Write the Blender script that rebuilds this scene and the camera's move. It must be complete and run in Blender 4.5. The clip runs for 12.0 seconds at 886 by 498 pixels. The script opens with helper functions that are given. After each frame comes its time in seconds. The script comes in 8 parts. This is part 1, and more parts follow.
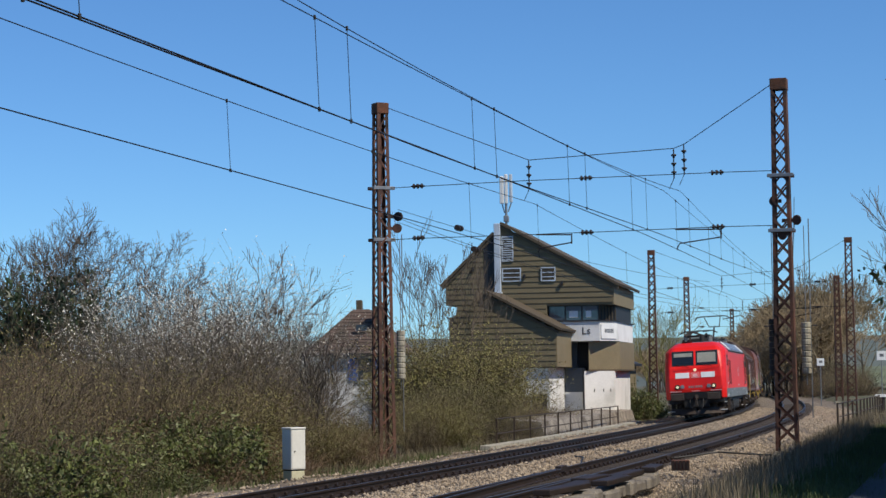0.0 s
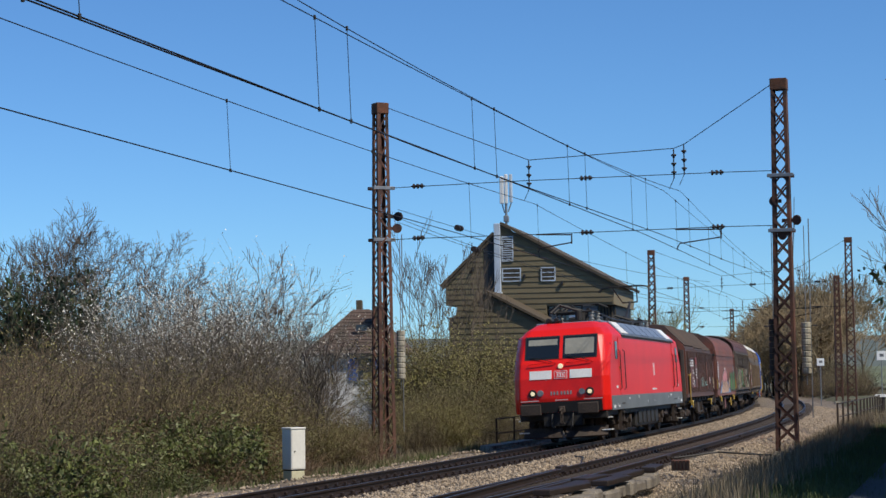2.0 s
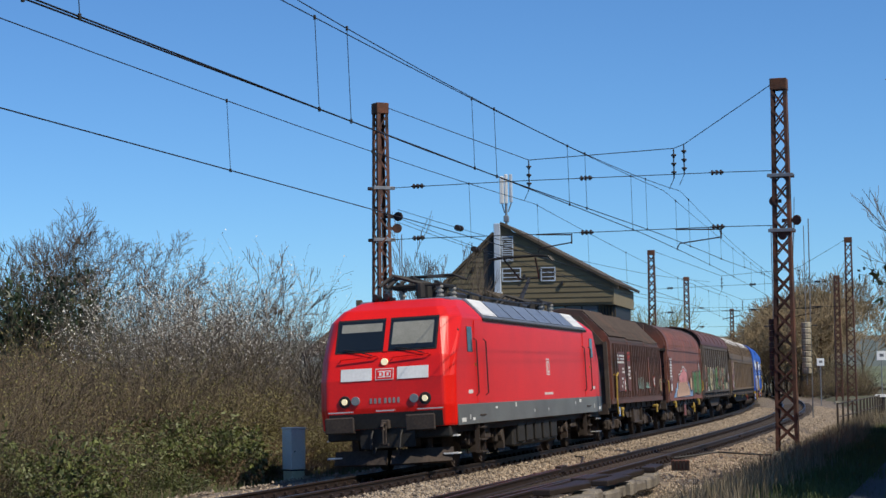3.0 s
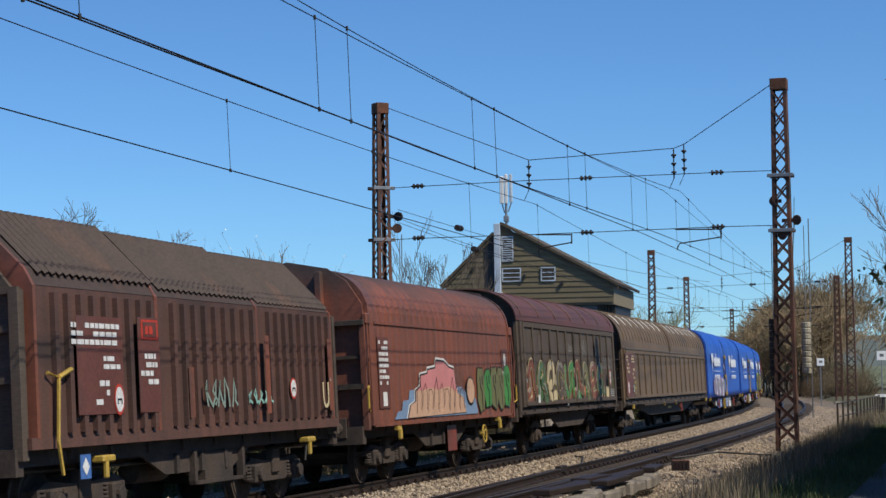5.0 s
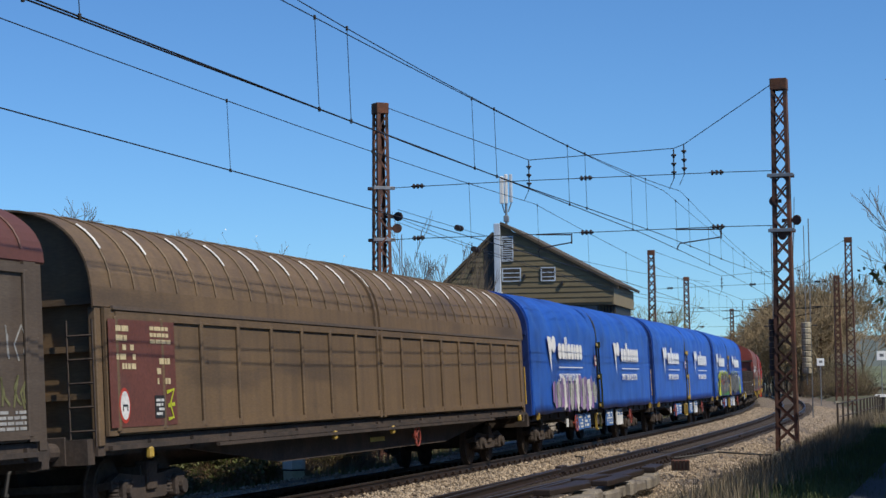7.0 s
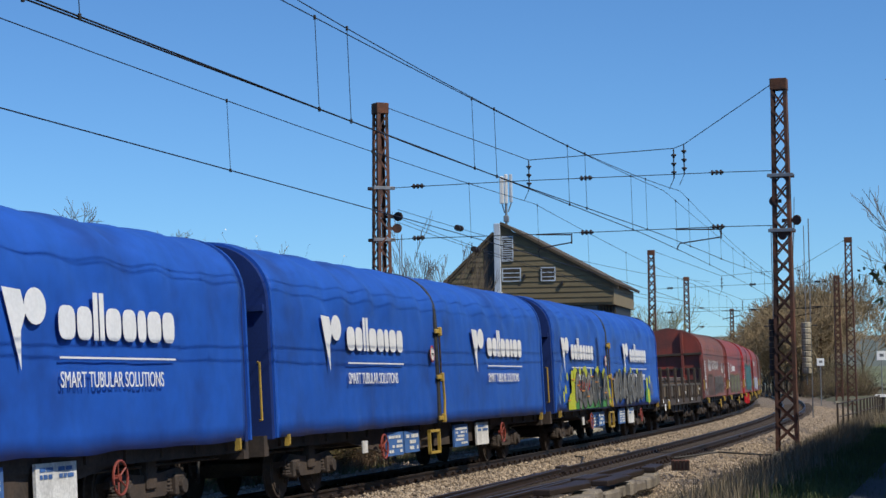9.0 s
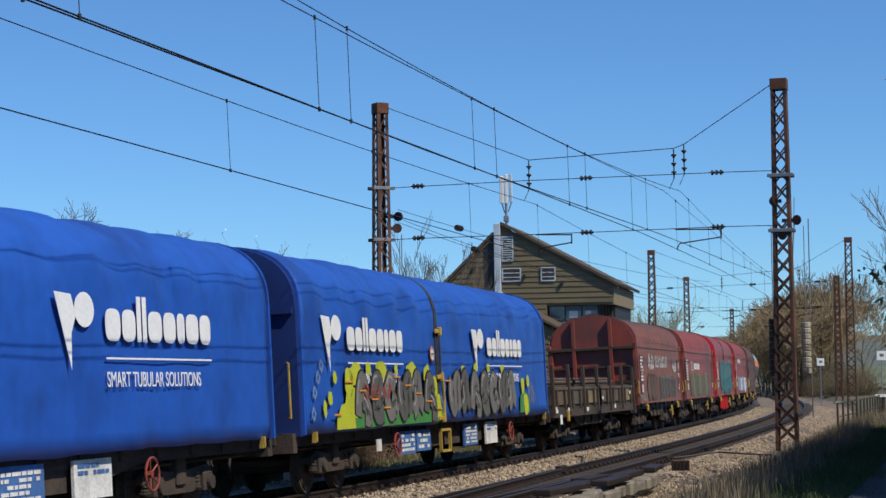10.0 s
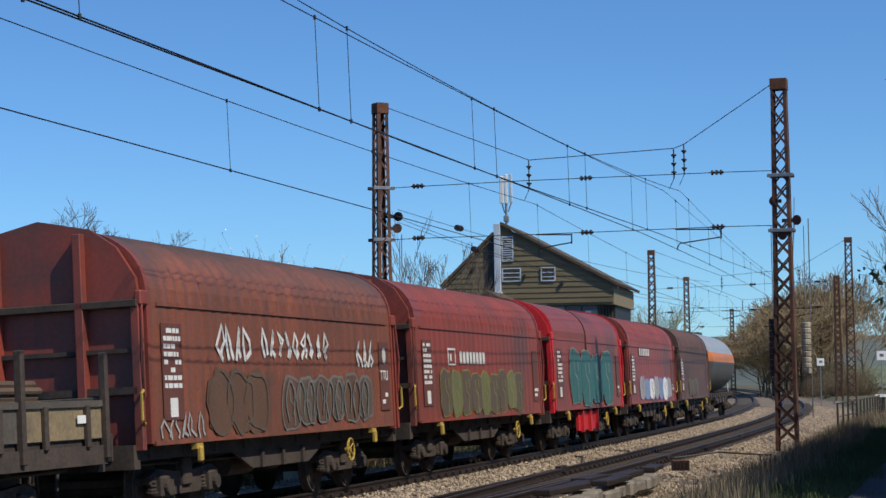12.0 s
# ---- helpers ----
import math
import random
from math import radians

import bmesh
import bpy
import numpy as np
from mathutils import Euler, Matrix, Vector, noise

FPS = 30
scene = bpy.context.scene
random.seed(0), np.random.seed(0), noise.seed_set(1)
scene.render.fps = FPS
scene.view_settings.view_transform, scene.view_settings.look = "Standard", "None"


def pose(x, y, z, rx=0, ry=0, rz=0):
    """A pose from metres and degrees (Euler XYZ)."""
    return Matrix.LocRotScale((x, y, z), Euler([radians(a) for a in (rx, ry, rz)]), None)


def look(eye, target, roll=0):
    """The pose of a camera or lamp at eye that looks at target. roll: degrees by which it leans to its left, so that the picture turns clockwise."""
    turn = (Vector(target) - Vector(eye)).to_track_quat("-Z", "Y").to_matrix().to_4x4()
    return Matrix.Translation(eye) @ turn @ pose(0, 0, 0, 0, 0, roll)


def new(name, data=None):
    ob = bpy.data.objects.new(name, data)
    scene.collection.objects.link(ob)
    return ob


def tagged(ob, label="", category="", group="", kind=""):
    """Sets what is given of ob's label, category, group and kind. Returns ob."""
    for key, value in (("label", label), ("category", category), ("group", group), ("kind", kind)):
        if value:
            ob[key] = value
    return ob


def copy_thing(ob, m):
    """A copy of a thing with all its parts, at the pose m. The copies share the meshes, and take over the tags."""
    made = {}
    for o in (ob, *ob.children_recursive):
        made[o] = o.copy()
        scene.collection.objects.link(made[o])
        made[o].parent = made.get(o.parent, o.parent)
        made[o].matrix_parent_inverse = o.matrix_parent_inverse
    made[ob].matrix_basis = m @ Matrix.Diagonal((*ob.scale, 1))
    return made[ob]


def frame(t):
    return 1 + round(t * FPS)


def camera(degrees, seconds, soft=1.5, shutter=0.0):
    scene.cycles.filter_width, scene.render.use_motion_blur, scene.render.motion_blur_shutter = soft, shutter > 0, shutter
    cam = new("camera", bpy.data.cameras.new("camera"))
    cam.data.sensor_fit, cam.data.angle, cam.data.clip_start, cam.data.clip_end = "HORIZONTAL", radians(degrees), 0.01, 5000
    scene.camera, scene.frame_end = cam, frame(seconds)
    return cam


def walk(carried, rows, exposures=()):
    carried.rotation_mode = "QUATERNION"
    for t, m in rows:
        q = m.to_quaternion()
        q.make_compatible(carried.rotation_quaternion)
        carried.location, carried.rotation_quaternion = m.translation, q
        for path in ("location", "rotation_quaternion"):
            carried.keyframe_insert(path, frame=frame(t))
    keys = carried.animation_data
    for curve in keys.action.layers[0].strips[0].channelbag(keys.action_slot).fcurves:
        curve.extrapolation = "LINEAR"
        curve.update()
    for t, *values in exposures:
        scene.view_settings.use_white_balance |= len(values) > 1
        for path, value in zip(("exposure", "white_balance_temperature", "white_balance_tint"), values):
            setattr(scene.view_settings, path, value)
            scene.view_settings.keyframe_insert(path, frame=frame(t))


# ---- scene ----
cam = camera(24.86, 12.0)
EYE = Vector((0, 0, 1.895))
AIM = EYE + Vector((0, math.cos(radians(3.81)), math.sin(radians(3.81))))
walk(cam, [(0, look(EYE, AIM, -0.8)), (12, look(EYE, AIM, -0.8))], [(0, 0.0), (12, 0.0)])

# ---- light ----
SUN_AZ, SUN_EL = radians(-37), radians(50)      # direction to the sun, from +x towards +y
world = bpy.data.worlds.new("sky")
scene.world = world
world.use_nodes = True
wn = world.node_tree
sky = wn.nodes.new("ShaderNodeTexSky")
sky.sky_type, sky.sun_disc = "NISHITA", False
sky.sun_elevation, sky.sun_rotation = SUN_EL, math.pi / 2 - SUN_AZ
sky.altitude = 1500
sky.air_density, sky.dust_density, sky.ozone_density = 1.0, 0.0, 2.5
hue = wn.nodes.new("ShaderNodeHueSaturation")
hue.inputs["Saturation"].default_value, hue.inputs["Value"].default_value = 1.0, 1.0
wn.links.new(sky.outputs[0], hue.inputs["Color"])
tint = wn.nodes.new("ShaderNodeMix")
tint.data_type, tint.blend_type = "RGBA", "MULTIPLY"
tint.inputs[0].default_value, tint.inputs[7].default_value = 1.0, (0.60, 0.96, 1.32, 1)
wn.links.new(hue.outputs[0], tint.inputs[6])
wn.links.new(tint.outputs[2], wn.nodes["Background"].inputs[0])
wn.nodes["Background"].inputs[1].default_value = 0.093
sun_data = bpy.data.lights.new("sun", "SUN")
sun_data.energy, sun_data.angle, sun_data.color = 4.5, radians(0.53), (1.0, 0.91, 0.76)
sun = new("sun", sun_data)
sun.matrix_world = look((30 * math.cos(SUN_AZ), 30 * math.sin(SUN_AZ), 30), (0, 0, 30 - 30 * math.tan(SUN_EL)))

# ---- materials ----
def mat(name, c1, c2=None, scale=3.0, rough=0.7, metal=0.0, bump=0.0, bscale=40.0, fine=0.25, stain=None, sscale=0.6, samt=0.5,
        stretch=(1, 1, 1), rand=0.0, spec=0.5, soot=None, streak=0.0):
    """Two tones mixed by a broad noise, a fine grain over them, stains of a third colour, and relief."""
    m = bpy.data.materials.new(name)
    m.use_nodes = True
    t = m.node_tree
    b = t.nodes["Principled BSDF"]
    b.inputs["Roughness"].default_value, b.inputs["Metallic"].default_value = rough, metal
    b.inputs["Specular IOR Level"].default_value = spec
    co = t.nodes.new("ShaderNodeTexCoord")
    mp = t.nodes.new("ShaderNodeMapping")
    mp.inputs["Scale"].default_value = stretch
    t.links.new(co.outputs["Object"], mp.inputs["Vector"])

    def ns(sc, detail=5.0):
        n = t.nodes.new("ShaderNodeTexNoise")
        n.inputs["Scale"].default_value, n.inputs["Detail"].default_value = sc, detail
        t.links.new(mp.outputs[0], n.inputs["Vector"])
        return n.outputs[0]

    def ramp(src, a, z):
        r = t.nodes.new("ShaderNodeMapRange")
        r.inputs[1].default_value, r.inputs[2].default_value = a, z
        t.links.new(src, r.inputs[0])
        return r.outputs[0]

    def mix(f, a, z, kind="MIX"):
        x = t.nodes.new("ShaderNodeMix")
        x.data_type, x.blend_type = "RGBA", kind
        for sock, val in ((x.inputs[0], f), (x.inputs[6], a), (x.inputs[7], z)):
            if hasattr(val, "is_linked"):
                t.links.new(val, sock)
            elif isinstance(val, tuple):
                sock.default_value = (*val, 1)
            else:
                sock.default_value = val
        return x.outputs[2]
    c2 = c2 or tuple(v * 0.8 for v in c1)
    col = mix(ramp(ns(scale), 0.35, 0.65), c1, c2)
    if stain:
        col = mix(ramp(ns(sscale, 8.0), 0.62 - 0.25 * samt, 0.75 - 0.2 * samt), col, stain)
    if streak:
        # run-off marks, drawn out downwards
        m2 = t.nodes.new("ShaderNodeMapping")
        m2.inputs["Scale"].default_value = (5.0, 5.0, 0.35)
        t.links.new(co.outputs["Object"], m2.inputs["Vector"])
        n2 = t.nodes.new("ShaderNodeTexNoise")
        n2.inputs["Scale"].default_value, n2.inputs["Detail"].default_value = 1.0, 6.0
        t.links.new(m2.outputs[0], n2.inputs["Vector"])
        k2 = t.nodes.new("ShaderNodeMath")
        k2.operation = "MULTIPLY"
        k2.inputs[1].default_value = streak
        t.links.new(ramp(n2.outputs[0], 0.42, 0.68), k2.inputs[0])
        col = mix(k2.outputs[0], col, stain or tuple(v * 0.4 for v in c1))
    if soot:
        # grime from the exhaust and brake dust that settles on the roof
        sx = t.nodes.new("ShaderNodeSeparateXYZ")
        t.links.new(co.outputs["Object"], sx.inputs[0])
        ad2 = t.nodes.new("ShaderNodeMath")
        ad2.operation = "MULTIPLY_ADD"
        ad2.inputs[1].default_value = 1.1
        t.links.new(ns(1.3, 7.0), ad2.inputs[0])
        t.links.new(sx.outputs[2], ad2.inputs[2])
        col = mix(ramp(ad2.outputs[0], soot[0] + 0.55, soot[1] + 0.55), col, soot[2])
    g = t.nodes.new("ShaderNodeMapRange")
    g.inputs[1].default_value, g.inputs[2].default_value = 0.3, 0.7
    g.inputs[3].default_value, g.inputs[4].default_value = 1 - fine, 1 + fine * 0.5
    t.links.new(ns(bscale), g.inputs[0])
    if rand:
        oi, ge = t.nodes.new("ShaderNodeObjectInfo"), t.nodes.new("ShaderNodeNewGeometry")
        ad = t.nodes.new("ShaderNodeMath")
        ad.operation = "ADD"
        t.links.new(oi.outputs["Random"], ad.inputs[0])
        t.links.new(ge.outputs["Random Per Island"], ad.inputs[1])
        r = t.nodes.new("ShaderNodeMapRange")
        r.inputs[2].default_value = 2.0
        r.inputs[3].default_value, r.inputs[4].default_value = 1 - rand, 1 + rand
        t.links.new(ad.outputs[0], r.inputs[0])
        mu = t.nodes.new("ShaderNodeMath")
        mu.operation = "MULTIPLY"
        t.links.new(g.outputs[0], mu.inputs[0])
        t.links.new(r.outputs[0], mu.inputs[1])
        gain = mu.outputs[0]
    else:
        gain = g.outputs[0]
    vm = t.nodes.new("ShaderNodeVectorMath")
    vm.operation = "SCALE"
    t.links.new(col, vm.inputs[0])
    t.links.new(gain, vm.inputs["Scale"])
    t.links.new(vm.outputs[0], b.inputs["Base Color"])
    if bump:
        bp = t.nodes.new("ShaderNodeBump")
        bp.inputs["Strength"].default_value, bp.inputs["Distance"].default_value = bump, 0.02
        t.links.new(ns(bscale * 0.7), bp.inputs["Height"])
        t.links.new(bp.outputs[0], b.inputs["Normal"])
    return m


def glow(name, color, power):
    m = bpy.data.materials.new(name)
    m.use_nodes = True
    b = m.node_tree.nodes["Principled BSDF"]
    b.inputs["Base Color"].default_value = (*color, 1)
    b.inputs["Emission Color"].default_value, b.inputs["Emission Strength"].default_value = (*color, 1), power
    return m


def glass(name, tint, rough=0.05):
    m = bpy.data.materials.new(name)
    m.use_nodes = True
    b = m.node_tree.nodes["Principled BSDF"]
    b.inputs["Base Color"].default_value = (*tint, 1)
    b.inputs["Roughness"].default_value, b.inputs["Transmission Weight"].default_value = rough, 0.85
    return m


M_RUST = mat("rusty_steel", (0.17, 0.075, 0.05), (0.085, 0.047, 0.036), 2.0, 0.85, 0.2, 0.3, 30, 0.35, (0.03, 0.022, 0.02), 1.2, 0.5)
M_RAIL = mat("rail_steel", (0.05, 0.032, 0.026), (0.035, 0.025, 0.02), 3.0, 0.6, 0.5, 0.1, 30)
M_RAILTOP = mat("polished_rail", (0.12, 0.115, 0.11), (0.08, 0.075, 0.07), 3.0, 0.45, 0.8)
M_SLEEPER = mat("old_sleeper", (0.055, 0.04, 0.03), (0.035, 0.027, 0.022), 4.0, 0.9, 0, 0.4, 25, 0.3, rand=0.3)
M_BALLAST = mat("ballast", (0.27, 0.22, 0.16), (0.14, 0.11, 0.08), 9.0, 0.95, 0, 1.0, 45, 0.5, (0.09, 0.065, 0.05), 0.5, 0.5)
M_OILBED = mat("oily_ballast", (0.105, 0.085, 0.066), (0.055, 0.045, 0.037), 9.0, 0.95, 0, 1.0, 45, 0.5, (0.045, 0.036, 0.03), 0.5, 0.5)
M_STONE = mat("ballast_stone", (0.42, 0.34, 0.25), (0.24, 0.185, 0.13), 3.0, 0.95, 0, 0.2, 40, 0.2, rand=0.45)
M_EARTH = mat("dry_earth", (0.14, 0.115, 0.07), (0.085, 0.08, 0.04), 0.7, 1.0, 0, 0.8, 12, 0.4, (0.06, 0.08, 0.025), 0.25, 0.6)
M_RED = mat("traffic_red_paint", (0.78, 0.009, 0.003), (0.7, 0.008, 0.003), 0.6, 0.42, 0, 0, 20, 0.06)
M_GREYSTRIPE = mat("grey_paint", (0.16, 0.17, 0.175), (0.12, 0.125, 0.13), 1.0, 0.5, 0, 0, 20, 0.15)
M_WHITE = mat("white_paint", (0.78, 0.78, 0.76), (0.7, 0.7, 0.69), 2.0, 0.45, 0, 0, 20, 0.08)
M_ROOFGREY = mat("roof_alu_grey", (0.25, 0.29, 0.36), (0.2, 0.23, 0.28), 2.0, 0.38, 0.3, 0, 20, 0.2)
M_UNDER = mat("underframe_dirt", (0.072, 0.052, 0.041), (0.036, 0.029, 0.025), 2.0, 0.85, 0.1, 0.2, 20, 0.3, (0.07, 0.05, 0.038), 1.5, 0.4)
M_BLACK = mat("black_rubber", (0.012, 0.012, 0.013), None, 2.0, 0.6)
M_GLASS_DARK = mat("cab_glass", (0.012, 0.016, 0.018), None, 1.0, 0.16, 0, 0, 10, 0.1, spec=0.8)
M_BROWN = mat("wagon_brown", (0.125, 0.06, 0.044), (0.088, 0.045, 0.035), 0.5, 0.65, 0, 0.05, 18, 0.22, (0.05, 0.032, 0.026), 0.45, 0.45, (0.5, 0.5, 2.5), streak=0.55)
M_BROWNROOF = mat("sooty_brown_roof", (0.062, 0.04, 0.032), (0.045, 0.031, 0.026), 0.6, 0.75, 0, 0.05, 18, 0.25, (0.1, 0.052, 0.036), 0.6, 0.3)
M_BROWNRED = mat("wagon_red_brown", (0.235, 0.075, 0.043), (0.165, 0.06, 0.038), 0.6, 0.55, 0, 0.05, 18, 0.2, (0.075, 0.05, 0.04), 0.5, 0.45, (0.5, 0.5, 1.0), soot=(3.35, 4.15, (0.065, 0.048, 0.04)), streak=0.5)
M_REDW = mat("wagon_red", (0.29, 0.052, 0.034), (0.215, 0.047, 0.032), 0.6, 0.5, 0, 0.05, 18, 0.16, (0.11, 0.046, 0.038), 0.5, 0.5, soot=(3.6, 4.5, (0.09, 0.05, 0.042)), streak=0.4)
M_BRIGHTRED = mat("wagon_bright_red", (0.62, 0.022, 0.028), (0.5, 0.02, 0.025), 0.6, 0.5, 0, 0.05, 18, 0.15)
M_DARKBROWN = mat("wagon_dark_brown", (0.085, 0.062, 0.045), (0.06, 0.045, 0.035), 0.5, 0.7, 0, 0.05, 18, 0.25, (0.12, 0.095, 0.072), 0.5, 0.4, (0.5, 0.5, 2.5), streak=0.35)
M_OLIVE = mat("wagon_olive_brown", (0.165, 0.108, 0.058), (0.128, 0.085, 0.048), 0.4, 0.65, 0, 0.05, 18, 0.2, (0.08, 0.055, 0.036), 0.5, 0.4, (0.5, 0.5, 2.5), streak=0.5)
M_TARP = mat("blue_tarpaulin", (0.014, 0.092, 0.45), (0.012, 0.076, 0.38), 0.7, 0.5, 0, 0.25, 4, 0.12, (0.012, 0.055, 0.27), 0.7, 0.3)

M_MAROON = mat("maroon_roof", (0.115, 0.042, 0.032), (0.085, 0.036, 0.029), 0.5, 0.6, 0, 0.05, 18, 0.15, (0.08, 0.04, 0.033), 0.5, 0.5)
# ---- mesh building ----
class Geo:
    """Vertices and faces of one mesh, put together from simple solids; m: a matrix on all that is added."""

    def __init__(self):
        self.v, self.f = [], []

    def add(self, verts, faces, m=None):
        n = len(self.v)
        self.v += [tuple(m @ Vector(p)) for p in verts] if m else [tuple(p) for p in verts]
        self.f += [tuple(i + n for i in f) for f in faces]
        return self

    def box(self, x0, x1, y0, y1, z0, z1, m=None, c=0.0):
        """A box, with its upright edges and rims cut by c."""
        if not c:
            v = [(x, y, z) for z in (z0, z1) for x, y in ((x0, y0), (x1, y0), (x1, y1), (x0, y1))]
            return self.add(v, [(3, 2, 1, 0), (4, 5, 6, 7), (0, 1, 5, 4), (1, 2, 6, 5), (2, 3, 7, 6), (3, 0, 4, 7)], m)
        v = []
        for z, k in ((z0, c), (z0 + c, 0), (z1 - c, 0), (z1, c)):
            v += [(x0 + c, y0 + k, z), (x1 - c, y0 + k, z), (x1 - k, y0 + c, z), (x1 - k, y1 - c, z),
                  (x1 - c, y1 - k, z), (x0 + c, y1 - k, z), (x0 + k, y1 - c, z), (x0 + k, y0 + c, z)]
        f = [tuple(range(7, -1, -1)), tuple(range(24, 32))]
        for r in range(3):
            f += [(r * 8 + i, r * 8 + (i + 1) % 8, r * 8 + 8 + (i + 1) % 8, r * 8 + 8 + i) for i in range(8)]
        return self.add(v, f, m)

    def loft(self, rings, closed=True, caps=True, m=None):
        """Skin over rings of equally many points."""
        n = len(rings[0])
        v = [p for r in rings for p in r]
        f = []
        for k in range(len(rings) - 1):
            for i in range(n if closed else n - 1):
                j = (i + 1) % n
                f.append((k * n + i, k * n + j, k * n + n + j, k * n + n + i))
        if caps:
            f += [tuple(range(n - 1, -1, -1)), tuple(range(len(v) - n, len(v)))]
        return self.add(v, f, m)

    def prism(self, profile, x0, x1, m=None):
        """A (y, z) outline drawn along x."""
        return self.loft([[(x, y, z) for y, z in profile] for x in (x0, x1)], m=m)

    def tube(self, points, r, n=6, m=None, caps=True):
        """A round bar along points; r a number or one for each point."""
        pts = [Vector(p) for p in points]
        rs = r if isinstance(r, (list, tuple)) else [r] * len(pts)
        rings = []
        for i, p in enumerate(pts):
            d = (pts[min(i + 1, len(pts) - 1)] - pts[max(i - 1, 0)]).normalized()
            a = d.cross(Vector((0, 0, 1)) if abs(d.z) < 0.9 else Vector((1, 0, 0))).normalized()
            b = d.cross(a)
            rings.append([p + (a * math.cos(k * math.tau / n) + b * math.sin(k * math.tau / n)) * rs[i] for k in range(n)])
        return self.loft(rings, m=m, caps=caps)

    def disc(self, c, axis, r, w, n=20, m=None):
        """A disc of width w, its rim slightly rounded."""
        c, a = Vector(c), Vector(axis).normalized()
        return self.tube([c - a * w / 2, c - a * w * 0.3, c + a * w * 0.3, c + a * w / 2], [r * 0.94, r, r, r * 0.94], n, m)

    def mesh(self, name, material, smooth=False):
        me = bpy.data.meshes.new(name)
        me.from_pydata(self.v, [], self.f)
        me.materials.append(material)
        if smooth:
            me.shade_smooth()
        me.update()
        return me


def part(name, g, material, parent=None, label="", smooth=False, at=None):
    ob = new(name, g.mesh(name, material, smooth) if isinstance(g, Geo) else g)
    if parent:
        ob.parent = parent
    if at is not None:
        ob.matrix_basis = at
    return tagged(ob, label)


def thing(name, label, category, at=None, group="", kind=""):
    ob = new(name)
    ob.empty_display_size = 0.3
    if at is not None:
        ob.matrix_basis = at
    return tagged(ob, label, category, group, kind)


# ---- the line ----
CANT = radians(2.4)
KNOTS = ((-60, 0.00048), (0, 0.00048), (40, 0.00091), (80, 0.00104), (110, 0.00057), (150, 0.00031), (600, 0.00031))
LINE_S = np.arange(-60, 600, 1.0)
LINE_A = np.cumsum(np.interp(LINE_S, [k[0] for k in KNOTS], [k[1] for k in KNOTS]))
LINE_A = radians(75.494) + LINE_A - LINE_A[60]
LINE_X, LINE_Y = np.cumsum(np.cos(LINE_A)), np.cumsum(np.sin(LINE_A))
LINE_X, LINE_Y = 0.042 + LINE_X - LINE_X[60], 47.227 + LINE_Y - LINE_Y[60]
TRACKS = (0.0, 3.75)


def line(s, off=0.0, z=0.0):
    """A point s metres along the train's track (away from the camera), off metres to its right side."""
    x, y, a = (float(np.interp(s, LINE_S, q)) for q in (LINE_X, LINE_Y, LINE_A))
    return Vector((x + off * math.sin(a), y - off * math.cos(a), z))


def heading(s):
    return float(np.interp(s, LINE_S, LINE_A))


def line_pose(s, off=0.0, z=0.0, turn=0.0):
    """A pose on the line whose x points away along it and y to its left."""
    return Matrix.Translation(line(s, off, z)) @ pose(0, 0, 0, 0, 0, math.degrees(heading(s)) + turn)


def smoothstep(a, b, x):
    k = min(1, max(0, (x - a) / (b - a)))
    return k * k * (3 - 2 * k)
# ---- ground and tracks ----
def ground_z(s, off):
    """Height of the ground beside and under the tracks."""
    near = 0.02 * math.sin(s * 0.9 + off) + 0.02 * math.sin(s * 0.37 - off * 1.3)
    if off < -2.6:
        base = -0.22 - 0.22 * smoothstep(-2.6, -3.4, off) + 0.9 * smoothstep(-6, -16, off) * smoothstep(60, 10, s)
        return base + near
    if off <= 1.5:
        return -0.19 + math.sin(CANT) * off + 0.3 * near
    if off <= 2.3:
        return -0.15 - 0.06 * (off - 1.5) + 0.3 * near
    if off <= 5.4:
        return -0.19 + math.sin(CANT) * (off - 3.75) + 0.3 * near
    return -0.12 - 0.18 * smoothstep(5.4, 6.4, off) + 0.4 * smoothstep(6.9, 8.6, off) + near * (1.5 if off > 7 else 1)


GRID_S = [-60, -50, -44] + [-40 + i * 0.8 for i in range(150)] + [80 + i * 2.5 for i in range(32)] + [160 + i * 8 for i in range(20)] + [330, 380, 450, 599]
GRID_O = [-14, -12, -10, -8.5, -7, -6] + [-5.2 + i * 0.3 for i in range(46)] + [9, 10, 12, 15, 20]
g = Geo()
GV = [[line(s, o, ground_z(s, o)) for o in GRID_O] for s in GRID_S]
g.loft(GV, closed=False, caps=False)
strip = part("ground_trackside", g, M_BALLAST, smooth=True)
strip.data.materials.append(M_EARTH)
strip.data.materials.append(M_OILBED)
w = len(GRID_O) - 1
for i, poly in enumerate(strip.data.polygons):
    o = GRID_O[i % w]
    poly.material_index = (2 if min(abs(o + 0.15), abs(o - 3.6)) < 1.1 else 0) if -2.9 < o < 7.2 else 1
tagged(strip, "ballasted trackbed with dry earth and grass verges", "ground", kind="structure")

# the land as far as the horizon
g = Geo()
step = [-2600, -1400, -700, -350, -180, -90, -45, -20, 0, 20, 45, 90, 180, 350, 700, 1400, 2600]
xs, ys = [q + 5 for q in step], [-60, -30, -10, 10, 40, 80, 130, 200, 300, 450, 700, 1000, 1500, 2200, 3200, 4500]
g.loft([[(x, y, -0.62) for x in xs] for y in ys], closed=False, caps=False)
tagged(part("ground", g, M_EARTH), "flat land of dry grass and earth", "ground", kind="structure")

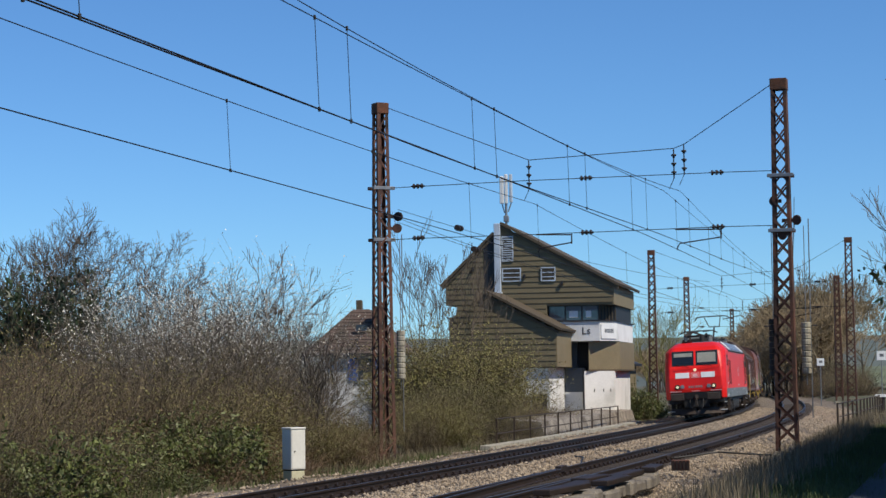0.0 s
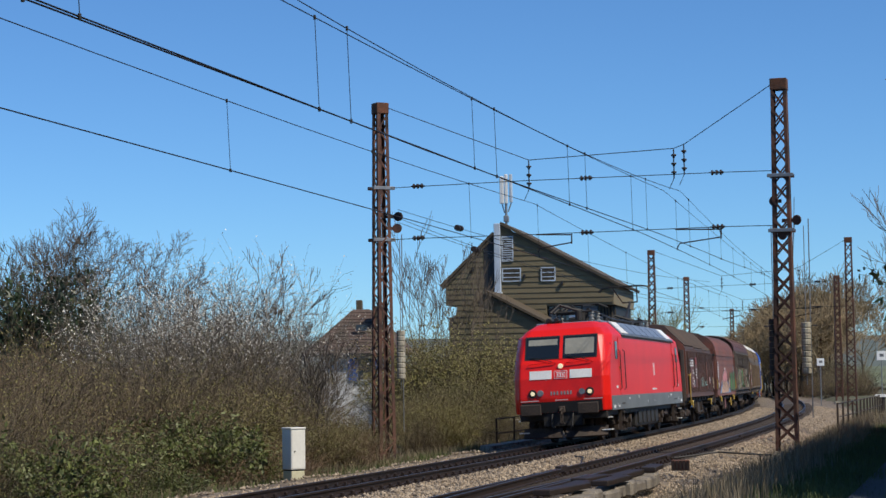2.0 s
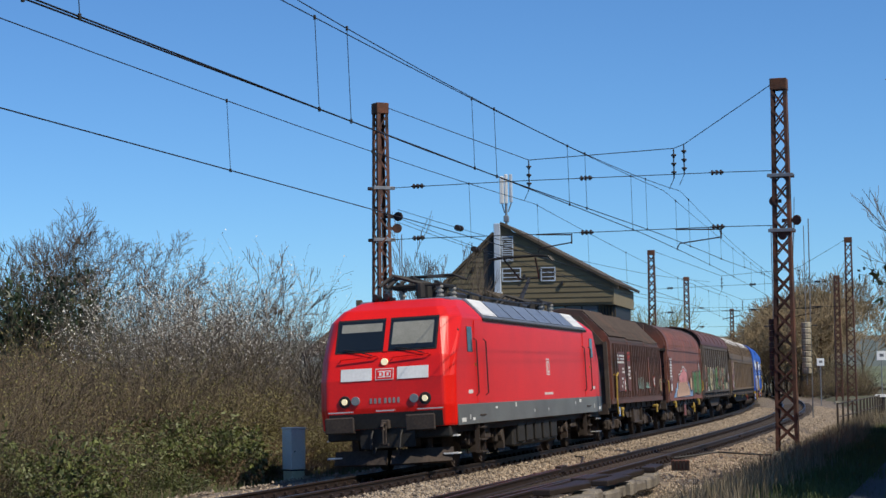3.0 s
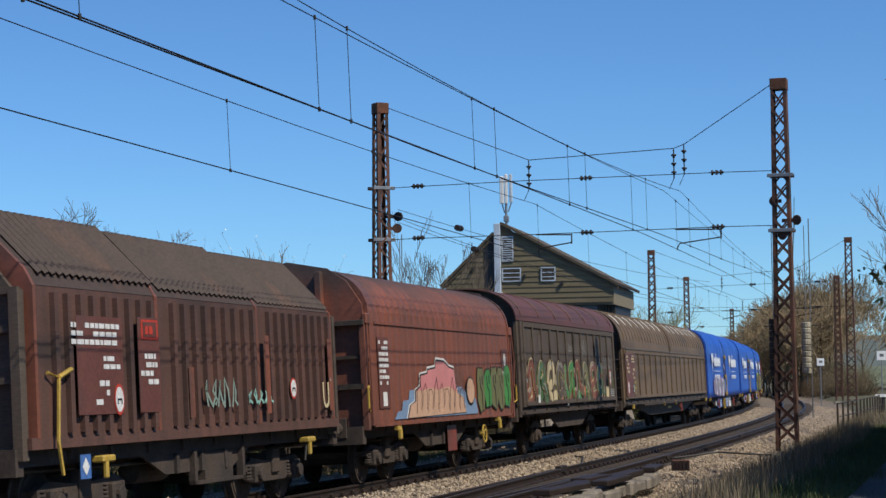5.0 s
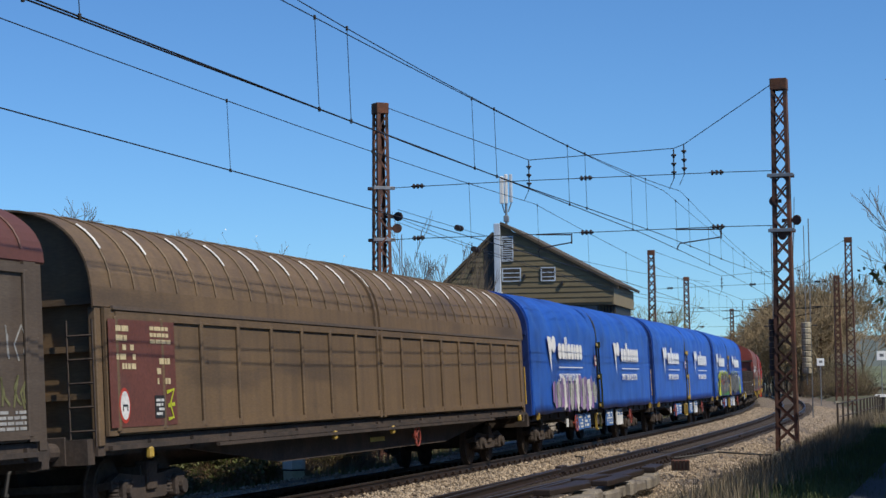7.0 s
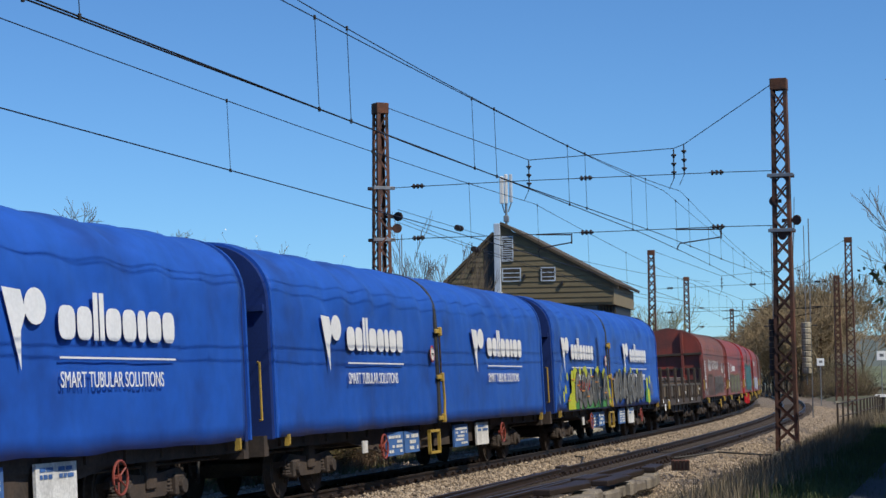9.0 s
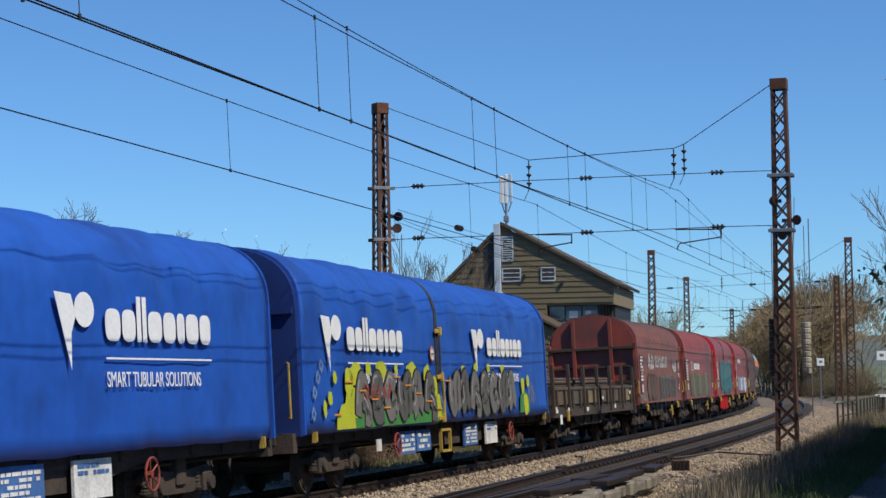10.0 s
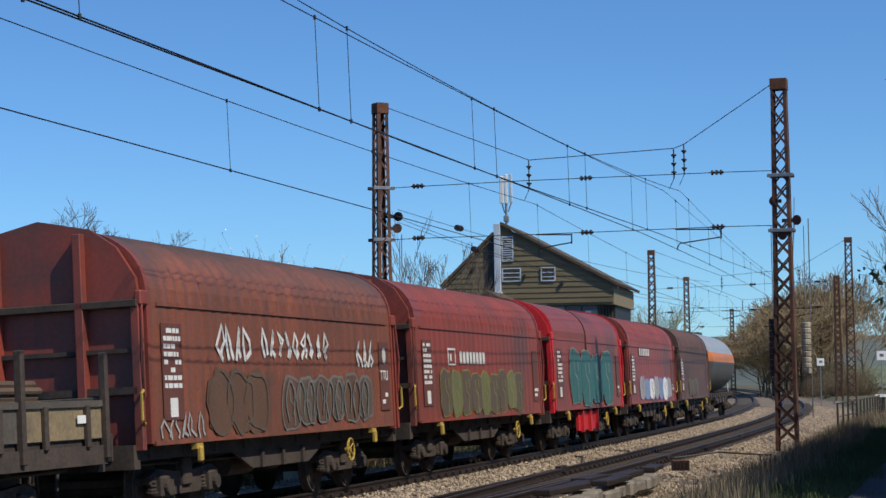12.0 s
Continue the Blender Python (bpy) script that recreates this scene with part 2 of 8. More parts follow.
RAIL = [(-0.0625, -0.16), (0.0625, -0.16), (0.0625, -0.145), (0.012, -0.125), (0.010, -0.045), (0.034, -0.035), (0.034, -0.004), (0.028, 0.0),
        (-0.028, 0.0), (-0.034, -0.004), (-0.034, -0.035), (-0.010, -0.045), (-0.012, -0.125), (-0.0625, -0.145)]


def rail_run(name, off, side, s0, s1, step=2.0, parent=None, lift=0.0, widen=None):
    """One rail along the line, beside the centre line at off; widen(s) shifts it sideways."""
    g, rings = Geo(), []
    n = int((s1 - s0) / step)
    for i in range(n + 1):
        s = s0 + (s1 - s0) * i / n
        o = off + side * 0.7535 + (widen(s) if widen else 0)
        rings.append([line(s, o + p[0], lift + math.sin(CANT) * side * 0.7535 + p[1]) for p in RAIL])
    g.loft(rings)
    ob = part(name, g, M_RAIL, parent)
    ob.data.materials.append(M_RAILTOP)
    for k in range(n):
        ob.data.polygons[k * 14 + 7].material_index = 1
    return ob


track_things = []
for off in TRACKS:
    tr = thing("railway_track", "rusty steel rails on dark sleepers in pale ballast", "railway track", group="railway tracks", kind="structure")
    track_things.append(tr)
    for side in (-1, 1):
        rail_run("rail", off, side, -30, 420, 2.0, tr)
# ---- the train ----
RUNS = []
TIMES = [i * 0.5 for i in range(25)]


def way(t):
    """Metres that the train has gone since the start."""
    return 18.9 * t + 0.083 * t * t


def train_pose(u, half, t):
    """A vehicle whose middle starts u metres along the line, carried at two points half apart."""
    s = u - way(t)
    a, b = line(s - half), line(s + half)
    m = (a + b) / 2
    d = a - b
    return Matrix.Translation(m) @ Matrix.Rotation(math.atan2(d.y, d.x), 4, "Z") @ Matrix.Rotation(CANT, 4, "X")


def run_vehicle(root, u, half):
    RUNS.append(lambda: walk(root, [(t, train_pose(u, half, t)) for t in TIMES]))


def run_wheelset(ob, x, r):
    """Rolls a wheelset of radius r that sits at x under its vehicle."""
    def roll():
        n = int(12 * FPS)
        walk(ob, [(i / FPS, Matrix.Translation((x, 0, r)) @ Matrix.Rotation(way(i / FPS) / r, 4, "Y")) for i in range(n + 1)])
    RUNS.append(roll)


WHEELSETS = {}


def wheelset(parent, x, r=0.46):
    key = round(r, 2)
    if key not in WHEELSETS:
        g = Geo()
        g.tube([(0, -1.0, 0), (0, 1.0, 0)], 0.085, 8)
        for sy in (-1, 1):
            g.tube([(0, sy * 0.69, 0), (0, sy * 0.712, 0), (0, sy * 0.722, 0), (0, sy * 0.82, 0)], [r + 0.028, r + 0.028, r, r - 0.006], 28)
            g.tube([(0, sy * 0.82, 0), (0, sy * 0.835, 0)], [r - 0.06, r - 0.06], 28)
            g.tube([(0, sy * 0.83, 0), (0, sy * 0.86, 0)], [0.16, 0.13], 12)
            for k in range(5):
                a = k * math.tau / 5
                g.tube([(0.28 * math.cos(a), sy * 0.835, 0.28 * math.sin(a)), (0.28 * math.cos(a), sy * 0.845, 0.28 * math.sin(a))], 0.045, 8)
        WHEELSETS[key] = g.mesh("wheelset", M_UNDER)
    ob = part("wheelset", WHEELSETS[key], None, parent, at=pose(x, 0, r))
    run_wheelset(ob, x, r)
    return ob


BOGIES = {}


def bogie(parent, x, base=1.8, r=0.46, heavy=False):
    """A freight bogie: side frames, axle boxes, springs, brake gear; its wheelsets are parts of the wagon."""
    key = (base, heavy)
    if key not in BOGIES:
        g = Geo()
        b = base / 2
        for sy in (-1, 1):
            y = sy * 1.0
            prof = [(-b - 0.38, 0.62), (-b - 0.38, 0.52), (-b - 0.2, 0.5), (-b * 0.55, 0.34), (b * 0.55, 0.34), (b + 0.2, 0.5), (b + 0.38, 0.52), (b + 0.38, 0.62),
                    (b + 0.1, 0.72), (b * 0.4, 0.66), (-b * 0.4, 0.66), (-b - 0.1, 0.72)]
            g.loft([[(px, y - 0.05, pz) for px, pz in prof], [(px, y + 0.05, pz) for px, pz in prof]])
            for sx in (-1, 1):
                cx = sx * b
                g.box(cx - 0.15, cx + 0.15, y - 0.12, y + 0.14, r - 0.14, r + 0.16, c=0.03)
                g.disc((cx, y + sy * 0.16, r), (0, 1, 0), 0.11, 0.08, 12)
                for k in (-0.25, 0.25):
                    for j in range(4):
                        g.disc((cx + k, y + sy * 0.02, r - 0.02 + 0.055 * j), (0, 0, 1), 0.075, 0.035, 10)
                    g.disc((cx + k, y + sy * 0.02, r - 0.06), (0, 0, 1), 0.09, 0.03, 10)
                g.box(cx - sx * 0.52 - 0.03, cx - sx * 0.52 + 0.03, y - 0.2, y - 0.05, 0.25, 0.62)
            g.box(-0.16, 0.16, y - 0.1, y + 0.1, 0.45, 0.85, c=0.02)
        g.box(-0.2, 0.2, -1.0, 1.0, 0.5, 0.78)
        g.box(-b - 0.36, -b - 0.28, -0.95, 0.95, 0.5, 0.6)
        g.box(b + 0.28, b + 0.36, -0.95, 0.95, 0.5, 0.6)
        BOGIES[key] = g.mesh("bogie", M_UNDER)
    ob = part("bogie", BOGIES[key], None, parent, at=pose(x, 0, 0))
    for sx in (-1, 1):
        wheelset(parent, x + sx * base / 2, r)
    return ob


def end_gear(parent, xe, sx, z=1.06, wide=False):
    """Buffers, hook, hoses and cock levers at the vehicle end xe; sx: 1 at the front."""
    for sy in (-1, 1):
        g = Geo()
        g.tube([(0, 0, 0), (0.28, 0, 0)], 0.115, 12)
        g.tube([(0.28, 0, 0), (0.50, 0, 0)], 0.085, 12)
        if wide:
            g.box(0.50, 0.56, -0.32, 0.32, -0.17, 0.17, c=0.025)
        else:
            g.tube([(0.50, 0, 0), (0.53, 0, 0), (0.56, 0, 0)], [0.22, 0.225, 0.2], 18)
        g.box(-0.02, 0.02, -0.18, 0.18, -0.18, 0.18, c=0.008)
        part("buffer", g, M_UNDER, parent, at=pose(xe, sy * 0.875, z, 0, 0, 0 if sx > 0 else 180))
    g = Geo()
    g.box(0, 0.16, -0.09, 0.09, -0.1, 0.1, c=0.02)
    g.tube([(0.1, 0, 0.02), (0.34, 0, 0.03), (0.4, 0, -0.04), (0.36, 0, -0.12), (0.28, 0, -0.1)], 0.035, 8)
    g.tube([(0.2, 0.03, -0.03), (0.26, 0.03, -0.4)], 0.02, 6)
    g.tube([(0.2, -0.03, -0.03), (0.26, -0.03, -0.4)], 0.02, 6)
    g.tube([(0.18, -0.09, -0.42), (0.3, 0.09, -0.42)], 0.035, 6)
    part("coupling_hook", g, M_UNDER, parent, at=pose(xe, 0, z - 0.02, 0, 0, 0 if sx > 0 else 180))
    g = Geo()
    for y in (-0.32, 0.32):
        g.tube([(0, y, -0.05), (0.12, y, -0.15), (0.2, y * 0.95, -0.42), (0.12, y * 0.9, -0.55), (0.05, y * 0.8, -0.4)], 0.028, 7)
    part("brake_hose", g, M_BLACK, parent, at=pose(xe, 0, z - 0.1, 0, 0, 0 if sx > 0 else 180))


def arc_profile(half, z0, zs, zt, n=14, power=2.4):
    """Outline of a body: upright sides from z0 to zs and a rounded roof up to zt."""
    pts = [(half, z0), (half, zs)]
    for k in range(1, 2 * n):
        a = math.pi * k / (2 * n)
        y = half * math.copysign(abs(math.cos(a)) ** (2 / power), math.cos(a))
        pts.append((y, zs + (zt - zs) * abs(math.sin(a)) ** (2 / power)))
    pts += [(-half, zs), (-half, z0)]
    return pts


def frame_and_gear(root, L, body_z, bogies, mat_frame, base=1.8, r=0.46, belly=True):
    """Underframe of a wagon of body length L, with its bogies and ends."""
    frame = part("underframe", Geo().box(-L / 2, L / 2, -0.18, 0.18, body_z - 0.32, body_z - 0.06), mat_frame, root)
    for sy in (-1, 1):
        part("sole_bar", Geo().box(-L / 2, L / 2, sy * 1.22 - 0.04, sy * 1.22 + 0.04, body_z - 0.2, body_z - 0.01), mat_frame, frame)
        if belly:
            q = bogies - base / 2 - 0.6
            prof = [(-q, body_z - 0.2), (-q * 0.62, body_z - 0.48), (q * 0.62, body_z - 0.48), (q, body_z - 0.2)]
            part("belly_plate", Geo().loft([[(px, sy * 1.2 - 0.02, pz) for px, pz in prof], [(px, sy * 1.2 + 0.02, pz) for px, pz in prof]]), mat_frame, frame)
            for k in (-0.45, 0.0, 0.45):
                part("belly_stay", Geo().box(k * q - 0.05, k * q + 0.05, *sorted((sy * 1.22, sy * 1.27)), body_z - 0.48, body_z - 0.2), mat_frame, frame)
    bar = Geo().box(-0.04, 0.04, -1.3, 1.3, body_z - 0.16, body_z - 0.02).mesh("cross_bar", mat_frame)
    for k in range(int(L / 1.2)):
        part("cross_bar", bar, None, frame, at=pose(-L / 2 + 0.6 + k * 1.2, 0, 0))
    for sx in (-1, 1):
        part("headstock", Geo().box(sx * L / 2 - 0.1, sx * L / 2 + 0.1, -1.35, 1.35, body_z - 0.3, body_z + 0.02), mat_frame, frame)
        bogie(root, sx * bogies, base, r)
        end_gear(root, sx * (L / 2 + 0.1), sx)
    # brake cylinder, air tank and the pipe that joins them
    part("air_tank", Geo().disc((0.9, 0.75, body_z - 0.42), (1, 0, 0), 0.17, 1.1, 14), mat_frame, root)
    part("brake_cylinder", Geo().disc((-1.1, 0.6, body_z - 0.44), (1, 0, 0), 0.14, 0.6, 14), mat_frame, root)
    part("brake_pipe", Geo().tube([(-L / 2 + 0.3, 1.0, body_z - 0.26), (-1.4, 1.0, body_z - 0.3), (1.5, 1.0, body_z - 0.3), (L / 2 - 0.3, 1.0, body_z - 0.26)], 0.022, 6), mat_frame, root)


def coil_wagon(name, label, L, m_hood, m_end, u, ribs=True, seam=None, extra=None):
    """A short bogie wagon with a round telescopic hood between two tall end walls."""
    root = thing(name, label, "freight wagon", group="covered wagons of the train")
    z0, zs, zt = 1.08, 3.0, 4.08
    prof = arc_profile(1.45, z0, zs, zt - 0.06)
    g, rings = Geo(), []
    a, b = -L / 2 + 0.28, L / 2 - 0.28
    xs = [a + (b - a) * i / 120 for i in range(121)]
    for i, x in enumerate(xs):
        k = 0.0
        if ribs and 0.6 < x - a and b - x > 0.6:
            k = 0.018 * math.cos((x - a) / 0.42 * math.tau)
        step = 0.0
        if seam is not None and x > seam:
            step = 0.03
        rings.append([(x, y * (1 + (k + step) / 1.45 * (1 if z > zs else 0.35)), z + ((k + step) * (z - zs) / (zt - zs) if z > zs else 0)) for y, z in prof])
    g.loft(rings)
    hood = part("hood", g, m_hood, root, smooth=False)
    # rim strips of the hood
    for x in (a, b):
        g = Geo()
        p2 = [(y * 1.014, z + (0.02 if z > zs else 0)) for y, z in prof]
        g.loft([[(x - 0.05, y, z) for y, z in p2], [(x + 0.05, y, z) for y, z in p2]])
        part("hood_rim", g, m_end, root)
    for x in ([seam] if seam is not None else []):
        g = Geo()
        p2 = [(y * 1.03, z + (0.035 if z > zs else 0)) for y, z in prof]
        g.loft([[(x - 0.06, y, z) for y, z in p2], [(x + 0.06, y, z) for y, z in p2]])
        part("hood_seam", g, M_UNDER, root)
    # a fold line along the hood
    g = Geo()
    g.box(a + 0.3, b - 0.3, 1.45, 1.475, 2.93, 2.97)
    g.box(a + 0.1, b - 0.1, 1.43, 1.47, z0 - 0.03, z0 + 0.03)
    part("side_rail", g, m_hood, root)
    for sx in (-1, 1):
        x = sx * (L / 2 - 0.14)
        pe = [(1.42, 1.0), (1.42, 2.95), (1.38, 3.3), (1.12, 3.72), (0.75, 3.98), (0, 4.14), (-0.75, 3.98), (-1.12, 3.72), (-1.38, 3.3), (-1.42, 2.95), (-1.42, 1.0)]
        g = Geo().loft([[(x - 0.04, y, z) for y, z in pe], [(x + 0.04, y, z) for y, z in pe]])
        wall = part("end_wall", g, m_end, root)
        for y in (-0.62, 0.62):
            g = Geo().box(x + sx * 0.04, x + sx * 0.2, y - 0.06, y + 0.06, 1.05, 3.92, c=0.01)
            part("end_post", g, m_end, wall)
        for y in (-1.4, 1.4):
            part("corner_post", Geo().box(x + sx * 0.04, x + sx * 0.16, y - 0.06, y + 0.06, 1.0, 3.0, c=0.01), m_end, wall)
        g = Geo().box(x + sx * 0.04, x + sx * 0.2, -1.45, 1.45, 2.9, 3.0, c=0.01)
        g.box(x + sx * 0.04, x + sx * 0.16, -1.4, 1.4, 1.75, 1.85)
        g.box(x + sx * 0.04, x + sx * 0.13, -1.4, 1.4, 2.3, 2.36)
        part("end_beam", g, M_UNDER, wall)
        for y in (-1.3, 1.3):
            g = Geo()
            g.box(x - 0.1, x + 0.16, y * 1.12 - 0.05, y * 1.12 + 0.05, 2.92, 3.12, c=0.02)
            g.tube([(x + sx * 0.1, y * 1.14, 2.95), (x + sx * 0.16, y * 1.16, 2.3), (x + sx * 0.1, y * 1.14, 1.7)], 0.02, 6)
            part("latch", g, m_end, root)
        g = Geo().tube([(x + sx * 0.1, 1.47, 1.35), (x + sx * 0.25, 1.5, 1.4), (x + sx * 0.25, 1.5, 1.75), (x + sx * 0.1, 1.47, 1.8)], 0.022, 6)
        part("grab_handle", g, M_YELLOW, root)
    frame_and_gear(root, L, 1.06, L / 2 - 2.35, M_UNDER)
    if extra:
        extra(root, L)
    run_vehicle(root, u, L / 2 - 2.3)
    return root


M_YELLOW = mat("yellow_paint", (0.5, 0.33, 0.06), (0.36, 0.25, 0.05), 4, 0.5)


def rect_side(root, name, x0, x1, z0, z1, y, material, parent=None, label="", d=0.006):
    """A thin plate on the left side wall."""
    return part(name, Geo().box(min(x0, x1), max(x0, x1), y, y + d, z0, z1), material, parent or root, label)


def hood_wagon(L, u):
    """The angular ribbed brown hood wagon."""
    root = thing("hood_wagon", "weathered brown steel hood wagon with ribbed roof and sides", "freight wagon", group="covered wagons of the train")
    g = Geo()
    prof = [(1.43, 1.25), (1.43, 3.05), (1.32, 3.15), (0.62, 3.9), (0, 3.98), (-0.62, 3.9), (-1.32, 3.15), (-1.43, 3.05), (-1.43, 1.25)]
    secs = ((L / 2 - 0.25, L / 6, 0.1), (L / 6, -L / 6, 0.05), (-L / 6, -L / 2 + 0.25, 0.0))
    for x1, x0, k in secs:
        g = Geo()
        g.loft([[(x, y * (1 + k * 0.2), z + (k if z > 3.1 else 0)) for y, z in prof] for x in (x0, x1)])
        hood = part("hood", g, M_BROWN, root)
        q = [(y * (1.004 + k * 0.2), z + (k if z > 3.1 else 0) + 0.008) for y, z in prof if z > 3.04]
        part("roof_skin", Geo().loft([[(x, y, z) for y, z in q] for x in (x0, x1)]), M_BROWNROOF, hood)
        g = Geo()
        n = int((x1 - x0) / 0.2)
        for i in range(n):
            x = x0 + 0.1 + i * (x1 - x0 - 0.2) / n
            for s in (1, -1):
                g.tube([(x, s * 1.4 * (1 + k * 0.2), 3.11 + k), (x, s * 0.64 * (1 + k * 0.2), 3.93 + k), (x, 0, 4.01 + k)], 0.042, 4)
        part("roof_rib", g, M_BROWNROOF, hood)
        for i in range(n // 2):
            x = x0 + 0.25 + i * (x1 - x0 - 0.4) / (n // 2)
            for s in (1, -1):
                a, b = sorted((s * 1.43 * (1 + k * 0.2), s * (1.43 * (1 + k * 0.2) + 0.07)))
                part("side_rib", Geo().box(x - 0.055, x + 0.055, a, b, 1.3, 2.98), M_BROWN, hood)
        for x in (x0 + 0.03, x1 - 0.03):
            q = [(y * (1.012 + k * 0.2), z + k * (z > 3.1) + 0.02 * (z > 3.1)) for y, z in prof]
            part("hood_rim", Geo().loft([[(x - 0.035, y, z) for y, z in q], [(x + 0.035, y, z) for y, z in q]]), M_BROWNRED, hood)
    for sx in (-1, 1):
        x = sx * (L / 2 - 0.12)
        g = Geo().box(x - 0.04, x + 0.04, -1.4, 1.4, 1.0, 3.0)
        g.prism([(1.3, 3.0), (0.62, 3.85), (-0.62, 3.85), (-1.3, 3.0)], x - 0.04, x + 0.04)
        wall = part("end_wall", g, M_DARKBROWN, root)
        for y in (-1.36, -0.5, 0.5, 1.36):
            part("end_post", Geo().box(x + sx * 0.04, x + sx * 0.16, y - 0.06, y + 0.06, 1.0, 3.0), M_DARKBROWN, wall)
        for z in (1.9, 2.5, 2.95):
            part("end_beam", Geo().box(x + sx * 0.04, x + sx * 0.12, -1.4, 1.4, z, z + 0.08), M_DARKBROWN, wall)
    g = Geo().box(-L / 2 + 0.1, L / 2 - 0.1, 1.38, 1.47, 1.12, 1.26)
    g.box(-L / 2 + 0.1, L / 2 - 0.1, -1.47, -1.38, 1.12, 1.26)
    part("side_sill", g, M_BROWN, root)
    frame_and_gear(root, L, 1.12, L / 2 - 2.3, M_UNDER)
    detail_hood_wagon(root, L)
    run_vehicle(root, u, L / 2 - 2.3)


def sliding_wall_wagon(label, L, m_side, m_roof, u, axles, panels, kind_round, extra):
    """A long covered wagon with ribbed sliding walls; axles 2 or 4."""
    root = thing("sliding_wall_wagon", label, "freight wagon", group="covered wagons of the train")
    zs, zt = (3.32, 4.16) if not kind_round else (2.85, 4.16)
    z0 = 1.22
    prof = arc_profile(1.43, z0, zs, zt, 12, 2.2 if not kind_round else 2.5)
    g = Geo().prism(prof, -L / 2 + 0.45, L / 2 - 0.45)
    part("body", g, m_side, root)
    roof = [(y * 1.012, z + 0.014) for y, z in prof if z >= zs - 0.02]
    g = Geo().loft([[(x, y, z) for y, z in roof] + [(x, y * 0.985, z - 0.025) for y, z in reversed(roof)] for x in (-L / 2 + 0.12, L / 2 - 0.12)])
    part("roof", g, m_roof, root)
    n = panels * 2
    w = (L - 1.4) / n
    for half in (0, 1):
        g = Geo()
        xa = -L / 2 + 0.7 + half * panels * w
        g.box(xa + 0.02, xa + panels * w - 0.02, 1.43, 1.455, z0 + 0.02, zs - 0.06)
        wall = part("sliding_wall", g, m_side, root)
        for i in range(panels + 1):
            x = xa + i * w
            g = Geo().box(x - 0.05, x + 0.05, 1.455, 1.50, z0 + 0.05, zs - 0.1, c=0.012)
            part("wall_rib", g, m_side, wall)
        g = Geo()
        for z in (z0 + 0.03, zs - 0.14):
            g.box(xa, xa + panels * w, 1.455, 1.49, z, z + 0.1)
        part("wall_rail", g, m_side, wall)
    g = Geo()
    for i in range(n * 2 + 1 if kind_round else n // 2 + 1):
        x = -L / 2 + 0.7 + i * w * (0.5 if kind_round else 2)
        q = [(y * 1.02, z + 0.022) for y, z in prof if z >= zs + 0.05]
        part("roof_rib", Geo().tube([(x, y, z) for y, z in q], 0.014, 4), m_roof, root)
    for sx in (-1, 1):
        x = sx * (L / 2 - 0.4)
        q = [(y * 0.985, z - 0.02) for y, z in prof]
        wall = part("end_wall", Geo().loft([[(x - 0.03, y, z) for y, z in q], [(x + 0.03, y, z) for y, z in q]]), m_side, root)
        for y in (-1.38, -0.5, 0.5, 1.38):
            part("end_post", Geo().box(x + sx * 0.03, x + sx * 0.2, y - 0.05, y + 0.05, 1.1, zs, c=0.01), m_side, wall)
        for z in (1.7, 2.3, 2.9):
            part("end_beam", Geo().box(x + sx * 0.03, x + sx * 0.14, -1.4, 1.4, z, z + 0.08), m_side, wall)
        part("corner_panel", Geo().box(min(x, x - sx * 0.3), max(x, x - sx * 0.3), 1.425, 1.47, z0, zs), m_side, root)
        g = Geo()
        for k in range(5):
            g.tube([(x + sx * 0.24, 1.05, 1.3 + k * 0.3), (x + sx * 0.24, 1.4, 1.3 + k * 0.3)], 0.015, 5)
        for y in (1.05, 1.4):
            g.tube([(x + sx * 0.24, y, 1.1), (x + sx * 0.24, y, 2.7)], 0.015, 5)
        part("end_ladder", g, M_UNDER, root)
    g = Geo()
    for sy in (-1, 1):
        g.box(-L / 2 + 0.2, L / 2 - 0.2, sy * 1.3 - 0.1, sy * 1.3 + 0.1, 0.98, 1.2)
        q = L / 2 - (3.2 if axles == 4 else 4.2)
        pr = [(-q, 1.0), (-q * 0.55, 0.62), (q * 0.55, 0.62), (q, 1.0)]
        g.loft([[(px, sy * 1.25 - 0.02, pz) for px, pz in pr], [(px, sy * 1.25 + 0.02, pz) for px, pz in pr]])
        g.box(-L / 2 + 0.4, L / 2 - 0.4, sy * 1.48 - 0.03, sy * 1.48 + 0.03, 1.04, 1.1)
    for k in range(int(L / 1.5)):
        x = -L / 2 + 0.7 + k * 1.5
        g.box(x - 0.04, x + 0.04, -1.45, 1.45, 1.0, 1.15)
    g.box(-L / 2 + 0.3, L / 2 - 0.3, -0.2, 0.2, 0.8, 1.15)
    for sx in (-1, 1):
        g.box(sx * (L / 2 - 0.1) - 0.1, sx * (L / 2 - 0.1) + 0.1, -1.35, 1.35, 0.88, 1.2)
    part("underframe", g, M_UNDER, root)
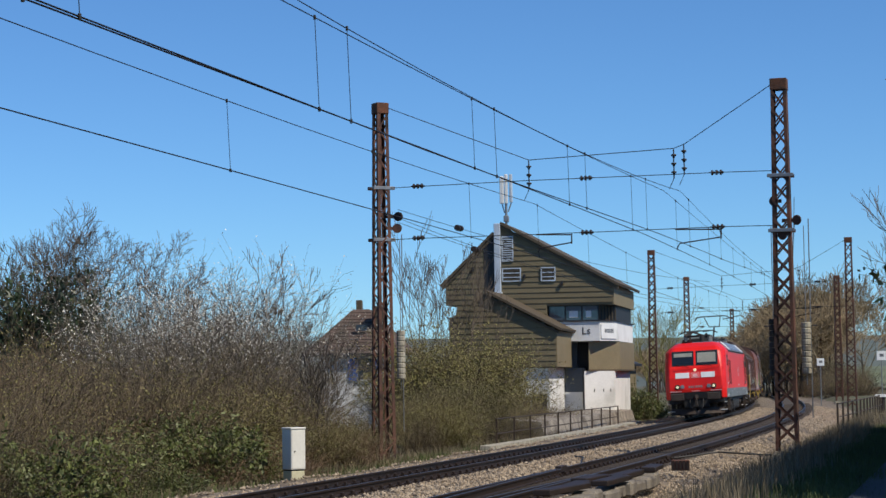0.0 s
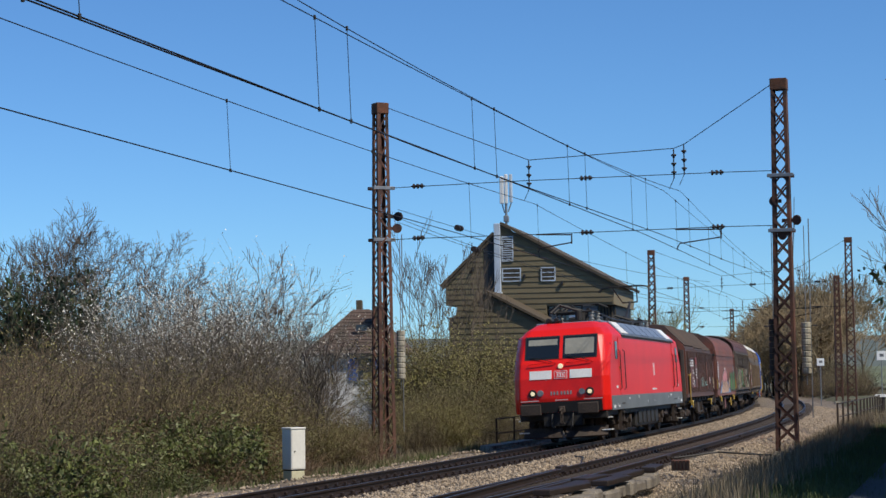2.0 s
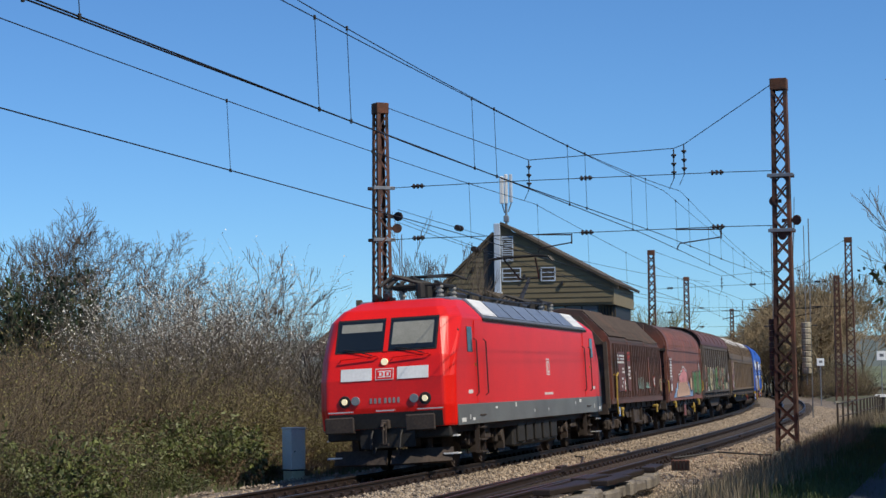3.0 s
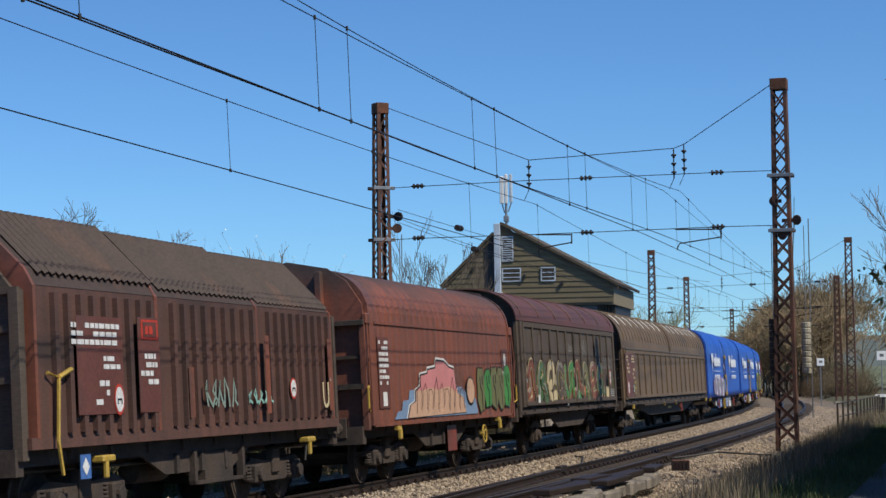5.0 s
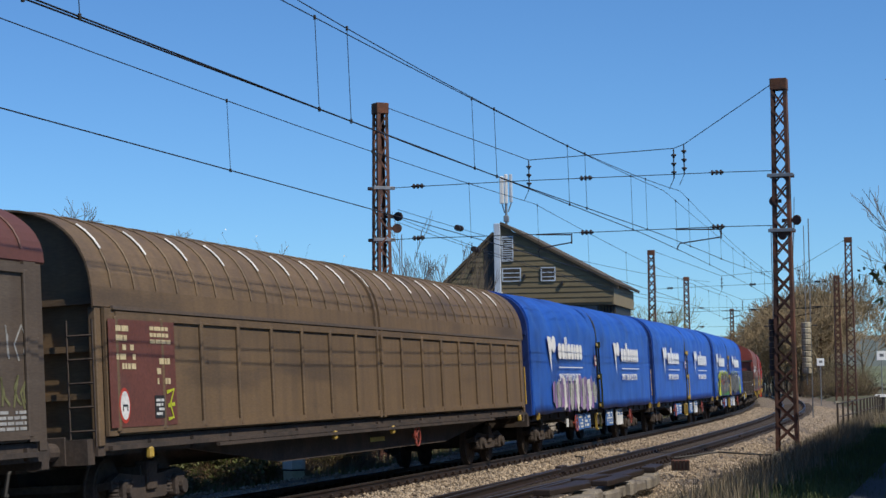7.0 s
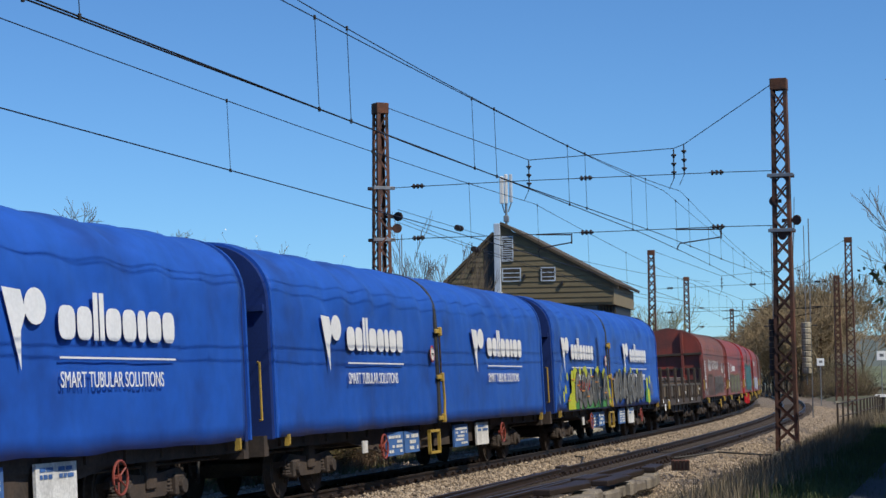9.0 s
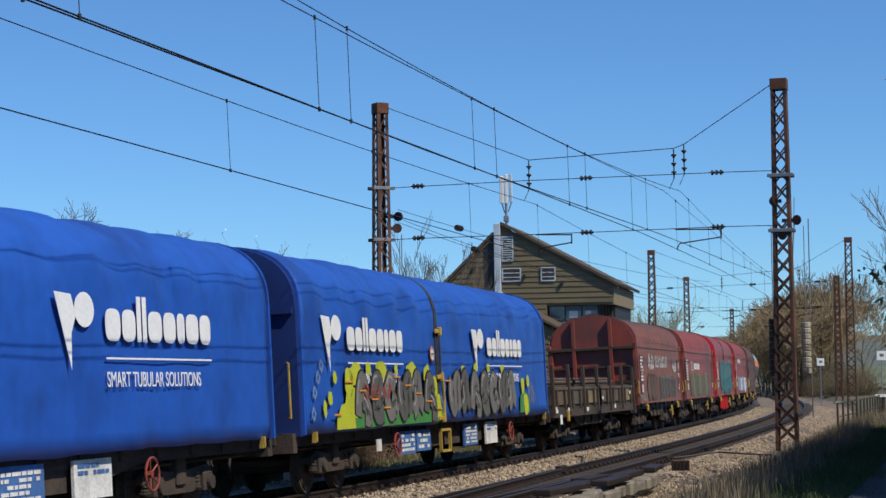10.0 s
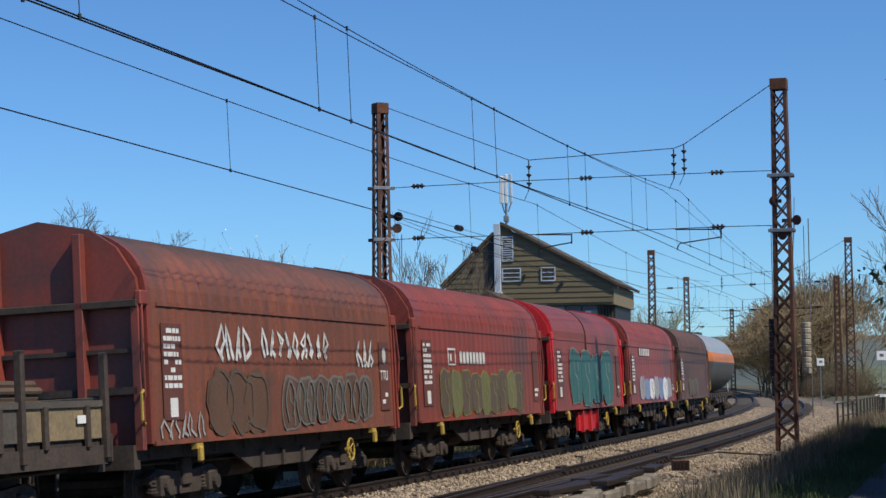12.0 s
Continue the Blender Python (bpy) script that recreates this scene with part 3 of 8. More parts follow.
    for sx in (-1, 1):
        end_gear(root, sx * L / 2, sx)
        if axles == 4:
            bogie(root, sx * (L / 2 - 2.6))
        else:
            x = sx * (L / 2 - 3.3)
            wheelset(root, x, 0.48)
            for sy in (-1, 1):
                y = sy * 1.06
                g = Geo().box(x - 0.16, x + 0.16, y - 0.12, y + 0.12, 0.34, 0.64, c=0.03)
                g.disc((x, y + sy * 0.14, 0.48), (0, 1, 0), 0.12, 0.08, 12)
                box = part("axle_box", g, M_UNDER, root)
                for k in range(5):
                    w2 = 0.7 - 0.1 * k
                    part("spring_leaf", Geo().box(x - w2, x + w2, y - 0.06, y + 0.06, 0.68 + 0.035 * k, 0.71 + 0.035 * k), M_UNDER, box)
                for k in (-0.24, 0.24):
                    part("axle_guard", Geo().box(x + k - 0.03, x + k + 0.03, y - 0.03, y + 0.03, 0.3, 1.0), M_UNDER, box)
                for k in (-0.75, 0.75):
                    part("spring_shackle", Geo().tube([(x + k, y, 0.98), (x + k * 0.95, y, 0.72)], 0.04, 6), M_UNDER, box)
    extra(root, L, z0, zs)
    run_vehicle(root, u, (L / 2 - 2.6) if axles == 4 else (L / 2 - 3.3))
    return root


def tarp_wagon(label, L, u, extra, mid=0.0):
    """A long bogie wagon under a blue sliding tarpaulin in two halves."""
    root = thing("tarpaulin_wagon", label, "freight wagon", group="blue tarpaulin wagons of the train")
    z0, zs, zt = 1.02, 3.05, 4.16
    prof = arc_profile(1.46, z0, zs, zt, 12, 2.5)
    # subdivide the upright side so that the cloth can sag
    rng = random.Random(int(u * 10))
    fine = [(1.46, z0 + (zs - z0) * k / 8) for k in range(8)] + prof[1:-1] + [(-1.46, zs - (zs - z0) * k / 8) for k in range(9)]
    for x0, x1 in ((-L / 2 + 0.3, mid - 0.06), (mid + 0.06, L / 2 - 0.3)):
        g, rings = Geo(), []
        n = 70
        for i in range(n + 1):
            x = x0 + (x1 - x0) * i / n
            ring = []
            for y, z in fine:
                low = max(0, (1.5 - z) / 0.5)
                bow = (0.02 + 0.06 * low) * noise.noise((x * 0.9, z * 1.2, u + (3 if y < 0 else 0))) + 0.015 * noise.noise((x * 3.1, z * 0.8, u)) + (0.05 * noise.noise((x * 1.3, z * 2.2, u)) if z > 3.0 else 0)
                dip = 0.05 * low * math.sin(x * 2.2 + u) * noise.noise((x * 0.6, 0, u))
                hoop = 0.02 * math.cos((x - x0) / 1.55 * math.tau) if z > zs else 0.0
                k = 1 + (bow + hoop) / 1.46
                ring.append((x, y * k, z + (hoop + bow * 0.7 if z > zs else 0) - dip * 1.2))
            rings.append(ring)
        g.loft(rings)
        part("tarpaulin", g, M_TARP, root, smooth=True)
    q = [(y * 1.02, z + (0.03 if z > zs else 0)) for y, z in prof]
    g = Geo().loft([[(mid - 0.09, y, z) for y, z in q], [(mid + 0.09, y, z) for y, z in q]])
    part("closing_strap", g, M_STRAP, root)
    for sx in (-1, 1):
        x = sx * (L / 2 - 0.2)
        q = [(y * 0.985, z - 0.02) for y, z in prof]
        wall = part("end_wall", Geo().loft([[(x - 0.1, y, z) for y, z in q], [(x + 0.1, y, z) for y, z in q]]), M_BLUESTEEL, root)
        for y in (-0.6, 0.6):
            part("end_post", Geo().box(x + sx * 0.1, x + sx * 0.2, y - 0.06, y + 0.06, 1.1, 3.9), M_BLUESTEEL, wall)
        part("end_beam", Geo().box(x + sx * 0.1, x + sx * 0.18, -1.4, 1.4, 3.0, 3.1), M_BLUESTEEL, wall)
        g = Geo()
        q2 = [(y * 1.012, z + (0.02 if z > zs else 0)) for y, z in prof]
        g.loft([[(x - 0.09, y, z) for y, z in q2], [(x - 0.02, y, z) for y, z in q2]])
        part("end_hoop", g, M_TARP, root)
        g = Geo().tube([(x + sx * 0.25, 1.3, 1.3), (x + sx * 0.32, 1.36, 1.3), (x + sx * 0.32, 1.36, 2.2), (x + sx * 0.25, 1.3, 2.2)], 0.02, 6)
        part("grab_handle", g, M_YELLOW, root)
        g = Geo().box(x - sx * 0.5 - 0.05, x - sx * 0.5 + 0.05, 1.44, 1.5, 0.88, 0.94)
        g.box(x - sx * 0.5 - 0.03, x - sx * 0.5 + 0.03, 1.44, 1.52, 0.9, 1.06)
        part("lashing_hook", g, M_YELLOW, root)
    # closing gear at the middle
    g = Geo()
    for z in (1.12, 1.95, 2.88):
        g.box(mid - 0.22, mid + 0.22, 1.50, 1.55, z - 0.045, z + 0.045, c=0.012)
        g.box(mid - 0.14, mid - 0.04, 1.5, 1.58, z - 0.09, z + 0.09, c=0.012)
    g.tube([(mid - 0.12, 1.54, 1.1), (mid - 0.16, 1.55, 1.5), (mid - 0.1, 1.55, 1.9)], 0.028, 6)
    part("closing_gear", g, M_YELLOW, root)
    part("closing_rod", Geo().tube([(mid - 0.06, 1.53, 1.9), (mid - 0.06, 1.53, 2.9)], 0.022, 6), M_UNDER, root)
    frame_and_gear(root, L - 0.1, 1.04, L / 2 - 3.0, M_UNDER)
    extra(root, L, mid)
    run_vehicle(root, u, L / 2 - 3.0)
    return root


M_STRAP = mat("dark_strap", (0.045, 0.045, 0.04), None, 3, 0.6)
M_BLUESTEEL = mat("blue_steel", (0.012, 0.035, 0.17), None, 2, 0.5)
# ---- locomotive ----
M_LAMP = glow("headlight_glass", (1.0, 0.86, 0.55), 0.4)
M_LAMPOFF = mat("lamp_glass", (0.25, 0.27, 0.3), None, 2, 0.1)
M_SKIRT = mat("black_grime", (0.014, 0.013, 0.013), (0.022, 0.02, 0.018), 2, 0.7, 0, 0.2, 20, 0.3)
M_BLIND = mat("pale_blind", (0.27, 0.27, 0.235), None, 2, 0.8)
M_INSUL = mat("insulator_brown", (0.05, 0.03, 0.025), None, 2, 0.3)
M_INSULGREY = mat("insulator_grey", (0.3, 0.3, 0.29), None, 2, 0.4)
M_COPPER = mat("roof_metal", (0.06, 0.055, 0.05), None, 2, 0.5, 0.6)


def front_point(y, z, out=0.0):
    """A point on the cab's front, y metres off its middle, at height z."""
    zz = [0.95, 1.4, 2.0, 2.45, 3.3, 3.5, 3.68]
    xx = [8.92, 8.98, 8.93, 8.80, 8.32, 8.08, 7.5]
    return Vector((float(np.interp(z, zz, xx)) + out, y, z))


def front_plate(y0, y1, z0, z1, out, thick=0.02, m=None):
    """A plate that follows the cab's front."""
    g = Geo()
    n = 4
    rows = []
    for d in (0, thick):
        rows.append([front_point(y, z, out + d) for y, z in ((y0, z0), (y1, z0), (y1, z1), (y0, z1))])
    g.loft(rows)
    return g


def locomotive(u):
    root = thing("electric_locomotive", "bright red electric locomotive with grey skirt and lit headlights", "locomotive")
    levels = [(0.95, 8.92, 1.27, 8.72, 1.475), (1.4, 8.98, 1.29, 8.74, 1.49), (2.0, 8.93, 1.28, 8.66, 1.49), (2.45, 8.80, 1.25, 8.46, 1.49),
              (3.05, 8.46, 1.15, 7.95, 1.485), (3.27, 8.34, 1.12, 7.8, 1.475), (3.5, 8.08, 1.0, 7.35, 1.27), (3.68, 7.5, 0.8, 6.7, 1.08), (3.72, 7.2, 0.7, 6.3, 1.0)]
    g, rings = Geo(), []
    for z, xf, yn, xc, yw in levels:
        half = [(xf, -yn), (xf, yn), (xf - 0.12, yn + (yw - yn) * 0.45), (xc, yw)]
        rings.append([(x, y, z) for x, y in half] + [(-x, y, z) for x, y in reversed([(x, y) for x, y in half if y > 0])]
                     + [(-x, -y, z) for x, y in half if y > 0] + [(x, -y, z) for x, y in reversed(half[2:])])
    g.loft(rings)
    body = part("body", g, M_RED, root, "glossy traffic-red body")
    me = body.data
    bm = bmesh.new()
    bm.from_mesh(me)
    bmesh.ops.bevel(bm, geom=[e for e in bm.edges if e.calc_face_angle(0) > 0.2], offset=0.05, segments=2, affect="EDGES", profile=0.6)
    bm.to_mesh(me)
    bm.free()
    for sy in (-1, 1):
        a, b = sorted((sy * 1.478, sy * 1.5))
        part("skirt_stripe", Geo().box(-8.6, 8.66, a, b, 0.94, 1.38, c=0.006), M_GREYSTRIPE, root)
        # sloping roof side with grille panels
        rows = []
        for x in (-6.7, 5.95):
            rows.append([(x, sy * 1.49, 3.26), (x, sy * 1.5, 3.30), (x, sy * 1.06, 3.74), (x, sy * 1.02, 3.70)])
        g = Geo().loft(rows)
        rp = part("roof_side", g, M_ROOFGREY, root, "pale blue-grey sloping roof panels")
        for k in range(8):
            x = -6.4 + k * 1.55
            g = Geo().loft([[(xx, sy * 1.475, 3.335), (xx, sy * 1.09, 3.725), (xx, sy * 1.10, 3.735), (xx, sy * 1.485, 3.345)] for xx in (x, x + 1.4)])
            # White end panels: the roof's bright reflections are put into their colour.
            part("roof_grille", g, M_WHITE if k in (0, 7) else M_ROOFGREY, rp)
        g = Geo().box(-6.7, 5.95, *sorted((sy * 1.47, sy * 1.51)), 3.22, 3.27)
        for k in range(26):
            g.box(-6.6 + k * 0.48, -6.4 + k * 0.48, *sorted((sy * 1.5, sy * 1.525)), 3.225, 3.262)
        part("gutter", g, M_SKIRT, root)
    part("roof_deck", Geo().box(-7.0, 7.0, -1.04, 1.04, 3.66, 3.745, c=0.02), M_ROOFGREY, root)
    # cab fronts
    for sx in (1, -1):
        at = None if sx > 0 else Matrix.Rotation(math.pi, 4, "Z")

        def fp(name, geo, material, label=""):
            return part(name, geo, material, root, label, at=at)
        for k, (y0, y1) in enumerate(((-1.08, -0.06), (0.06, 1.08))):
            fp("windscreen_frame", front_plate(y0 - 0.04, y1 + 0.04, 2.58, 3.30, 0.0, 0.012), M_BLACK)
            win = fp("windscreen", front_plate(y0, y1, 2.62, 3.26, 0.008, 0.014), M_GLASS_DARK)
            if k == 1:
                part("blind", front_plate(y0 + 0.06, y1 - 0.06, 2.72, 3.2, 0.02, 0.004), M_BLIND, win)
            else:
                part("blind", front_plate(y0 + 0.06, y1 - 0.06, 3.02, 3.2, 0.02, 0.004), M_BLIND, win)
            g = Geo().tube([front_point((y0 + y1) / 2 + 0.3, 2.5, 0.04), front_point((y0 + y1) / 2 - 0.1, 2.62, 0.06), front_point((y0 + y1) / 2 - 0.35, 2.66, 0.06)], 0.012, 5)
            part("wiper", g, M_BLACK, win)
            g = Geo().tube([front_point(y0 + 0.1, 2.42, 0.0), front_point(y0 + 0.12, 2.45, 0.08), front_point(y1 - 0.1, 2.49, 0.08), front_point(y1 - 0.08, 2.46, 0.0)], 0.014, 5)
            fp("handrail", g, M_RED)
        fp("windscreen_post", front_plate(-0.05, 0.05, 2.58, 3.3, 0.008, 0.015), M_RED)
        g = Geo().disc(front_point(0, 2.36, 0.02), (1, 0, 0), 0.075, 0.06, 16)
        fp("top_light", g, M_LAMP)
        for y in (-0.62, 0.62):
            fp("white_panel", front_plate(y - 0.34, y + 0.34, 1.98, 2.24, 0.004, 0.012), M_WHITE, "white panel on the cab front")
        plate = fp("emblem_plate", front_plate(-0.2, 0.2, 1.98, 2.22, 0.004, 0.01), M_WHITE)
        part("emblem_frame", front_plate(-0.185, 0.185, 1.995, 2.205, 0.008, 0.008), M_RED, plate)
        part("emblem_field", front_plate(-0.145, 0.145, 2.03, 2.17, 0.012, 0.007), M_WHITE, plate)
        for y in (-0.085, 0.075):
            gg = Geo()
            gg.add(front_plate(y - 0.06, y - 0.025, 2.05, 2.15, 0.016, 0.006).v, front_plate(y, y + 0.01, 2, 2.1, 0).f)
            gg.add(front_plate(y - 0.03, y + 0.03, 2.135, 2.152, 0.016, 0.006).v, front_plate(0, 1, 2, 2.1, 0).f)
            gg.add(front_plate(y - 0.03, y + 0.03, 2.048, 2.065, 0.016, 0.006).v, front_plate(0, 1, 2, 2.1, 0).f)
            gg.add(front_plate(y + 0.025, y + 0.06, 2.06, 2.14, 0.016, 0.006).v, front_plate(0, 1, 2, 2.1, 0).f)
            part("emblem_bar", gg, M_RED, plate)
        for k in range(7):
            y = -0.33 + k * 0.095 + (0.03 if k > 2 else 0)
            fp("number_bar", front_plate(y, y + 0.05, 1.49, 1.6, 0.004, 0.006), M_INSULGREY)
        for y in (-1, 1):
            fp("headlight", Geo().disc(front_point(y * 0.88, 1.55, 0.02), (1, 0, 0), 0.065, 0.07, 18), M_LAMP if sx > 0 else M_LAMPOFF)
            fp("headlight_ring", Geo().disc(front_point(y * 0.88, 1.55, 0.0), (1, 0, 0), 0.13, 0.07, 18), M_SKIRT)
            fp("tail_light", Geo().disc(front_point(y * 0.64, 1.56, 0.01), (1, 0, 0), 0.095, 0.07, 18), M_LAMPOFF)
            fp("corner_mark", front_plate(y * 0.98 - 0.28, y * 0.98 + 0.28, 1.32, 1.345, 0.01, 0.006), M_WHITE)
        fp("nose_apron", front_plate(-1.24, 1.24, 0.96, 1.29, 0.006, 0.014), M_SKIRT, "black apron between the buffers")
        fp("centre_mark", front_plate(-0.2, 0.2, 1.32, 1.345, 0.01, 0.006), M_WHITE)
        g = Geo().box(8.2, 8.8, -1.35, 1.35, 0.72, 0.96, c=0.03)
        g.box(8.5, 8.9, -0.6, 0.6, 0.55, 1.3)
        fp("buffer_beam", g, M_SKIRT)
        g = Geo()
        for s in (-1, 1):
            g.loft([[(8.75, s * 0.05, 0.5), (9.0, s * 0.05, 0.2), (8.8, s * 0.05, 0.16)], [(8.45, s * 1.3, 0.5), (8.62, s * 1.3, 0.22), (8.5, s * 1.3, 0.18)]])
            g.box(8.4, 8.5, s * 0.8 - 0.04, s * 0.8 + 0.04, 0.3, 0.7)
        fp("rail_guard", g, M_UNDER)
        for s in (-1, 1):
            for z in (0.35, 0.72):
                fp("step", Geo().box(8.35, 8.615, s * 1.28 - 0.16, s * 1.28 + 0.16, z, z + 0.03), M_WHITE)
        for y in (-1.36, 1.36):
            fp("mirror", Geo().box(8.05, 8.12, y - 0.1, y + 0.1, 2.75, 3.0, c=0.02), M_BLACK)
        # side of the cab
        for sy in (-1, 1):
            y0 = sy * 1.49
            fp("side_window", Geo().box(7.1, 7.55, *sorted((y0, y0 + sy * 0.012)), 2.5, 3.05, c=0.005), M_GLASS_DARK)
            fp("cab_door", Geo().box(6.1, 6.85, *sorted((y0, y0 + sy * 0.01)), 1.4, 3.2, c=0.004), M_RED)
            for x in (6.02, 6.92):
                fp("door_handrail", Geo().tube([(x, y0, 1.55), (x, y0 + sy * 0.06, 1.6), (x, y0 + sy * 0.06, 2.75), (x, y0, 2.8)], 0.016, 6), M_SKIRT)
            fp("door_lamp", Geo().box(6.86, 6.92, *sorted((y0, y0 + sy * 0.04)), 2.2, 2.26), M_YELLOW)
            fp("label_plate", Geo().box(7.25, 7.62, *sorted((y0, y0 + sy * 0.008)), 1.6, 1.68), M_WHITE)
            fp("label_plate", Geo().box(8.0, 8.38, *sorted((y0 - sy * 0.006, y0 + sy * 0.014)), 1.0, 1.09), M_WHITE)
            for k in range(4):
                fp("door_step", Geo().box(6.2, 6.72, *sorted((sy * 1.36, sy * 1.52)), 0.3 + k * 0.27, 0.33 + k * 0.27), M_UNDER)
            for xx in (6.18, 6.71):
                fp("step_stringer", Geo().box(xx, xx + 0.03, *sorted((sy * 1.36, sy * 1.46)), 0.3, 1.1), M_UNDER)
    # plates on the left side
    plate = part("side_emblem", Geo().box(-1.2, -0.82, 1.49, 1.498, 2.0, 2.42), M_WHITE, root)
    part("emblem_frame", Geo().box(-1.17, -0.85, 1.494, 1.501, 2.03, 2.39), M_RED, plate)
    part("emblem_field", Geo().box(-1.14, -0.88, 1.498, 1.504, 2.06, 2.36), M_WHITE, plate)
    part("emblem_bar", Geo().box(-1.06, -0.96, 1.5, 1.507, 2.1, 2.32), M_RED, plate)
    g = Geo()
    for k in range(12):
        g.box(-1.5 + k * 0.09, -1.44 + k * 0.09, 1.49, 1.496, 1.5, 1.56)
    part("data_bars", g, M_WHITE, root)
    g = Geo()
    for x, w2, z, hh in ((7.6, 0.04, 1.05, .1), (7.2, 0.2, 1.02, .06), (3.0, .1, 1.25, .1), (0.9, .05, 1.1, .06), (-0.8, .05, 1.1, .06), (-4.5, .06, 1.2, .08), (-5.3, .25, 1.25, .08), (-7.4, .06, 1.05, .12), (5.0, .2, 1.24, .05)):
        g.box(x, x + w2, 1.5, 1.506, z, z + hh)
    part("marking_bars", g, M_WHITE, root)
    # bogies and belly
    for sx in (-1, 1):
        g = Geo()
        for sy in (-1, 1):
            y = sy * 1.08
            pr = [(-2.0, 0.75), (-2.0, 0.98), (2.0, 0.98), (2.0, 0.75), (0.6, 0.55), (-0.6, 0.55)]
            g.loft([[(x, y - 0.08, z) for x, z in pr], [(x, y + 0.08, z) for x, z in pr]])
            for a in (-1.3, 1.3):
                g.box(a - 0.22, a + 0.22, y - 0.1, y + 0.16, 0.45, 0.8, c=0.04)
                g.disc((a, y + sy * 0.2, 0.62), (0, 1, 0), 0.15, 0.1, 14)
                for k in (-0.42, 0.42):
                    for j in range(5):
                        g.disc((a + k, y, 0.58 + 0.07 * j), (0, 0, 1), 0.1, 0.045, 10)
                g.tube([(a + 0.5, y + sy * 0.1, 0.95), (a + 0.62, y + sy * 0.14, 0.6), (a + 0.4, y + sy * 0.14, 0.3)], 0.03, 6)
                g.box(a - 0.75, a - 0.62, y - 0.06, y + 0.12, 0.3, 0.75)
            g.tube([(-0.5, y + sy * 0.16, 0.9), (0.5, y + sy * 0.16, 0.6)], 0.05, 8)
            g.box(-0.3, 0.3, y, y + sy * 0.2 if sy > 0 else y, 0.6, 0.9) if sy > 0 else None
        g.box(-0.4, 0.4, -1.0, 1.0, 0.6, 0.9)
        part("bogie", g, M_UNDER, root, at=pose(sx * 5.25, 0, 0))
        for a in (-1.3, 1.3):
            wheelset(root, sx * 5.25 + a, 0.62)
    g = Geo().box(-2.6, 2.6, -1.3, 1.3, 0.3, 0.95, c=0.05)
    for k in range(5):
        g.box(-2.4 + k * 1.0, -1.7 + k * 1.0, 1.3, 1.36, 0.4, 0.88, c=0.02)
    part("transformer_box", g, M_SKIRT, root)
    g = Geo().box(-8.4, 8.4, -1.35, 1.35, 0.8, 1.0)
    part("floor_frame", g, M_SKIRT, root)
    for sx in (-1, 1):
        end_gear(root, sx * 9.0, sx, 1.06, True)
    # roof equipment
    for sx in (-1, 1):
        for y in (-0.6, 0.6):
            for x in (5.0, 6.2):
                g = Geo()
                for k in range(6):
                    g.disc((sx * x, y, 3.78 + 0.05 * k), (0, 0, 1), 0.09 if k % 2 else 0.06, 0.05, 12)
                part("insulator", g, M_INSULGREY, root)
        g = Geo()
        base = sx * 5.6
        for y in (-0.62, 0.62):
            g.tube([(base - 0.75, y, 4.08), (base + 0.75, y, 4.08)], 0.04, 6)
        for x in (-0.7, 0.0, 0.7):
            g.tube([(base + x, -0.62, 4.08), (base + x, 0.62, 4.08)], 0.04, 6)
        for y in (-0.45, 0.45):
            g.tube([(base - 0.4, y, 4.1), (base + 0.3, y, 4.16)], 0.05, 8)
        for x in (-0.95, -0.3, 0.35, 0.95):
            g.disc((base + x, 0.25, 3.95), (0, 0, 1), 0.11, 0.32, 10)
            g.tube([(base + x, 0.25, 4.1), (base + x + 0.25, -0.3, 4.3), (base + x + 0.5, -0.55, 4.05)], 0.045, 6)
        part("pantograph_frame", g, M_SKIRT, root)
        if sx > 0:
            g = Geo()
            g.tube([(base - 0.7, 0, 4.16), (base + 0.75, 0, 4.26)], 0.05, 8)
            g.tube([(base + 0.75, -0.35, 4.26), (base - 0.7, -0.5, 4.32)], 0.03, 6)
            g.tube([(base + 0.75, 0.35, 4.26), (base - 0.7, 0.5, 4.32)], 0.03, 6)
            for x in (-0.65, -0.35):
                g.tube([(base + x, -0.95, 4.22), (base + x, -0.7, 4.34), (base + x, 0.7, 4.34), (base + x, 0.95, 4.22)], 0.03, 6)
            part("pantograph", g, M_SKIRT, root, "folded pantograph")
        else:
            g = Geo()
            g.tube([(base + 0.6, 0, 4.15), (base - 0.85, 0, 4.85)], [0.06, 0.045], 8)
            g.tube([(base - 0.85, -0.28, 4.85), (base - 0.85, 0.28, 4.85)], 0.03, 6)
            g.tube([(base - 0.85, -0.28, 4.85), (base + 0.35, -0.45, 5.36)], 0.025, 6)
            g.tube([(base - 0.85, 0.28, 4.85), (base + 0.35, 0.45, 5.36)], 0.025, 6)
            for x in (0.2, 0.5):
                g.tube([(base + x, -0.97, 5.22), (base + x, -0.85, 5.36), (base + x, -0.6, 5.4), (base + x, 0.6, 5.4), (base + x, 0.85, 5.36), (base + x, 0.97, 5.22)], 0.028, 6)
            part("pantograph", g, M_COPPER, root, "raised single-arm pantograph")
    g = Geo()
    g.tube([(-5.0, 0.75, 4.02), (-2, 0.6, 3.95), (2, 0.6, 3.95), (5.0, 0.7, 4.02)], 0.025, 6)
    for x in (-3.4, -2.2, 2.2, 3.4):
        g.disc((x, 0.6, 3.84), (0, 0, 1), 0.07, 0.2, 10)
    g.box(3.2, 4.2, -0.5, 0.5, 3.74, 4.0, c=0.05)
    g.box(-4.2, -3.0, -0.4, 0.5, 3.74, 3.98, c=0.05)
    g.tube([(4.2, 0.2, 3.9), (4.5, 0.3, 4.15), (4.9, 0.4, 4.05)], 0.05, 8)
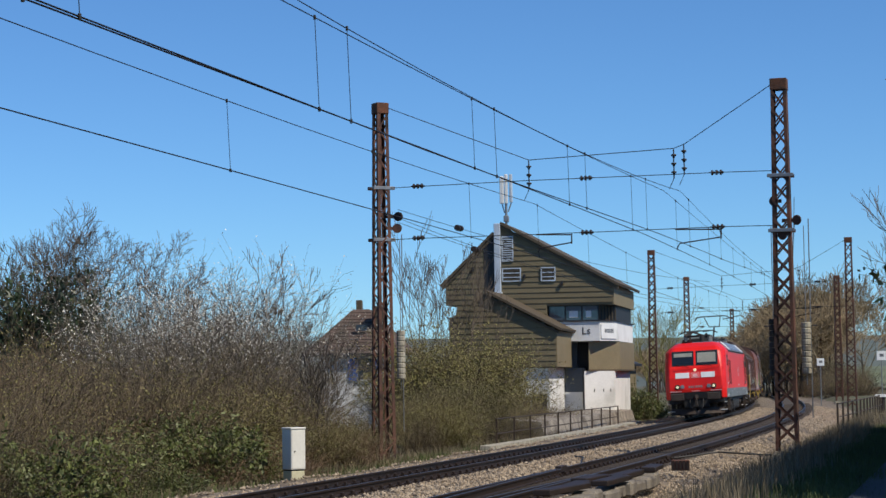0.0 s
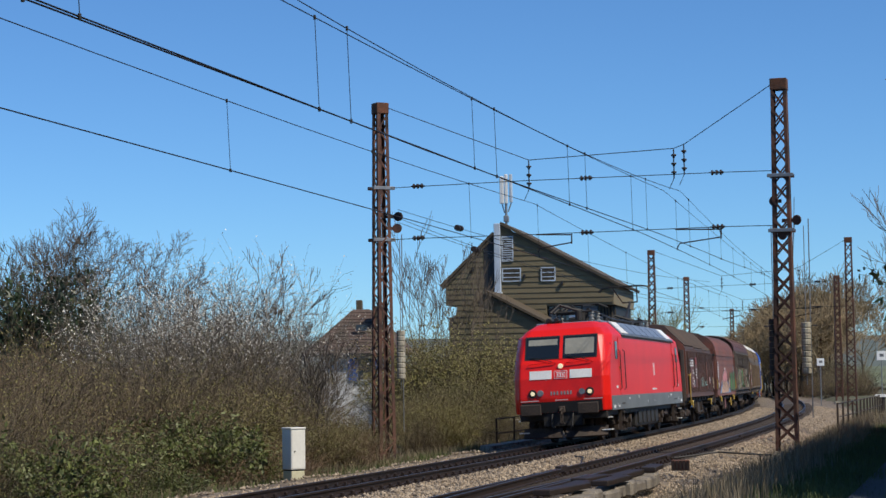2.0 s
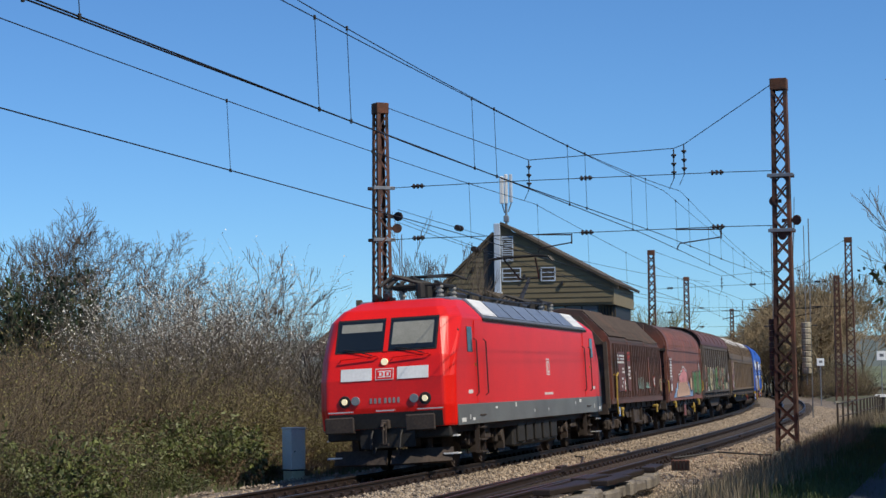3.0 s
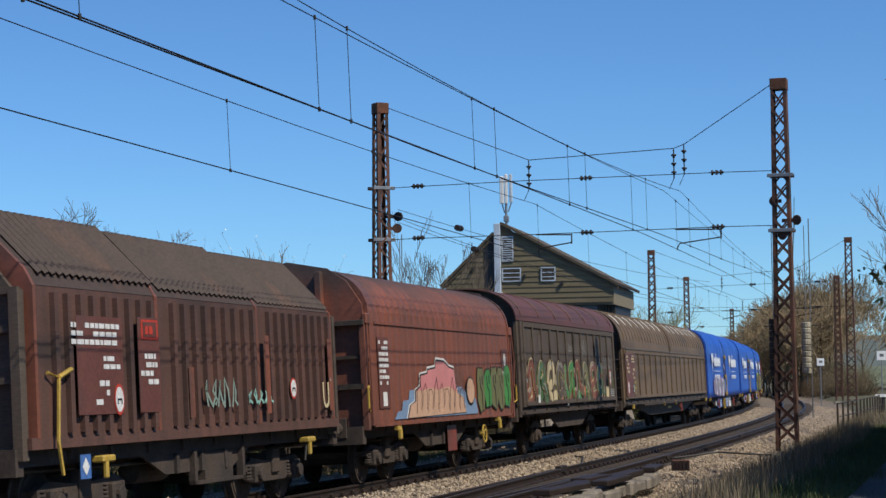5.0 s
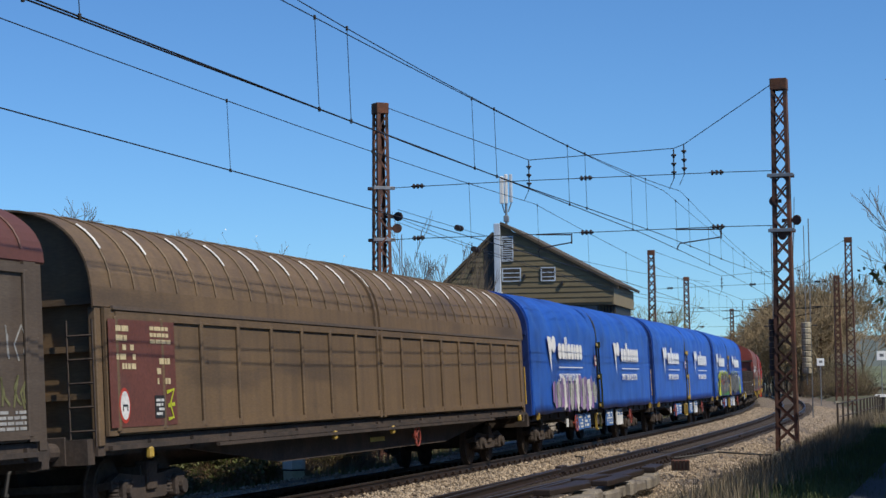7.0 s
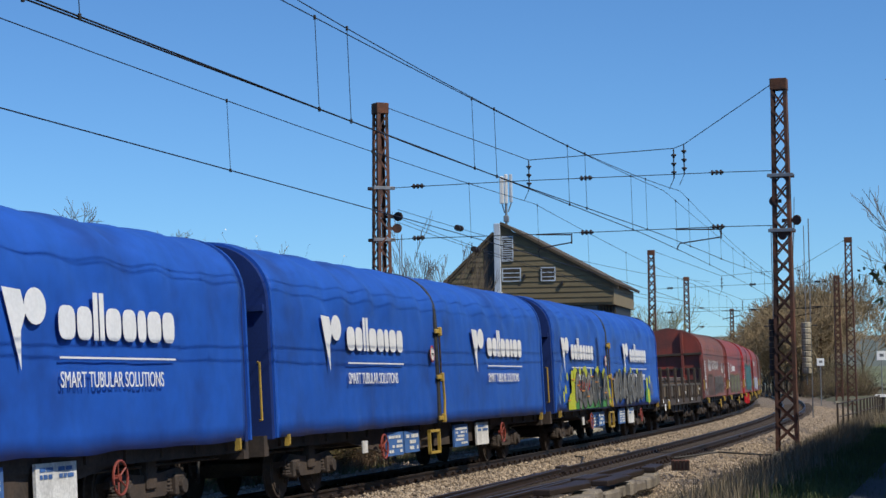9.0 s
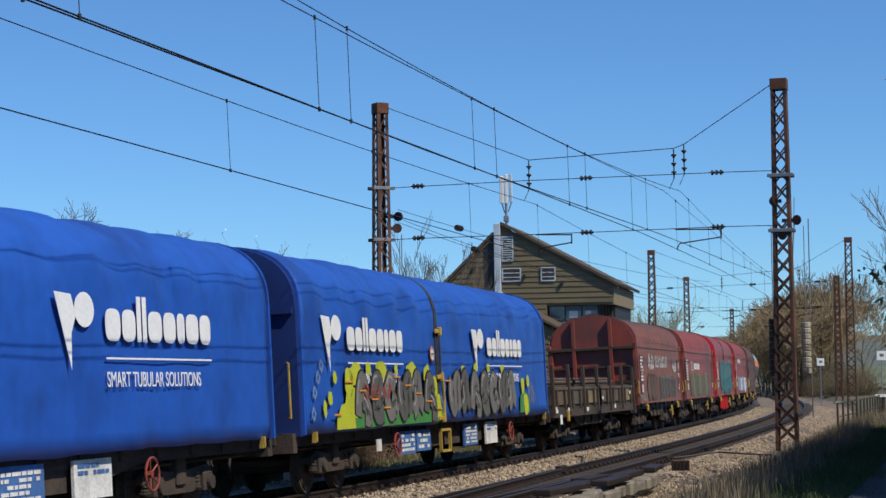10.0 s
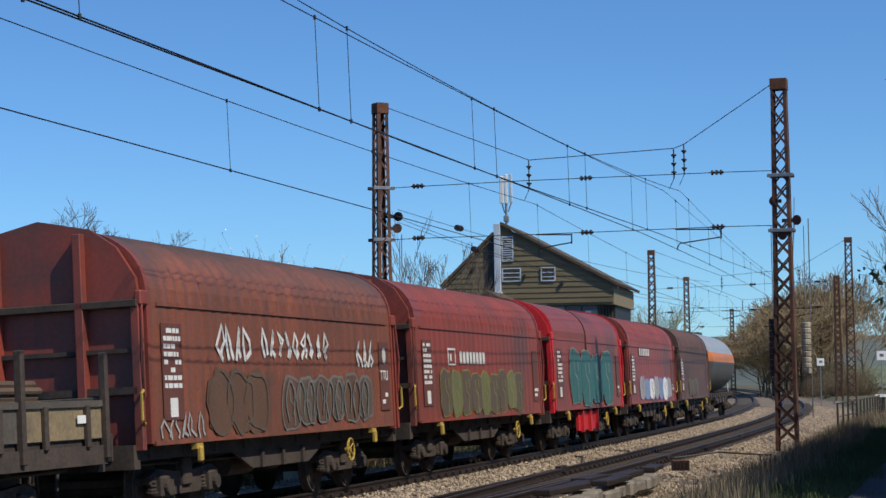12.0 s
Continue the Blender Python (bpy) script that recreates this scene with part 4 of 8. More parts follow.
    part("roof_busbar", g, M_COPPER, root)
    g = Geo().disc((7.1, -0.6, 3.82), (1, 0, 0), 0.07, 0.35, 10)
    g.disc((7.1, -0.35, 3.82), (1, 0, 0), 0.07, 0.35, 10)
    g.box(7.0, 7.1, -0.7, -0.2, 3.68, 3.8)
    part("horn", g, M_BLACK, root)
    for ob in root.children_recursive:
        if ob.name.split(".")[0] not in ("bogie", "wheelset", "buffer", "coupling_hook", "brake_hose"):
            ob.data.transform(Matrix.Diagonal((1.01, 1, 1, 1)))
    run_vehicle(root, u, 5.25)
    return root


# ---- other wagons ----
def stake_wagon(L, u):
    root = thing("stake_wagon", "low grey-brown bogie flat wagon with stakes carrying steel tubes", "freight wagon")
    z0, z1 = 0.98, 1.68
    n = 6
    for i in range(n):
        w = L / n
        x = -L / 2 + i * w
        for sy in (-1, 1):
            a, b = sorted((sy * 1.36, sy * 1.42))
            side = part("side_board", Geo().box(x + 0.03, x + w - 0.03, a, b, 1.2, z1, c=0.01), M_BOARDS[i % 3] if sy > 0 else M_BOARDS[1], root)
            g = Geo().box(x + 0.05, x + w - 0.05, *sorted((sy * 1.42, sy * 1.45)), z1 - 0.08, z1)
            part("board_rim", g, M_BOARDS[1], side)
            for k in (0.25, 0.75):
                part("board_hinge", Geo().box(x + w * k - 0.05, x + w * k + 0.05, *sorted((sy * 1.42, sy * 1.48)), 1.1, 1.62, c=0.01), M_UNDER, side)
    for i in range(n + 1):
        x = -L / 2 + 0.06 + i * (L - 0.12) / n
        for sy in (-1, 1):
            part("stake", Geo().box(x - 0.05, x + 0.05, *sorted((sy * 1.4, sy * 1.5)), 0.95, 2.28, c=0.012), M_UNDER, root)
    part("deck", Geo().box(-L / 2, L / 2, -1.38, 1.38, 1.1, 1.22), M_SLEEPER, root)
    for sx in (-1, 1):
        part("end_board", Geo().box(sx * (L / 2 - 0.04) - 0.03, sx * (L / 2 - 0.04) + 0.03, -1.4, 1.4, 1.2, 1.72, c=0.01), M_BOARDS[1], root)
    g = Geo().box(-L / 2, L / 2, 1.36, 1.44, 0.88, 1.12)
    g.box(-L / 2, L / 2, -1.44, -1.36, 0.88, 1.12)
    part("side_sill", g, M_UNDER, root)
    # the load: bundles of tubes
    rng = random.Random(4)
    for a, b, y0 in ((-L / 2 + 0.5, 0.6, -0.9), (0.9, L / 2 - 0.4, -0.9), (-L / 2 + 0.7, 0.5, 0.1), (1.0, L / 2 - 0.6, 0.1)):
        g = Geo()
        for j in range(8):
            for k in range(9 - j % 2):
                y = y0 + k * 0.095 + (j % 2) * 0.048
                e0, e1 = a + rng.uniform(-0.05, 0.05), b + rng.uniform(-0.05, 0.05)
                z = 1.27 + 0.083 * j + 0.06
                n2 = 8
                for r, rev in ((0.047, 1), (0.037, -1)):
                    ring = [(y + r * math.cos(q * math.tau / n2), z + r * math.sin(q * math.tau / n2)) for q in range(n2)][::rev]
                    g.loft([[(x, p, q) for p, q in ring] for x in (e0, e1)], caps=False)
                g.add([(x, y + r * math.cos(q * math.tau / n2), z + r * math.sin(q * math.tau / n2)) for x in (e0, e1) for r in (0.037, 0.047) for q in range(n2)],
                      [(c * 16 + q, c * 16 + (q + 1) % 8, c * 16 + 8 + (q + 1) % 8, c * 16 + 8 + q) for c in (0, 1) for q in range(8)])
        part("tube_bundle", g, M_PIPE, root, "bundle of long steel tubes")
    frame_and_gear(root, L, 1.08, L / 2 - 2.5, M_UNDER)
    g = Geo()
    for x, w, z, hh in ((6.2, .3, 1.0, .16), (4.3, .45, 1.0, .12), (2.0, .2, 1.3, .12), (1.6, .3, .98, .12), (-1.0, .2, 1.28, .1), (-3.2, .25, 1.0, .12), (-6.3, .3, 1.4, .1)):
        g.box(x, x + w, 1.45, 1.457, z, z + hh)
    part("data_bars", g, M_WHITE, root)
    part("label_plate", Geo().box(5.7, 6.0, 1.455, 1.463, 0.7, 0.95), M_WHITE, root)
    part("lashing_hook", Geo().box(4.9, 5.0, 1.44, 1.52, 0.75, 1.05, c=0.02), M_YELLOW, root)
    run_vehicle(root, u, L / 2 - 2.5)


M_BOARDS = [mat("board_tan", (0.24, 0.18, 0.10), (0.18, 0.14, 0.085), 2, 0.85, 0, 0.2, 20, 0.25, (0.06, 0.055, 0.05), 1, 0.4),
            mat("board_grey", (0.095, 0.082, 0.068), (0.07, 0.06, 0.05), 2, 0.85, 0, 0.2, 20, 0.25, (0.04, 0.036, 0.034), 1, 0.5),
            mat("board_brown", (0.13, 0.095, 0.06), (0.10, 0.075, 0.05), 2, 0.85, 0, 0.2, 20, 0.25, (0.05, 0.045, 0.04), 1, 0.5)]
M_PIPE = mat("rusty_tube", (0.17, 0.115, 0.075), (0.12, 0.085, 0.06), 1, 0.6, 0.3, 0, 20, 0.2, rand=0.3)
M_TANK = mat("tank_grey", (0.34, 0.36, 0.37), (0.28, 0.3, 0.31), 0.8, 0.4, 0.1, 0, 20, 0.1)
M_ORANGE = mat("orange_stripe", (0.62, 0.18, 0.03), None, 1, 0.5)
M_TANKLOW = mat("tank_dark_grey", (0.06, 0.06, 0.055), (0.09, 0.085, 0.075), 0.8, 0.6, 0, 0, 20, 0.3)


def tank_wagon(L, u):
    root = thing("tank_wagon", "grey gas tank wagon with an orange band round its barrel", "freight wagon")
    r, zc = 1.46, 2.65
    a = L / 2 - 0.7
    # The barrel's lower half is much darker than its top.
    bands = ((0.3, math.pi - 0.3, M_TANK, "barrel_top"), (0.0, 0.3, M_ORANGE, "orange_band"), (math.pi - 0.3, math.pi, M_ORANGE, "orange_band"), (math.pi, 2 * math.pi, M_TANKLOW, "barrel_bottom"))
    for t0, t1, m, nm in bands:
        g, rings = Geo(), []
        for i in range(17):
            k = i / 16
            if k < 0.2:
                x, f = -a - 0.55 * math.cos(k / 0.2 * math.pi / 2) + 0.0, math.sin(k / 0.2 * math.pi / 2) ** 0.6
            elif k > 0.8:
                x, f = a + 0.55 * math.cos((1 - k) / 0.2 * math.pi / 2), math.sin((1 - k) / 0.2 * math.pi / 2) ** 0.6
            else:
                x, f = -a + 2 * a * (k - 0.2) / 0.6, 1.0
            f = max(f, 0.02)
            rings.append([(x, r * f * math.cos(t0 + (t1 - t0) * q / 14), zc + r * f * math.sin(t0 + (t1 - t0) * q / 14)) for q in range(15)])
        g.loft(rings, closed=False, caps=False)
        part(nm, g, m, root, smooth=True)
    g = Geo().box(-1.0, 1.0, -0.4, 0.4, zc + r - 0.05, zc + r + 0.06)
    part("walkway", g, M_UNDER, root)
    g = Geo()
    for sx in (-1, 1):
        x = sx * (L / 2 - 0.15)
        for y in (-1.0, 0, 1.0):
            g.tube([(x, y, 1.1), (x, y, 1.9)], 0.02, 6)
        g.tube([(x, -1.0, 1.9), (x, 1.0, 1.9)], 0.02, 6)
    part("end_railing", g, M_WHITE, root)
    frame_and_gear(root, L, 1.2, L / 2 - 2.2, M_UNDER)
    run_vehicle(root, u, L / 2 - 2.2)
# ---- lettering and graffiti ----
def paint(name, c, rough=0.6, dirt=0.25):
    return mat(name, c, tuple(v * 0.86 for v in c), 1.5, rough, 0, 0, 25, dirt, tuple(v * 0.6 + 0.02 for v in c), 1.2, 0.3)


P_WHITE = paint("chalk_white", (0.74, 0.74, 0.72))
P_CREAM = paint("cream_letter", (0.6, 0.5, 0.3))
P_BLACK = paint("spray_black", (0.02, 0.02, 0.022))
P_GREY = paint("spray_grey", (0.17, 0.165, 0.155))
P_SMOKE = paint("spray_smoke", (0.11, 0.108, 0.1))
P_PALEGREY = paint("spray_silver", (0.36, 0.36, 0.35))
P_LIME = paint("spray_lime", (0.5, 0.55, 0.03))
P_GREEN = paint("spray_green", (0.06, 0.25, 0.06))
P_OLIVE = paint("spray_olive", (0.16, 0.16, 0.07))
P_PINK = paint("spray_pink", (0.62, 0.24, 0.24))
P_PEACH = paint("spray_peach", (0.6, 0.38, 0.26))
P_BLUE = paint("spray_blue", (0.2, 0.3, 0.46))
P_PURPLE = paint("spray_purple", (0.3, 0.18, 0.42))
P_ORANGE = paint("spray_orange", (0.5, 0.13, 0.05))
P_YELLOW = paint("spray_yellow", (0.65, 0.5, 0.1))
P_TEAL = paint("spray_teal", (0.035, 0.14, 0.14))
P_RUSTY = paint("spray_rust", (0.22, 0.07, 0.035))
P_DULLGREEN = paint("spray_dull_green", (0.07, 0.14, 0.055))
P_PLATE = paint("brown_plate", (0.14, 0.05, 0.038))
P_SIGNRED = paint("sign_red", (0.5, 0.05, 0.03))
P_PLATEBLUE = paint("plate_blue", (0.06, 0.16, 0.42))


def patch(parent, name, pts, y, material, label="", d=0.003):
    """A flat painted shape on the left side wall from (x, z) points."""
    g = Geo().loft([[(x, y, z) for x, z in pts], [(x, y + d, z) for x, z in pts]])
    return part(name, g, material, parent, label)


def blob(cx, cz, w, h, rng, n=16, power=2.6, rough=0.1):
    out = []
    for k in range(n):
        a = k * math.tau / n
        c, s = math.cos(a), math.sin(a)
        j = 1 + rng.uniform(-rough, rough)
        out.append((cx + w / 2 * j * math.copysign(abs(c) ** (2 / power), c), cz + h / 2 * j * math.copysign(abs(s) ** (2 / power), s)))
    return out


def shrink(pts, k):
    cx, cz = sum(p[0] for p in pts) / len(pts), sum(p[1] for p in pts) / len(pts)
    r = sum(math.hypot(p[0] - cx, p[1] - cz) for p in pts) / len(pts)
    f = 1 - k / r
    return [(cx + (p[0] - cx) * f, cz + (p[1] - cz) * f) for p in pts]


def stroke(parent, pts, y, material, w=0.025, name="paint_stroke"):
    """A sprayed line along (x, z) points."""
    left, right = [], []
    for i, p in enumerate(pts):
        a, b = pts[max(0, i - 1)], pts[min(len(pts) - 1, i + 1)]
        d = math.hypot(b[0] - a[0], b[1] - a[1]) or 1
        nx, nz = -(b[1] - a[1]) / d * w / 2, (b[0] - a[0]) / d * w / 2
        left.append((p[0] + nx, p[1] + nz))
        right.append((p[0] - nx, p[1] - nz))
    g = Geo()
    n = len(pts)
    v = [(x, y, z) for x, z in left + right] + [(x, y + 0.003, z) for x, z in left + right]
    f = []
    for i in range(n - 1):
        f += [(2 * n + i, 2 * n + i + 1, 3 * n + i + 1, 3 * n + i), (i, n + i, n + i + 1, i + 1)]
    return part(name, g.add(v, f), material, parent)


def scrawl(parent, x0, x1, z0, z1, y, material, rng, n=9, w=0.03):
    """Tall unreadable letters in a row, each one bent stroke."""
    step = (x1 - x0) / n
    for i in range(n):
        cx, h = x0 + (i + 0.5) * step, (z1 - z0)
        pts = [(cx + rng.uniform(-0.4, 0.4) * step, z0 + h * t + rng.uniform(-0.06, 0.06) * h) for t in (0.05, 0.45, 0.95, 0.6, 0.3, 0.1)]
        for k in range(2, 6):
            pts[k] = (pts[k][0] + step * 0.12 * (k - 1), pts[k][1])
        stroke(parent, pts, y, material, w)


def flowing(pts, n=4):
    """A smooth curve through the points."""
    out = []
    for i in range(len(pts) - 1):
        a, b, c, d = pts[max(0, i - 1)], pts[i], pts[i + 1], pts[min(len(pts) - 1, i + 2)]
        for k in range(n):
            t = k / n
            out.append(tuple(0.5 * (2 * b[j] + (c[j] - a[j]) * t + (2 * a[j] - 5 * b[j] + 4 * c[j] - d[j]) * t * t + (3 * b[j] - a[j] - 3 * c[j] + d[j]) * t ** 3) for j in (0, 1)))
    return out + [pts[-1]]


def letters(parent, x0, x1, z0, z1, y, fill, line_mat, rng, n, edge=0.05, shine=None):
    """Fat bubble letters side by side: an outline, a filling and a counter shape in each."""
    step = (x1 - x0) / n
    for i in range(n):
        cx, cz = x0 + (i + 0.5) * step, (z0 + z1) / 2 + rng.uniform(-0.04, 0.04)
        b = blob(cx, cz, abs(step) * 1.12, (z1 - z0) * rng.uniform(0.92, 1.05), rng, 18, 3.0, 0.09)
        p = patch(parent, "graffiti_letter", b, y + 0.003 * (i % 2), line_mat)
        patch(p, "letter_fill", shrink(b, edge), y + 0.007 + 0.003 * (i % 2), fill[i % len(fill)])
        stroke(p, [(cx - 0.14 * step, cz + 0.28 * (z1 - z0)), (cx - 0.1 * step, cz + 0.05 * (z1 - z0)), (cx + 0.12 * step, cz - 0.05 * (z1 - z0)), (cx + 0.1 * step, cz - 0.42 * (z1 - z0))], y + 0.014, line_mat, 0.05, "letter_line")
        stroke(p, [(cx + 0.18 * step, cz + 0.3 * (z1 - z0)), (cx + 0.22 * step, cz + 0.1 * (z1 - z0))], y + 0.014, line_mat, 0.06, "letter_line")
        if shine:
            patch(p, "letter_shine", blob(cx - 0.18 * step, cz + 0.3 * (z1 - z0), 0.13, 0.2, rng, 10), y + 0.015, shine)


CURLS = (
    [[(0.8, 0.75), (0.4, 0.95), (0.1, 0.55), (0.35, 0.1), (0.75, 0.3), (0.5, 0.5)], [(0.85, 0.2), (0.95, 0.05)]],
    [[(0.1, 0.05), (0.2, 0.6), (0.45, 0.95), (0.75, 0.7), (0.4, 0.45)], [(0.5, 0.45), (0.8, 0.3), (0.9, 0.02), (0.6, 0.05)]],
    [[(0.15, 0.95), (0.05, 0.5), (0.3, 0.08), (0.6, 0.35), (0.55, 0.8), (0.9, 0.95), (0.85, 0.4), (0.95, 0.05)]],
    [[(0.1, 0.4), (0.3, 0.9), (0.7, 0.9), (0.65, 0.5), (0.25, 0.3), (0.45, 0.04), (0.9, 0.12)], [(0.8, 0.6), (0.92, 0.45)]],
    [[(0.05, 0.1), (0.35, 0.3), (0.3, 0.85), (0.6, 0.97), (0.7, 0.4), (0.95, 0.2)], [(0.12, 0.6), (0.2, 0.85)]],
)


def curls(parent, count, x0, x1, z0, z1, y, fills, edge_mat, width=0.34, edge=0.05, shine=None):
    """Unreadable spray-painted forms of broad strokes with an edge, overlapping one another."""
    step = (x1 - x0) / count
    for i in range(count):
        a, b = x0 + (i - 0.13) * step, x0 + (i + 1.13) * step
        inset = width / 2
        yy = y + 0.0045 * (i % 2)
        top = None
        for pts in CURLS[(i * 2 + count) % 5]:
            q = flowing([(a + math.copysign(inset, b - a) + (b - a - math.copysign(2 * inset, b - a)) * px, z0 + inset + (z1 - z0 - 2 * inset) * pz) for px, pz in pts], 5)
            e = stroke(top or parent, q, yy, edge_mat, width + 2 * edge, "graffiti_letter" if top is None else "letter_edge")
            top = top or e
            stroke(top, q, yy + 0.009 + 0.001 * (i % 2), fills[i % len(fills)], width, "letter_fill")
            if shine:
                stroke(top, [(px + width * 0.2, pz + width * 0.22) for px, pz in q[2:9]], yy + 0.0135, shine, 0.05, "letter_shine")


def bars(parent, x0, x1, z0, z1, y, rows, material, rng, name="data_bar", fill=0.85):
    """Rows of plain bars in place of small print."""
    h = (z1 - z0) / rows
    for r in range(rows):
        x = max(x0, x1)
        lo = min(x0, x1)
        z = z0 + r * h
        g = Geo()
        while x > lo + 0.06:
            w = min(rng.uniform(0.05, 0.22), x - lo)
            if rng.random() < fill:
                g.box(x - w, x, y, y + 0.004, z + h * 0.15, z + h * 0.75)
            x -= w + 0.03
        if g.v:
            tagged(part("small_print", g, material, parent), kind="stuff")


def ring_sign(parent, x, z, y, w=0.17, h=0.24):
    rng2 = random.Random(1)
    s = patch(parent, "round_sign", blob(x, z, w * 2, h * 2, rng2, 20, 2.0, 0), y, P_SIGNRED)
    patch(s, "sign_field", blob(x, z, w * 1.6, h * 1.6, rng2, 20, 2.0, 0), y + 0.004, P_WHITE)
    stroke(s, [(x + w * 0.4, z - h * 0.3), (x + w * 0.4, z), (x - w * 0.4, z), (x - w * 0.4, z - h * 0.3)], y + 0.008, P_BLACK, 0.03, "sign_mark")


def side_text(text, size, parent, x, z, y, material, narrow=1.0):
    """Lettering on the left side, read from the camera's side; x: its start, at the vehicle's front."""
    cu = bpy.data.curves.new("writing", "FONT")
    cu.body, cu.size, cu.extrude = text, size, 0.003
    tmp = bpy.data.objects.new("writing", cu)
    scene.collection.objects.link(tmp)
    me = bpy.data.meshes.new_from_object(tmp.evaluated_get(bpy.context.evaluated_depsgraph_get()))
    bpy.data.objects.remove(tmp)
    me.transform(Matrix(((-narrow, 0, 0, 0), (0, 0, 1, 0), (0, 1, 0, 0), (0, 0, 0, 1))))
    me.materials.clear()
    me.materials.append(material)
    return part("lettering", me, None, parent, at=Matrix.Translation((x, y, z)))


def brake_wheel(parent, x, z, material, y=1.42, r=0.2):
    g = Geo()
    n = 18
    g.tube([(x + r * math.cos(k * math.tau / n), y, z + r * math.sin(k * math.tau / n)) for k in range(n + 1)], 0.018, 6)
    for k in range(5):
        a = k * math.tau / 5
        g.tube([(x, y - 0.03, z), (x + r * math.cos(a), y, z + r * math.sin(a))], 0.014, 5)
    g.disc((x, y - 0.05, z), (0, 1, 0), 0.05, 0.1, 10)
    part("brake_wheel", g, material, parent)


def detail_hood_wagon(root, L):
    rng = random.Random(61)
    y = 1.532
    p = rect_side(root, "data_panel", 3.25, 4.6, 1.5, 2.72, y, P_PLATE)
    bars(p, 3.35, 4.75, 2.35, 2.66, y + 0.008, 3, P_WHITE, rng)
    bars(p, 3.35, 3.85, 2.05, 2.25, y + 0.008, 2, P_WHITE, rng)
    bars(p, 3.7, 4.1, 1.6, 1.95, y + 0.008, 3, P_WHITE, rng, fill=0.6)
    ring_sign(root, 3.42, 1.68, y + 0.01, 0.15, 0.2)
    p = rect_side(root, "data_panel", 2.05, 2.75, 1.5, 2.75, y, P_PLATE)
    e = rect_side(root, "emblem_plate", 2.1, 2.65, 2.46, 2.72, y + 0.007, P_SIGNRED, p)
    patch(e, "emblem_field", [(2.16, 2.49), (2.6, 2.49), (2.6, 2.69), (2.16, 2.69)], y + 0.014, P_PLATE)
    bars(e, 2.22, 2.54, 2.5, 2.68, y + 0.02, 1, P_SIGNRED, rng)
    bars(p, 2.1, 2.7, 1.85, 2.3, y + 0.008, 4, P_WHITE, rng, fill=0.7)
    y2 = 1.53
    scrawl(root, 0.55, -0.75, 1.5, 1.95, y2, paint("spray_pale_green", (0.25, 0.33, 0.28)), rng, 5, 0.05)
    scrawl(root, -1.2, -2.3, 1.55, 1.78, y2, paint("spray_mint", (0.3, 0.55, 0.48)), rng, 5, 0.04)
    ring_sign(root, -3.3, 1.78, y, 0.15, 0.17)
    side_text("U", 0.62, root, -4.75, 1.45, y, P_CREAM, 0.85)
    bars(root, -5.4, -5.15, 1.88, 1.96, y, 1, P_WHITE, rng)
    for x in (0.95, -2.15, -5.2):
        rect_side(root, "primer_strip", x - 0.09, x + 0.09, 1.4, 2.6 if x < 0 else 2.1, 1.53, M_BROWNRED)
    g = Geo().tube([(5.35, 1.5, 2.02), (5.15, 1.55, 1.96), (5.2, 1.54, 1.2), (5.1, 1.54, 0.8)], 0.025, 6)
    g.tube([(5.15, 1.55, 1.96), (4.8, 1.55, 2.06)], 0.03, 6)
    part("lock_lever", g, M_YELLOW, root)
    s = rect_side(root, "hazard_plate", 4.15, 4.45, 0.72, 1.02, 1.45, P_PLATEBLUE)
    patch(s, "plate_mark", [(4.3, 0.76), (4.2, 0.87), (4.3, 0.98), (4.4, 0.87)], 1.458, P_WHITE)
    for x in (3.7, -4.2):
        part("lashing_hook", Geo().box(x - 0.25, x + 0.12, 1.3, 1.48, 0.9, 0.99, c=0.02).box(x - 0.04, x + 0.04, 1.42, 1.48, 0.7, 0.95, c=0.015), M_YELLOW, root)
    part("tool_frame", Geo().box(-1.6, 0.4, 1.2, 1.3, 0.45, 0.5).box(-1.6, -1.5, 1.2, 1.3, 0.45, 0.95).box(0.3, 0.4, 1.2, 1.3, 0.45, 0.95).box(-1.2, -0.1, 1.0, 1.25, 0.5, 0.9), M_UNDER, root)


def coil_plates(root, L, rng, ttu=True):
    """The data panels near both ends of a coil wagon, a hand wheel and hooks."""
    y = 1.466
    x = L / 2 - 1.05
    p = rect_side(root, "data_panel", x - 0.36, x + 0.36, 1.38, 2.7, y, P_PLATE)
    bars(p, x - 0.3, x + 0.3, 1.8, 2.66, y + 0.008, 8, P_WHITE, rng)
    rect_side(root, "label_plate", x - 0.12, x + 0.14, 1.42, 1.68, y + 0.008, P_WHITE, p)
    x = -L / 2 + 0.85
    p = rect_side(root, "data_panel", x - 0.3, x + 0.3, 1.35, 2.6, y, P_PLATE)
    if ttu:
        side_text("TTU", 0.26, p, x + 0.27, 1.9, y + 0.008, P_WHITE, 0.95)
        patch(p, "round_mark", blob(x, 2.35, 0.22, 0.3, rng, 14, 2, 0), y + 0.008, P_WHITE)
    bars(p, x - 0.2, x + 0.2, 1.45, 1.7, y + 0.008, 2, P_WHITE, rng, fill=0.5)
    brake_wheel(root, -L / 2 + 2.9, 0.7, M_YELLOW, 1.4, 0.19)
    for x in (L / 2 - 1.9, -L / 2 + 1.7):
        part("lashing_hook", Geo().box(x - 0.05, x + 0.05, 1.44, 1.52, 0.78, 1.0, c=0.02).box(x - 0.12, x + 0.12, 1.4, 1.48, 0.96, 1.04), M_YELLOW, root)


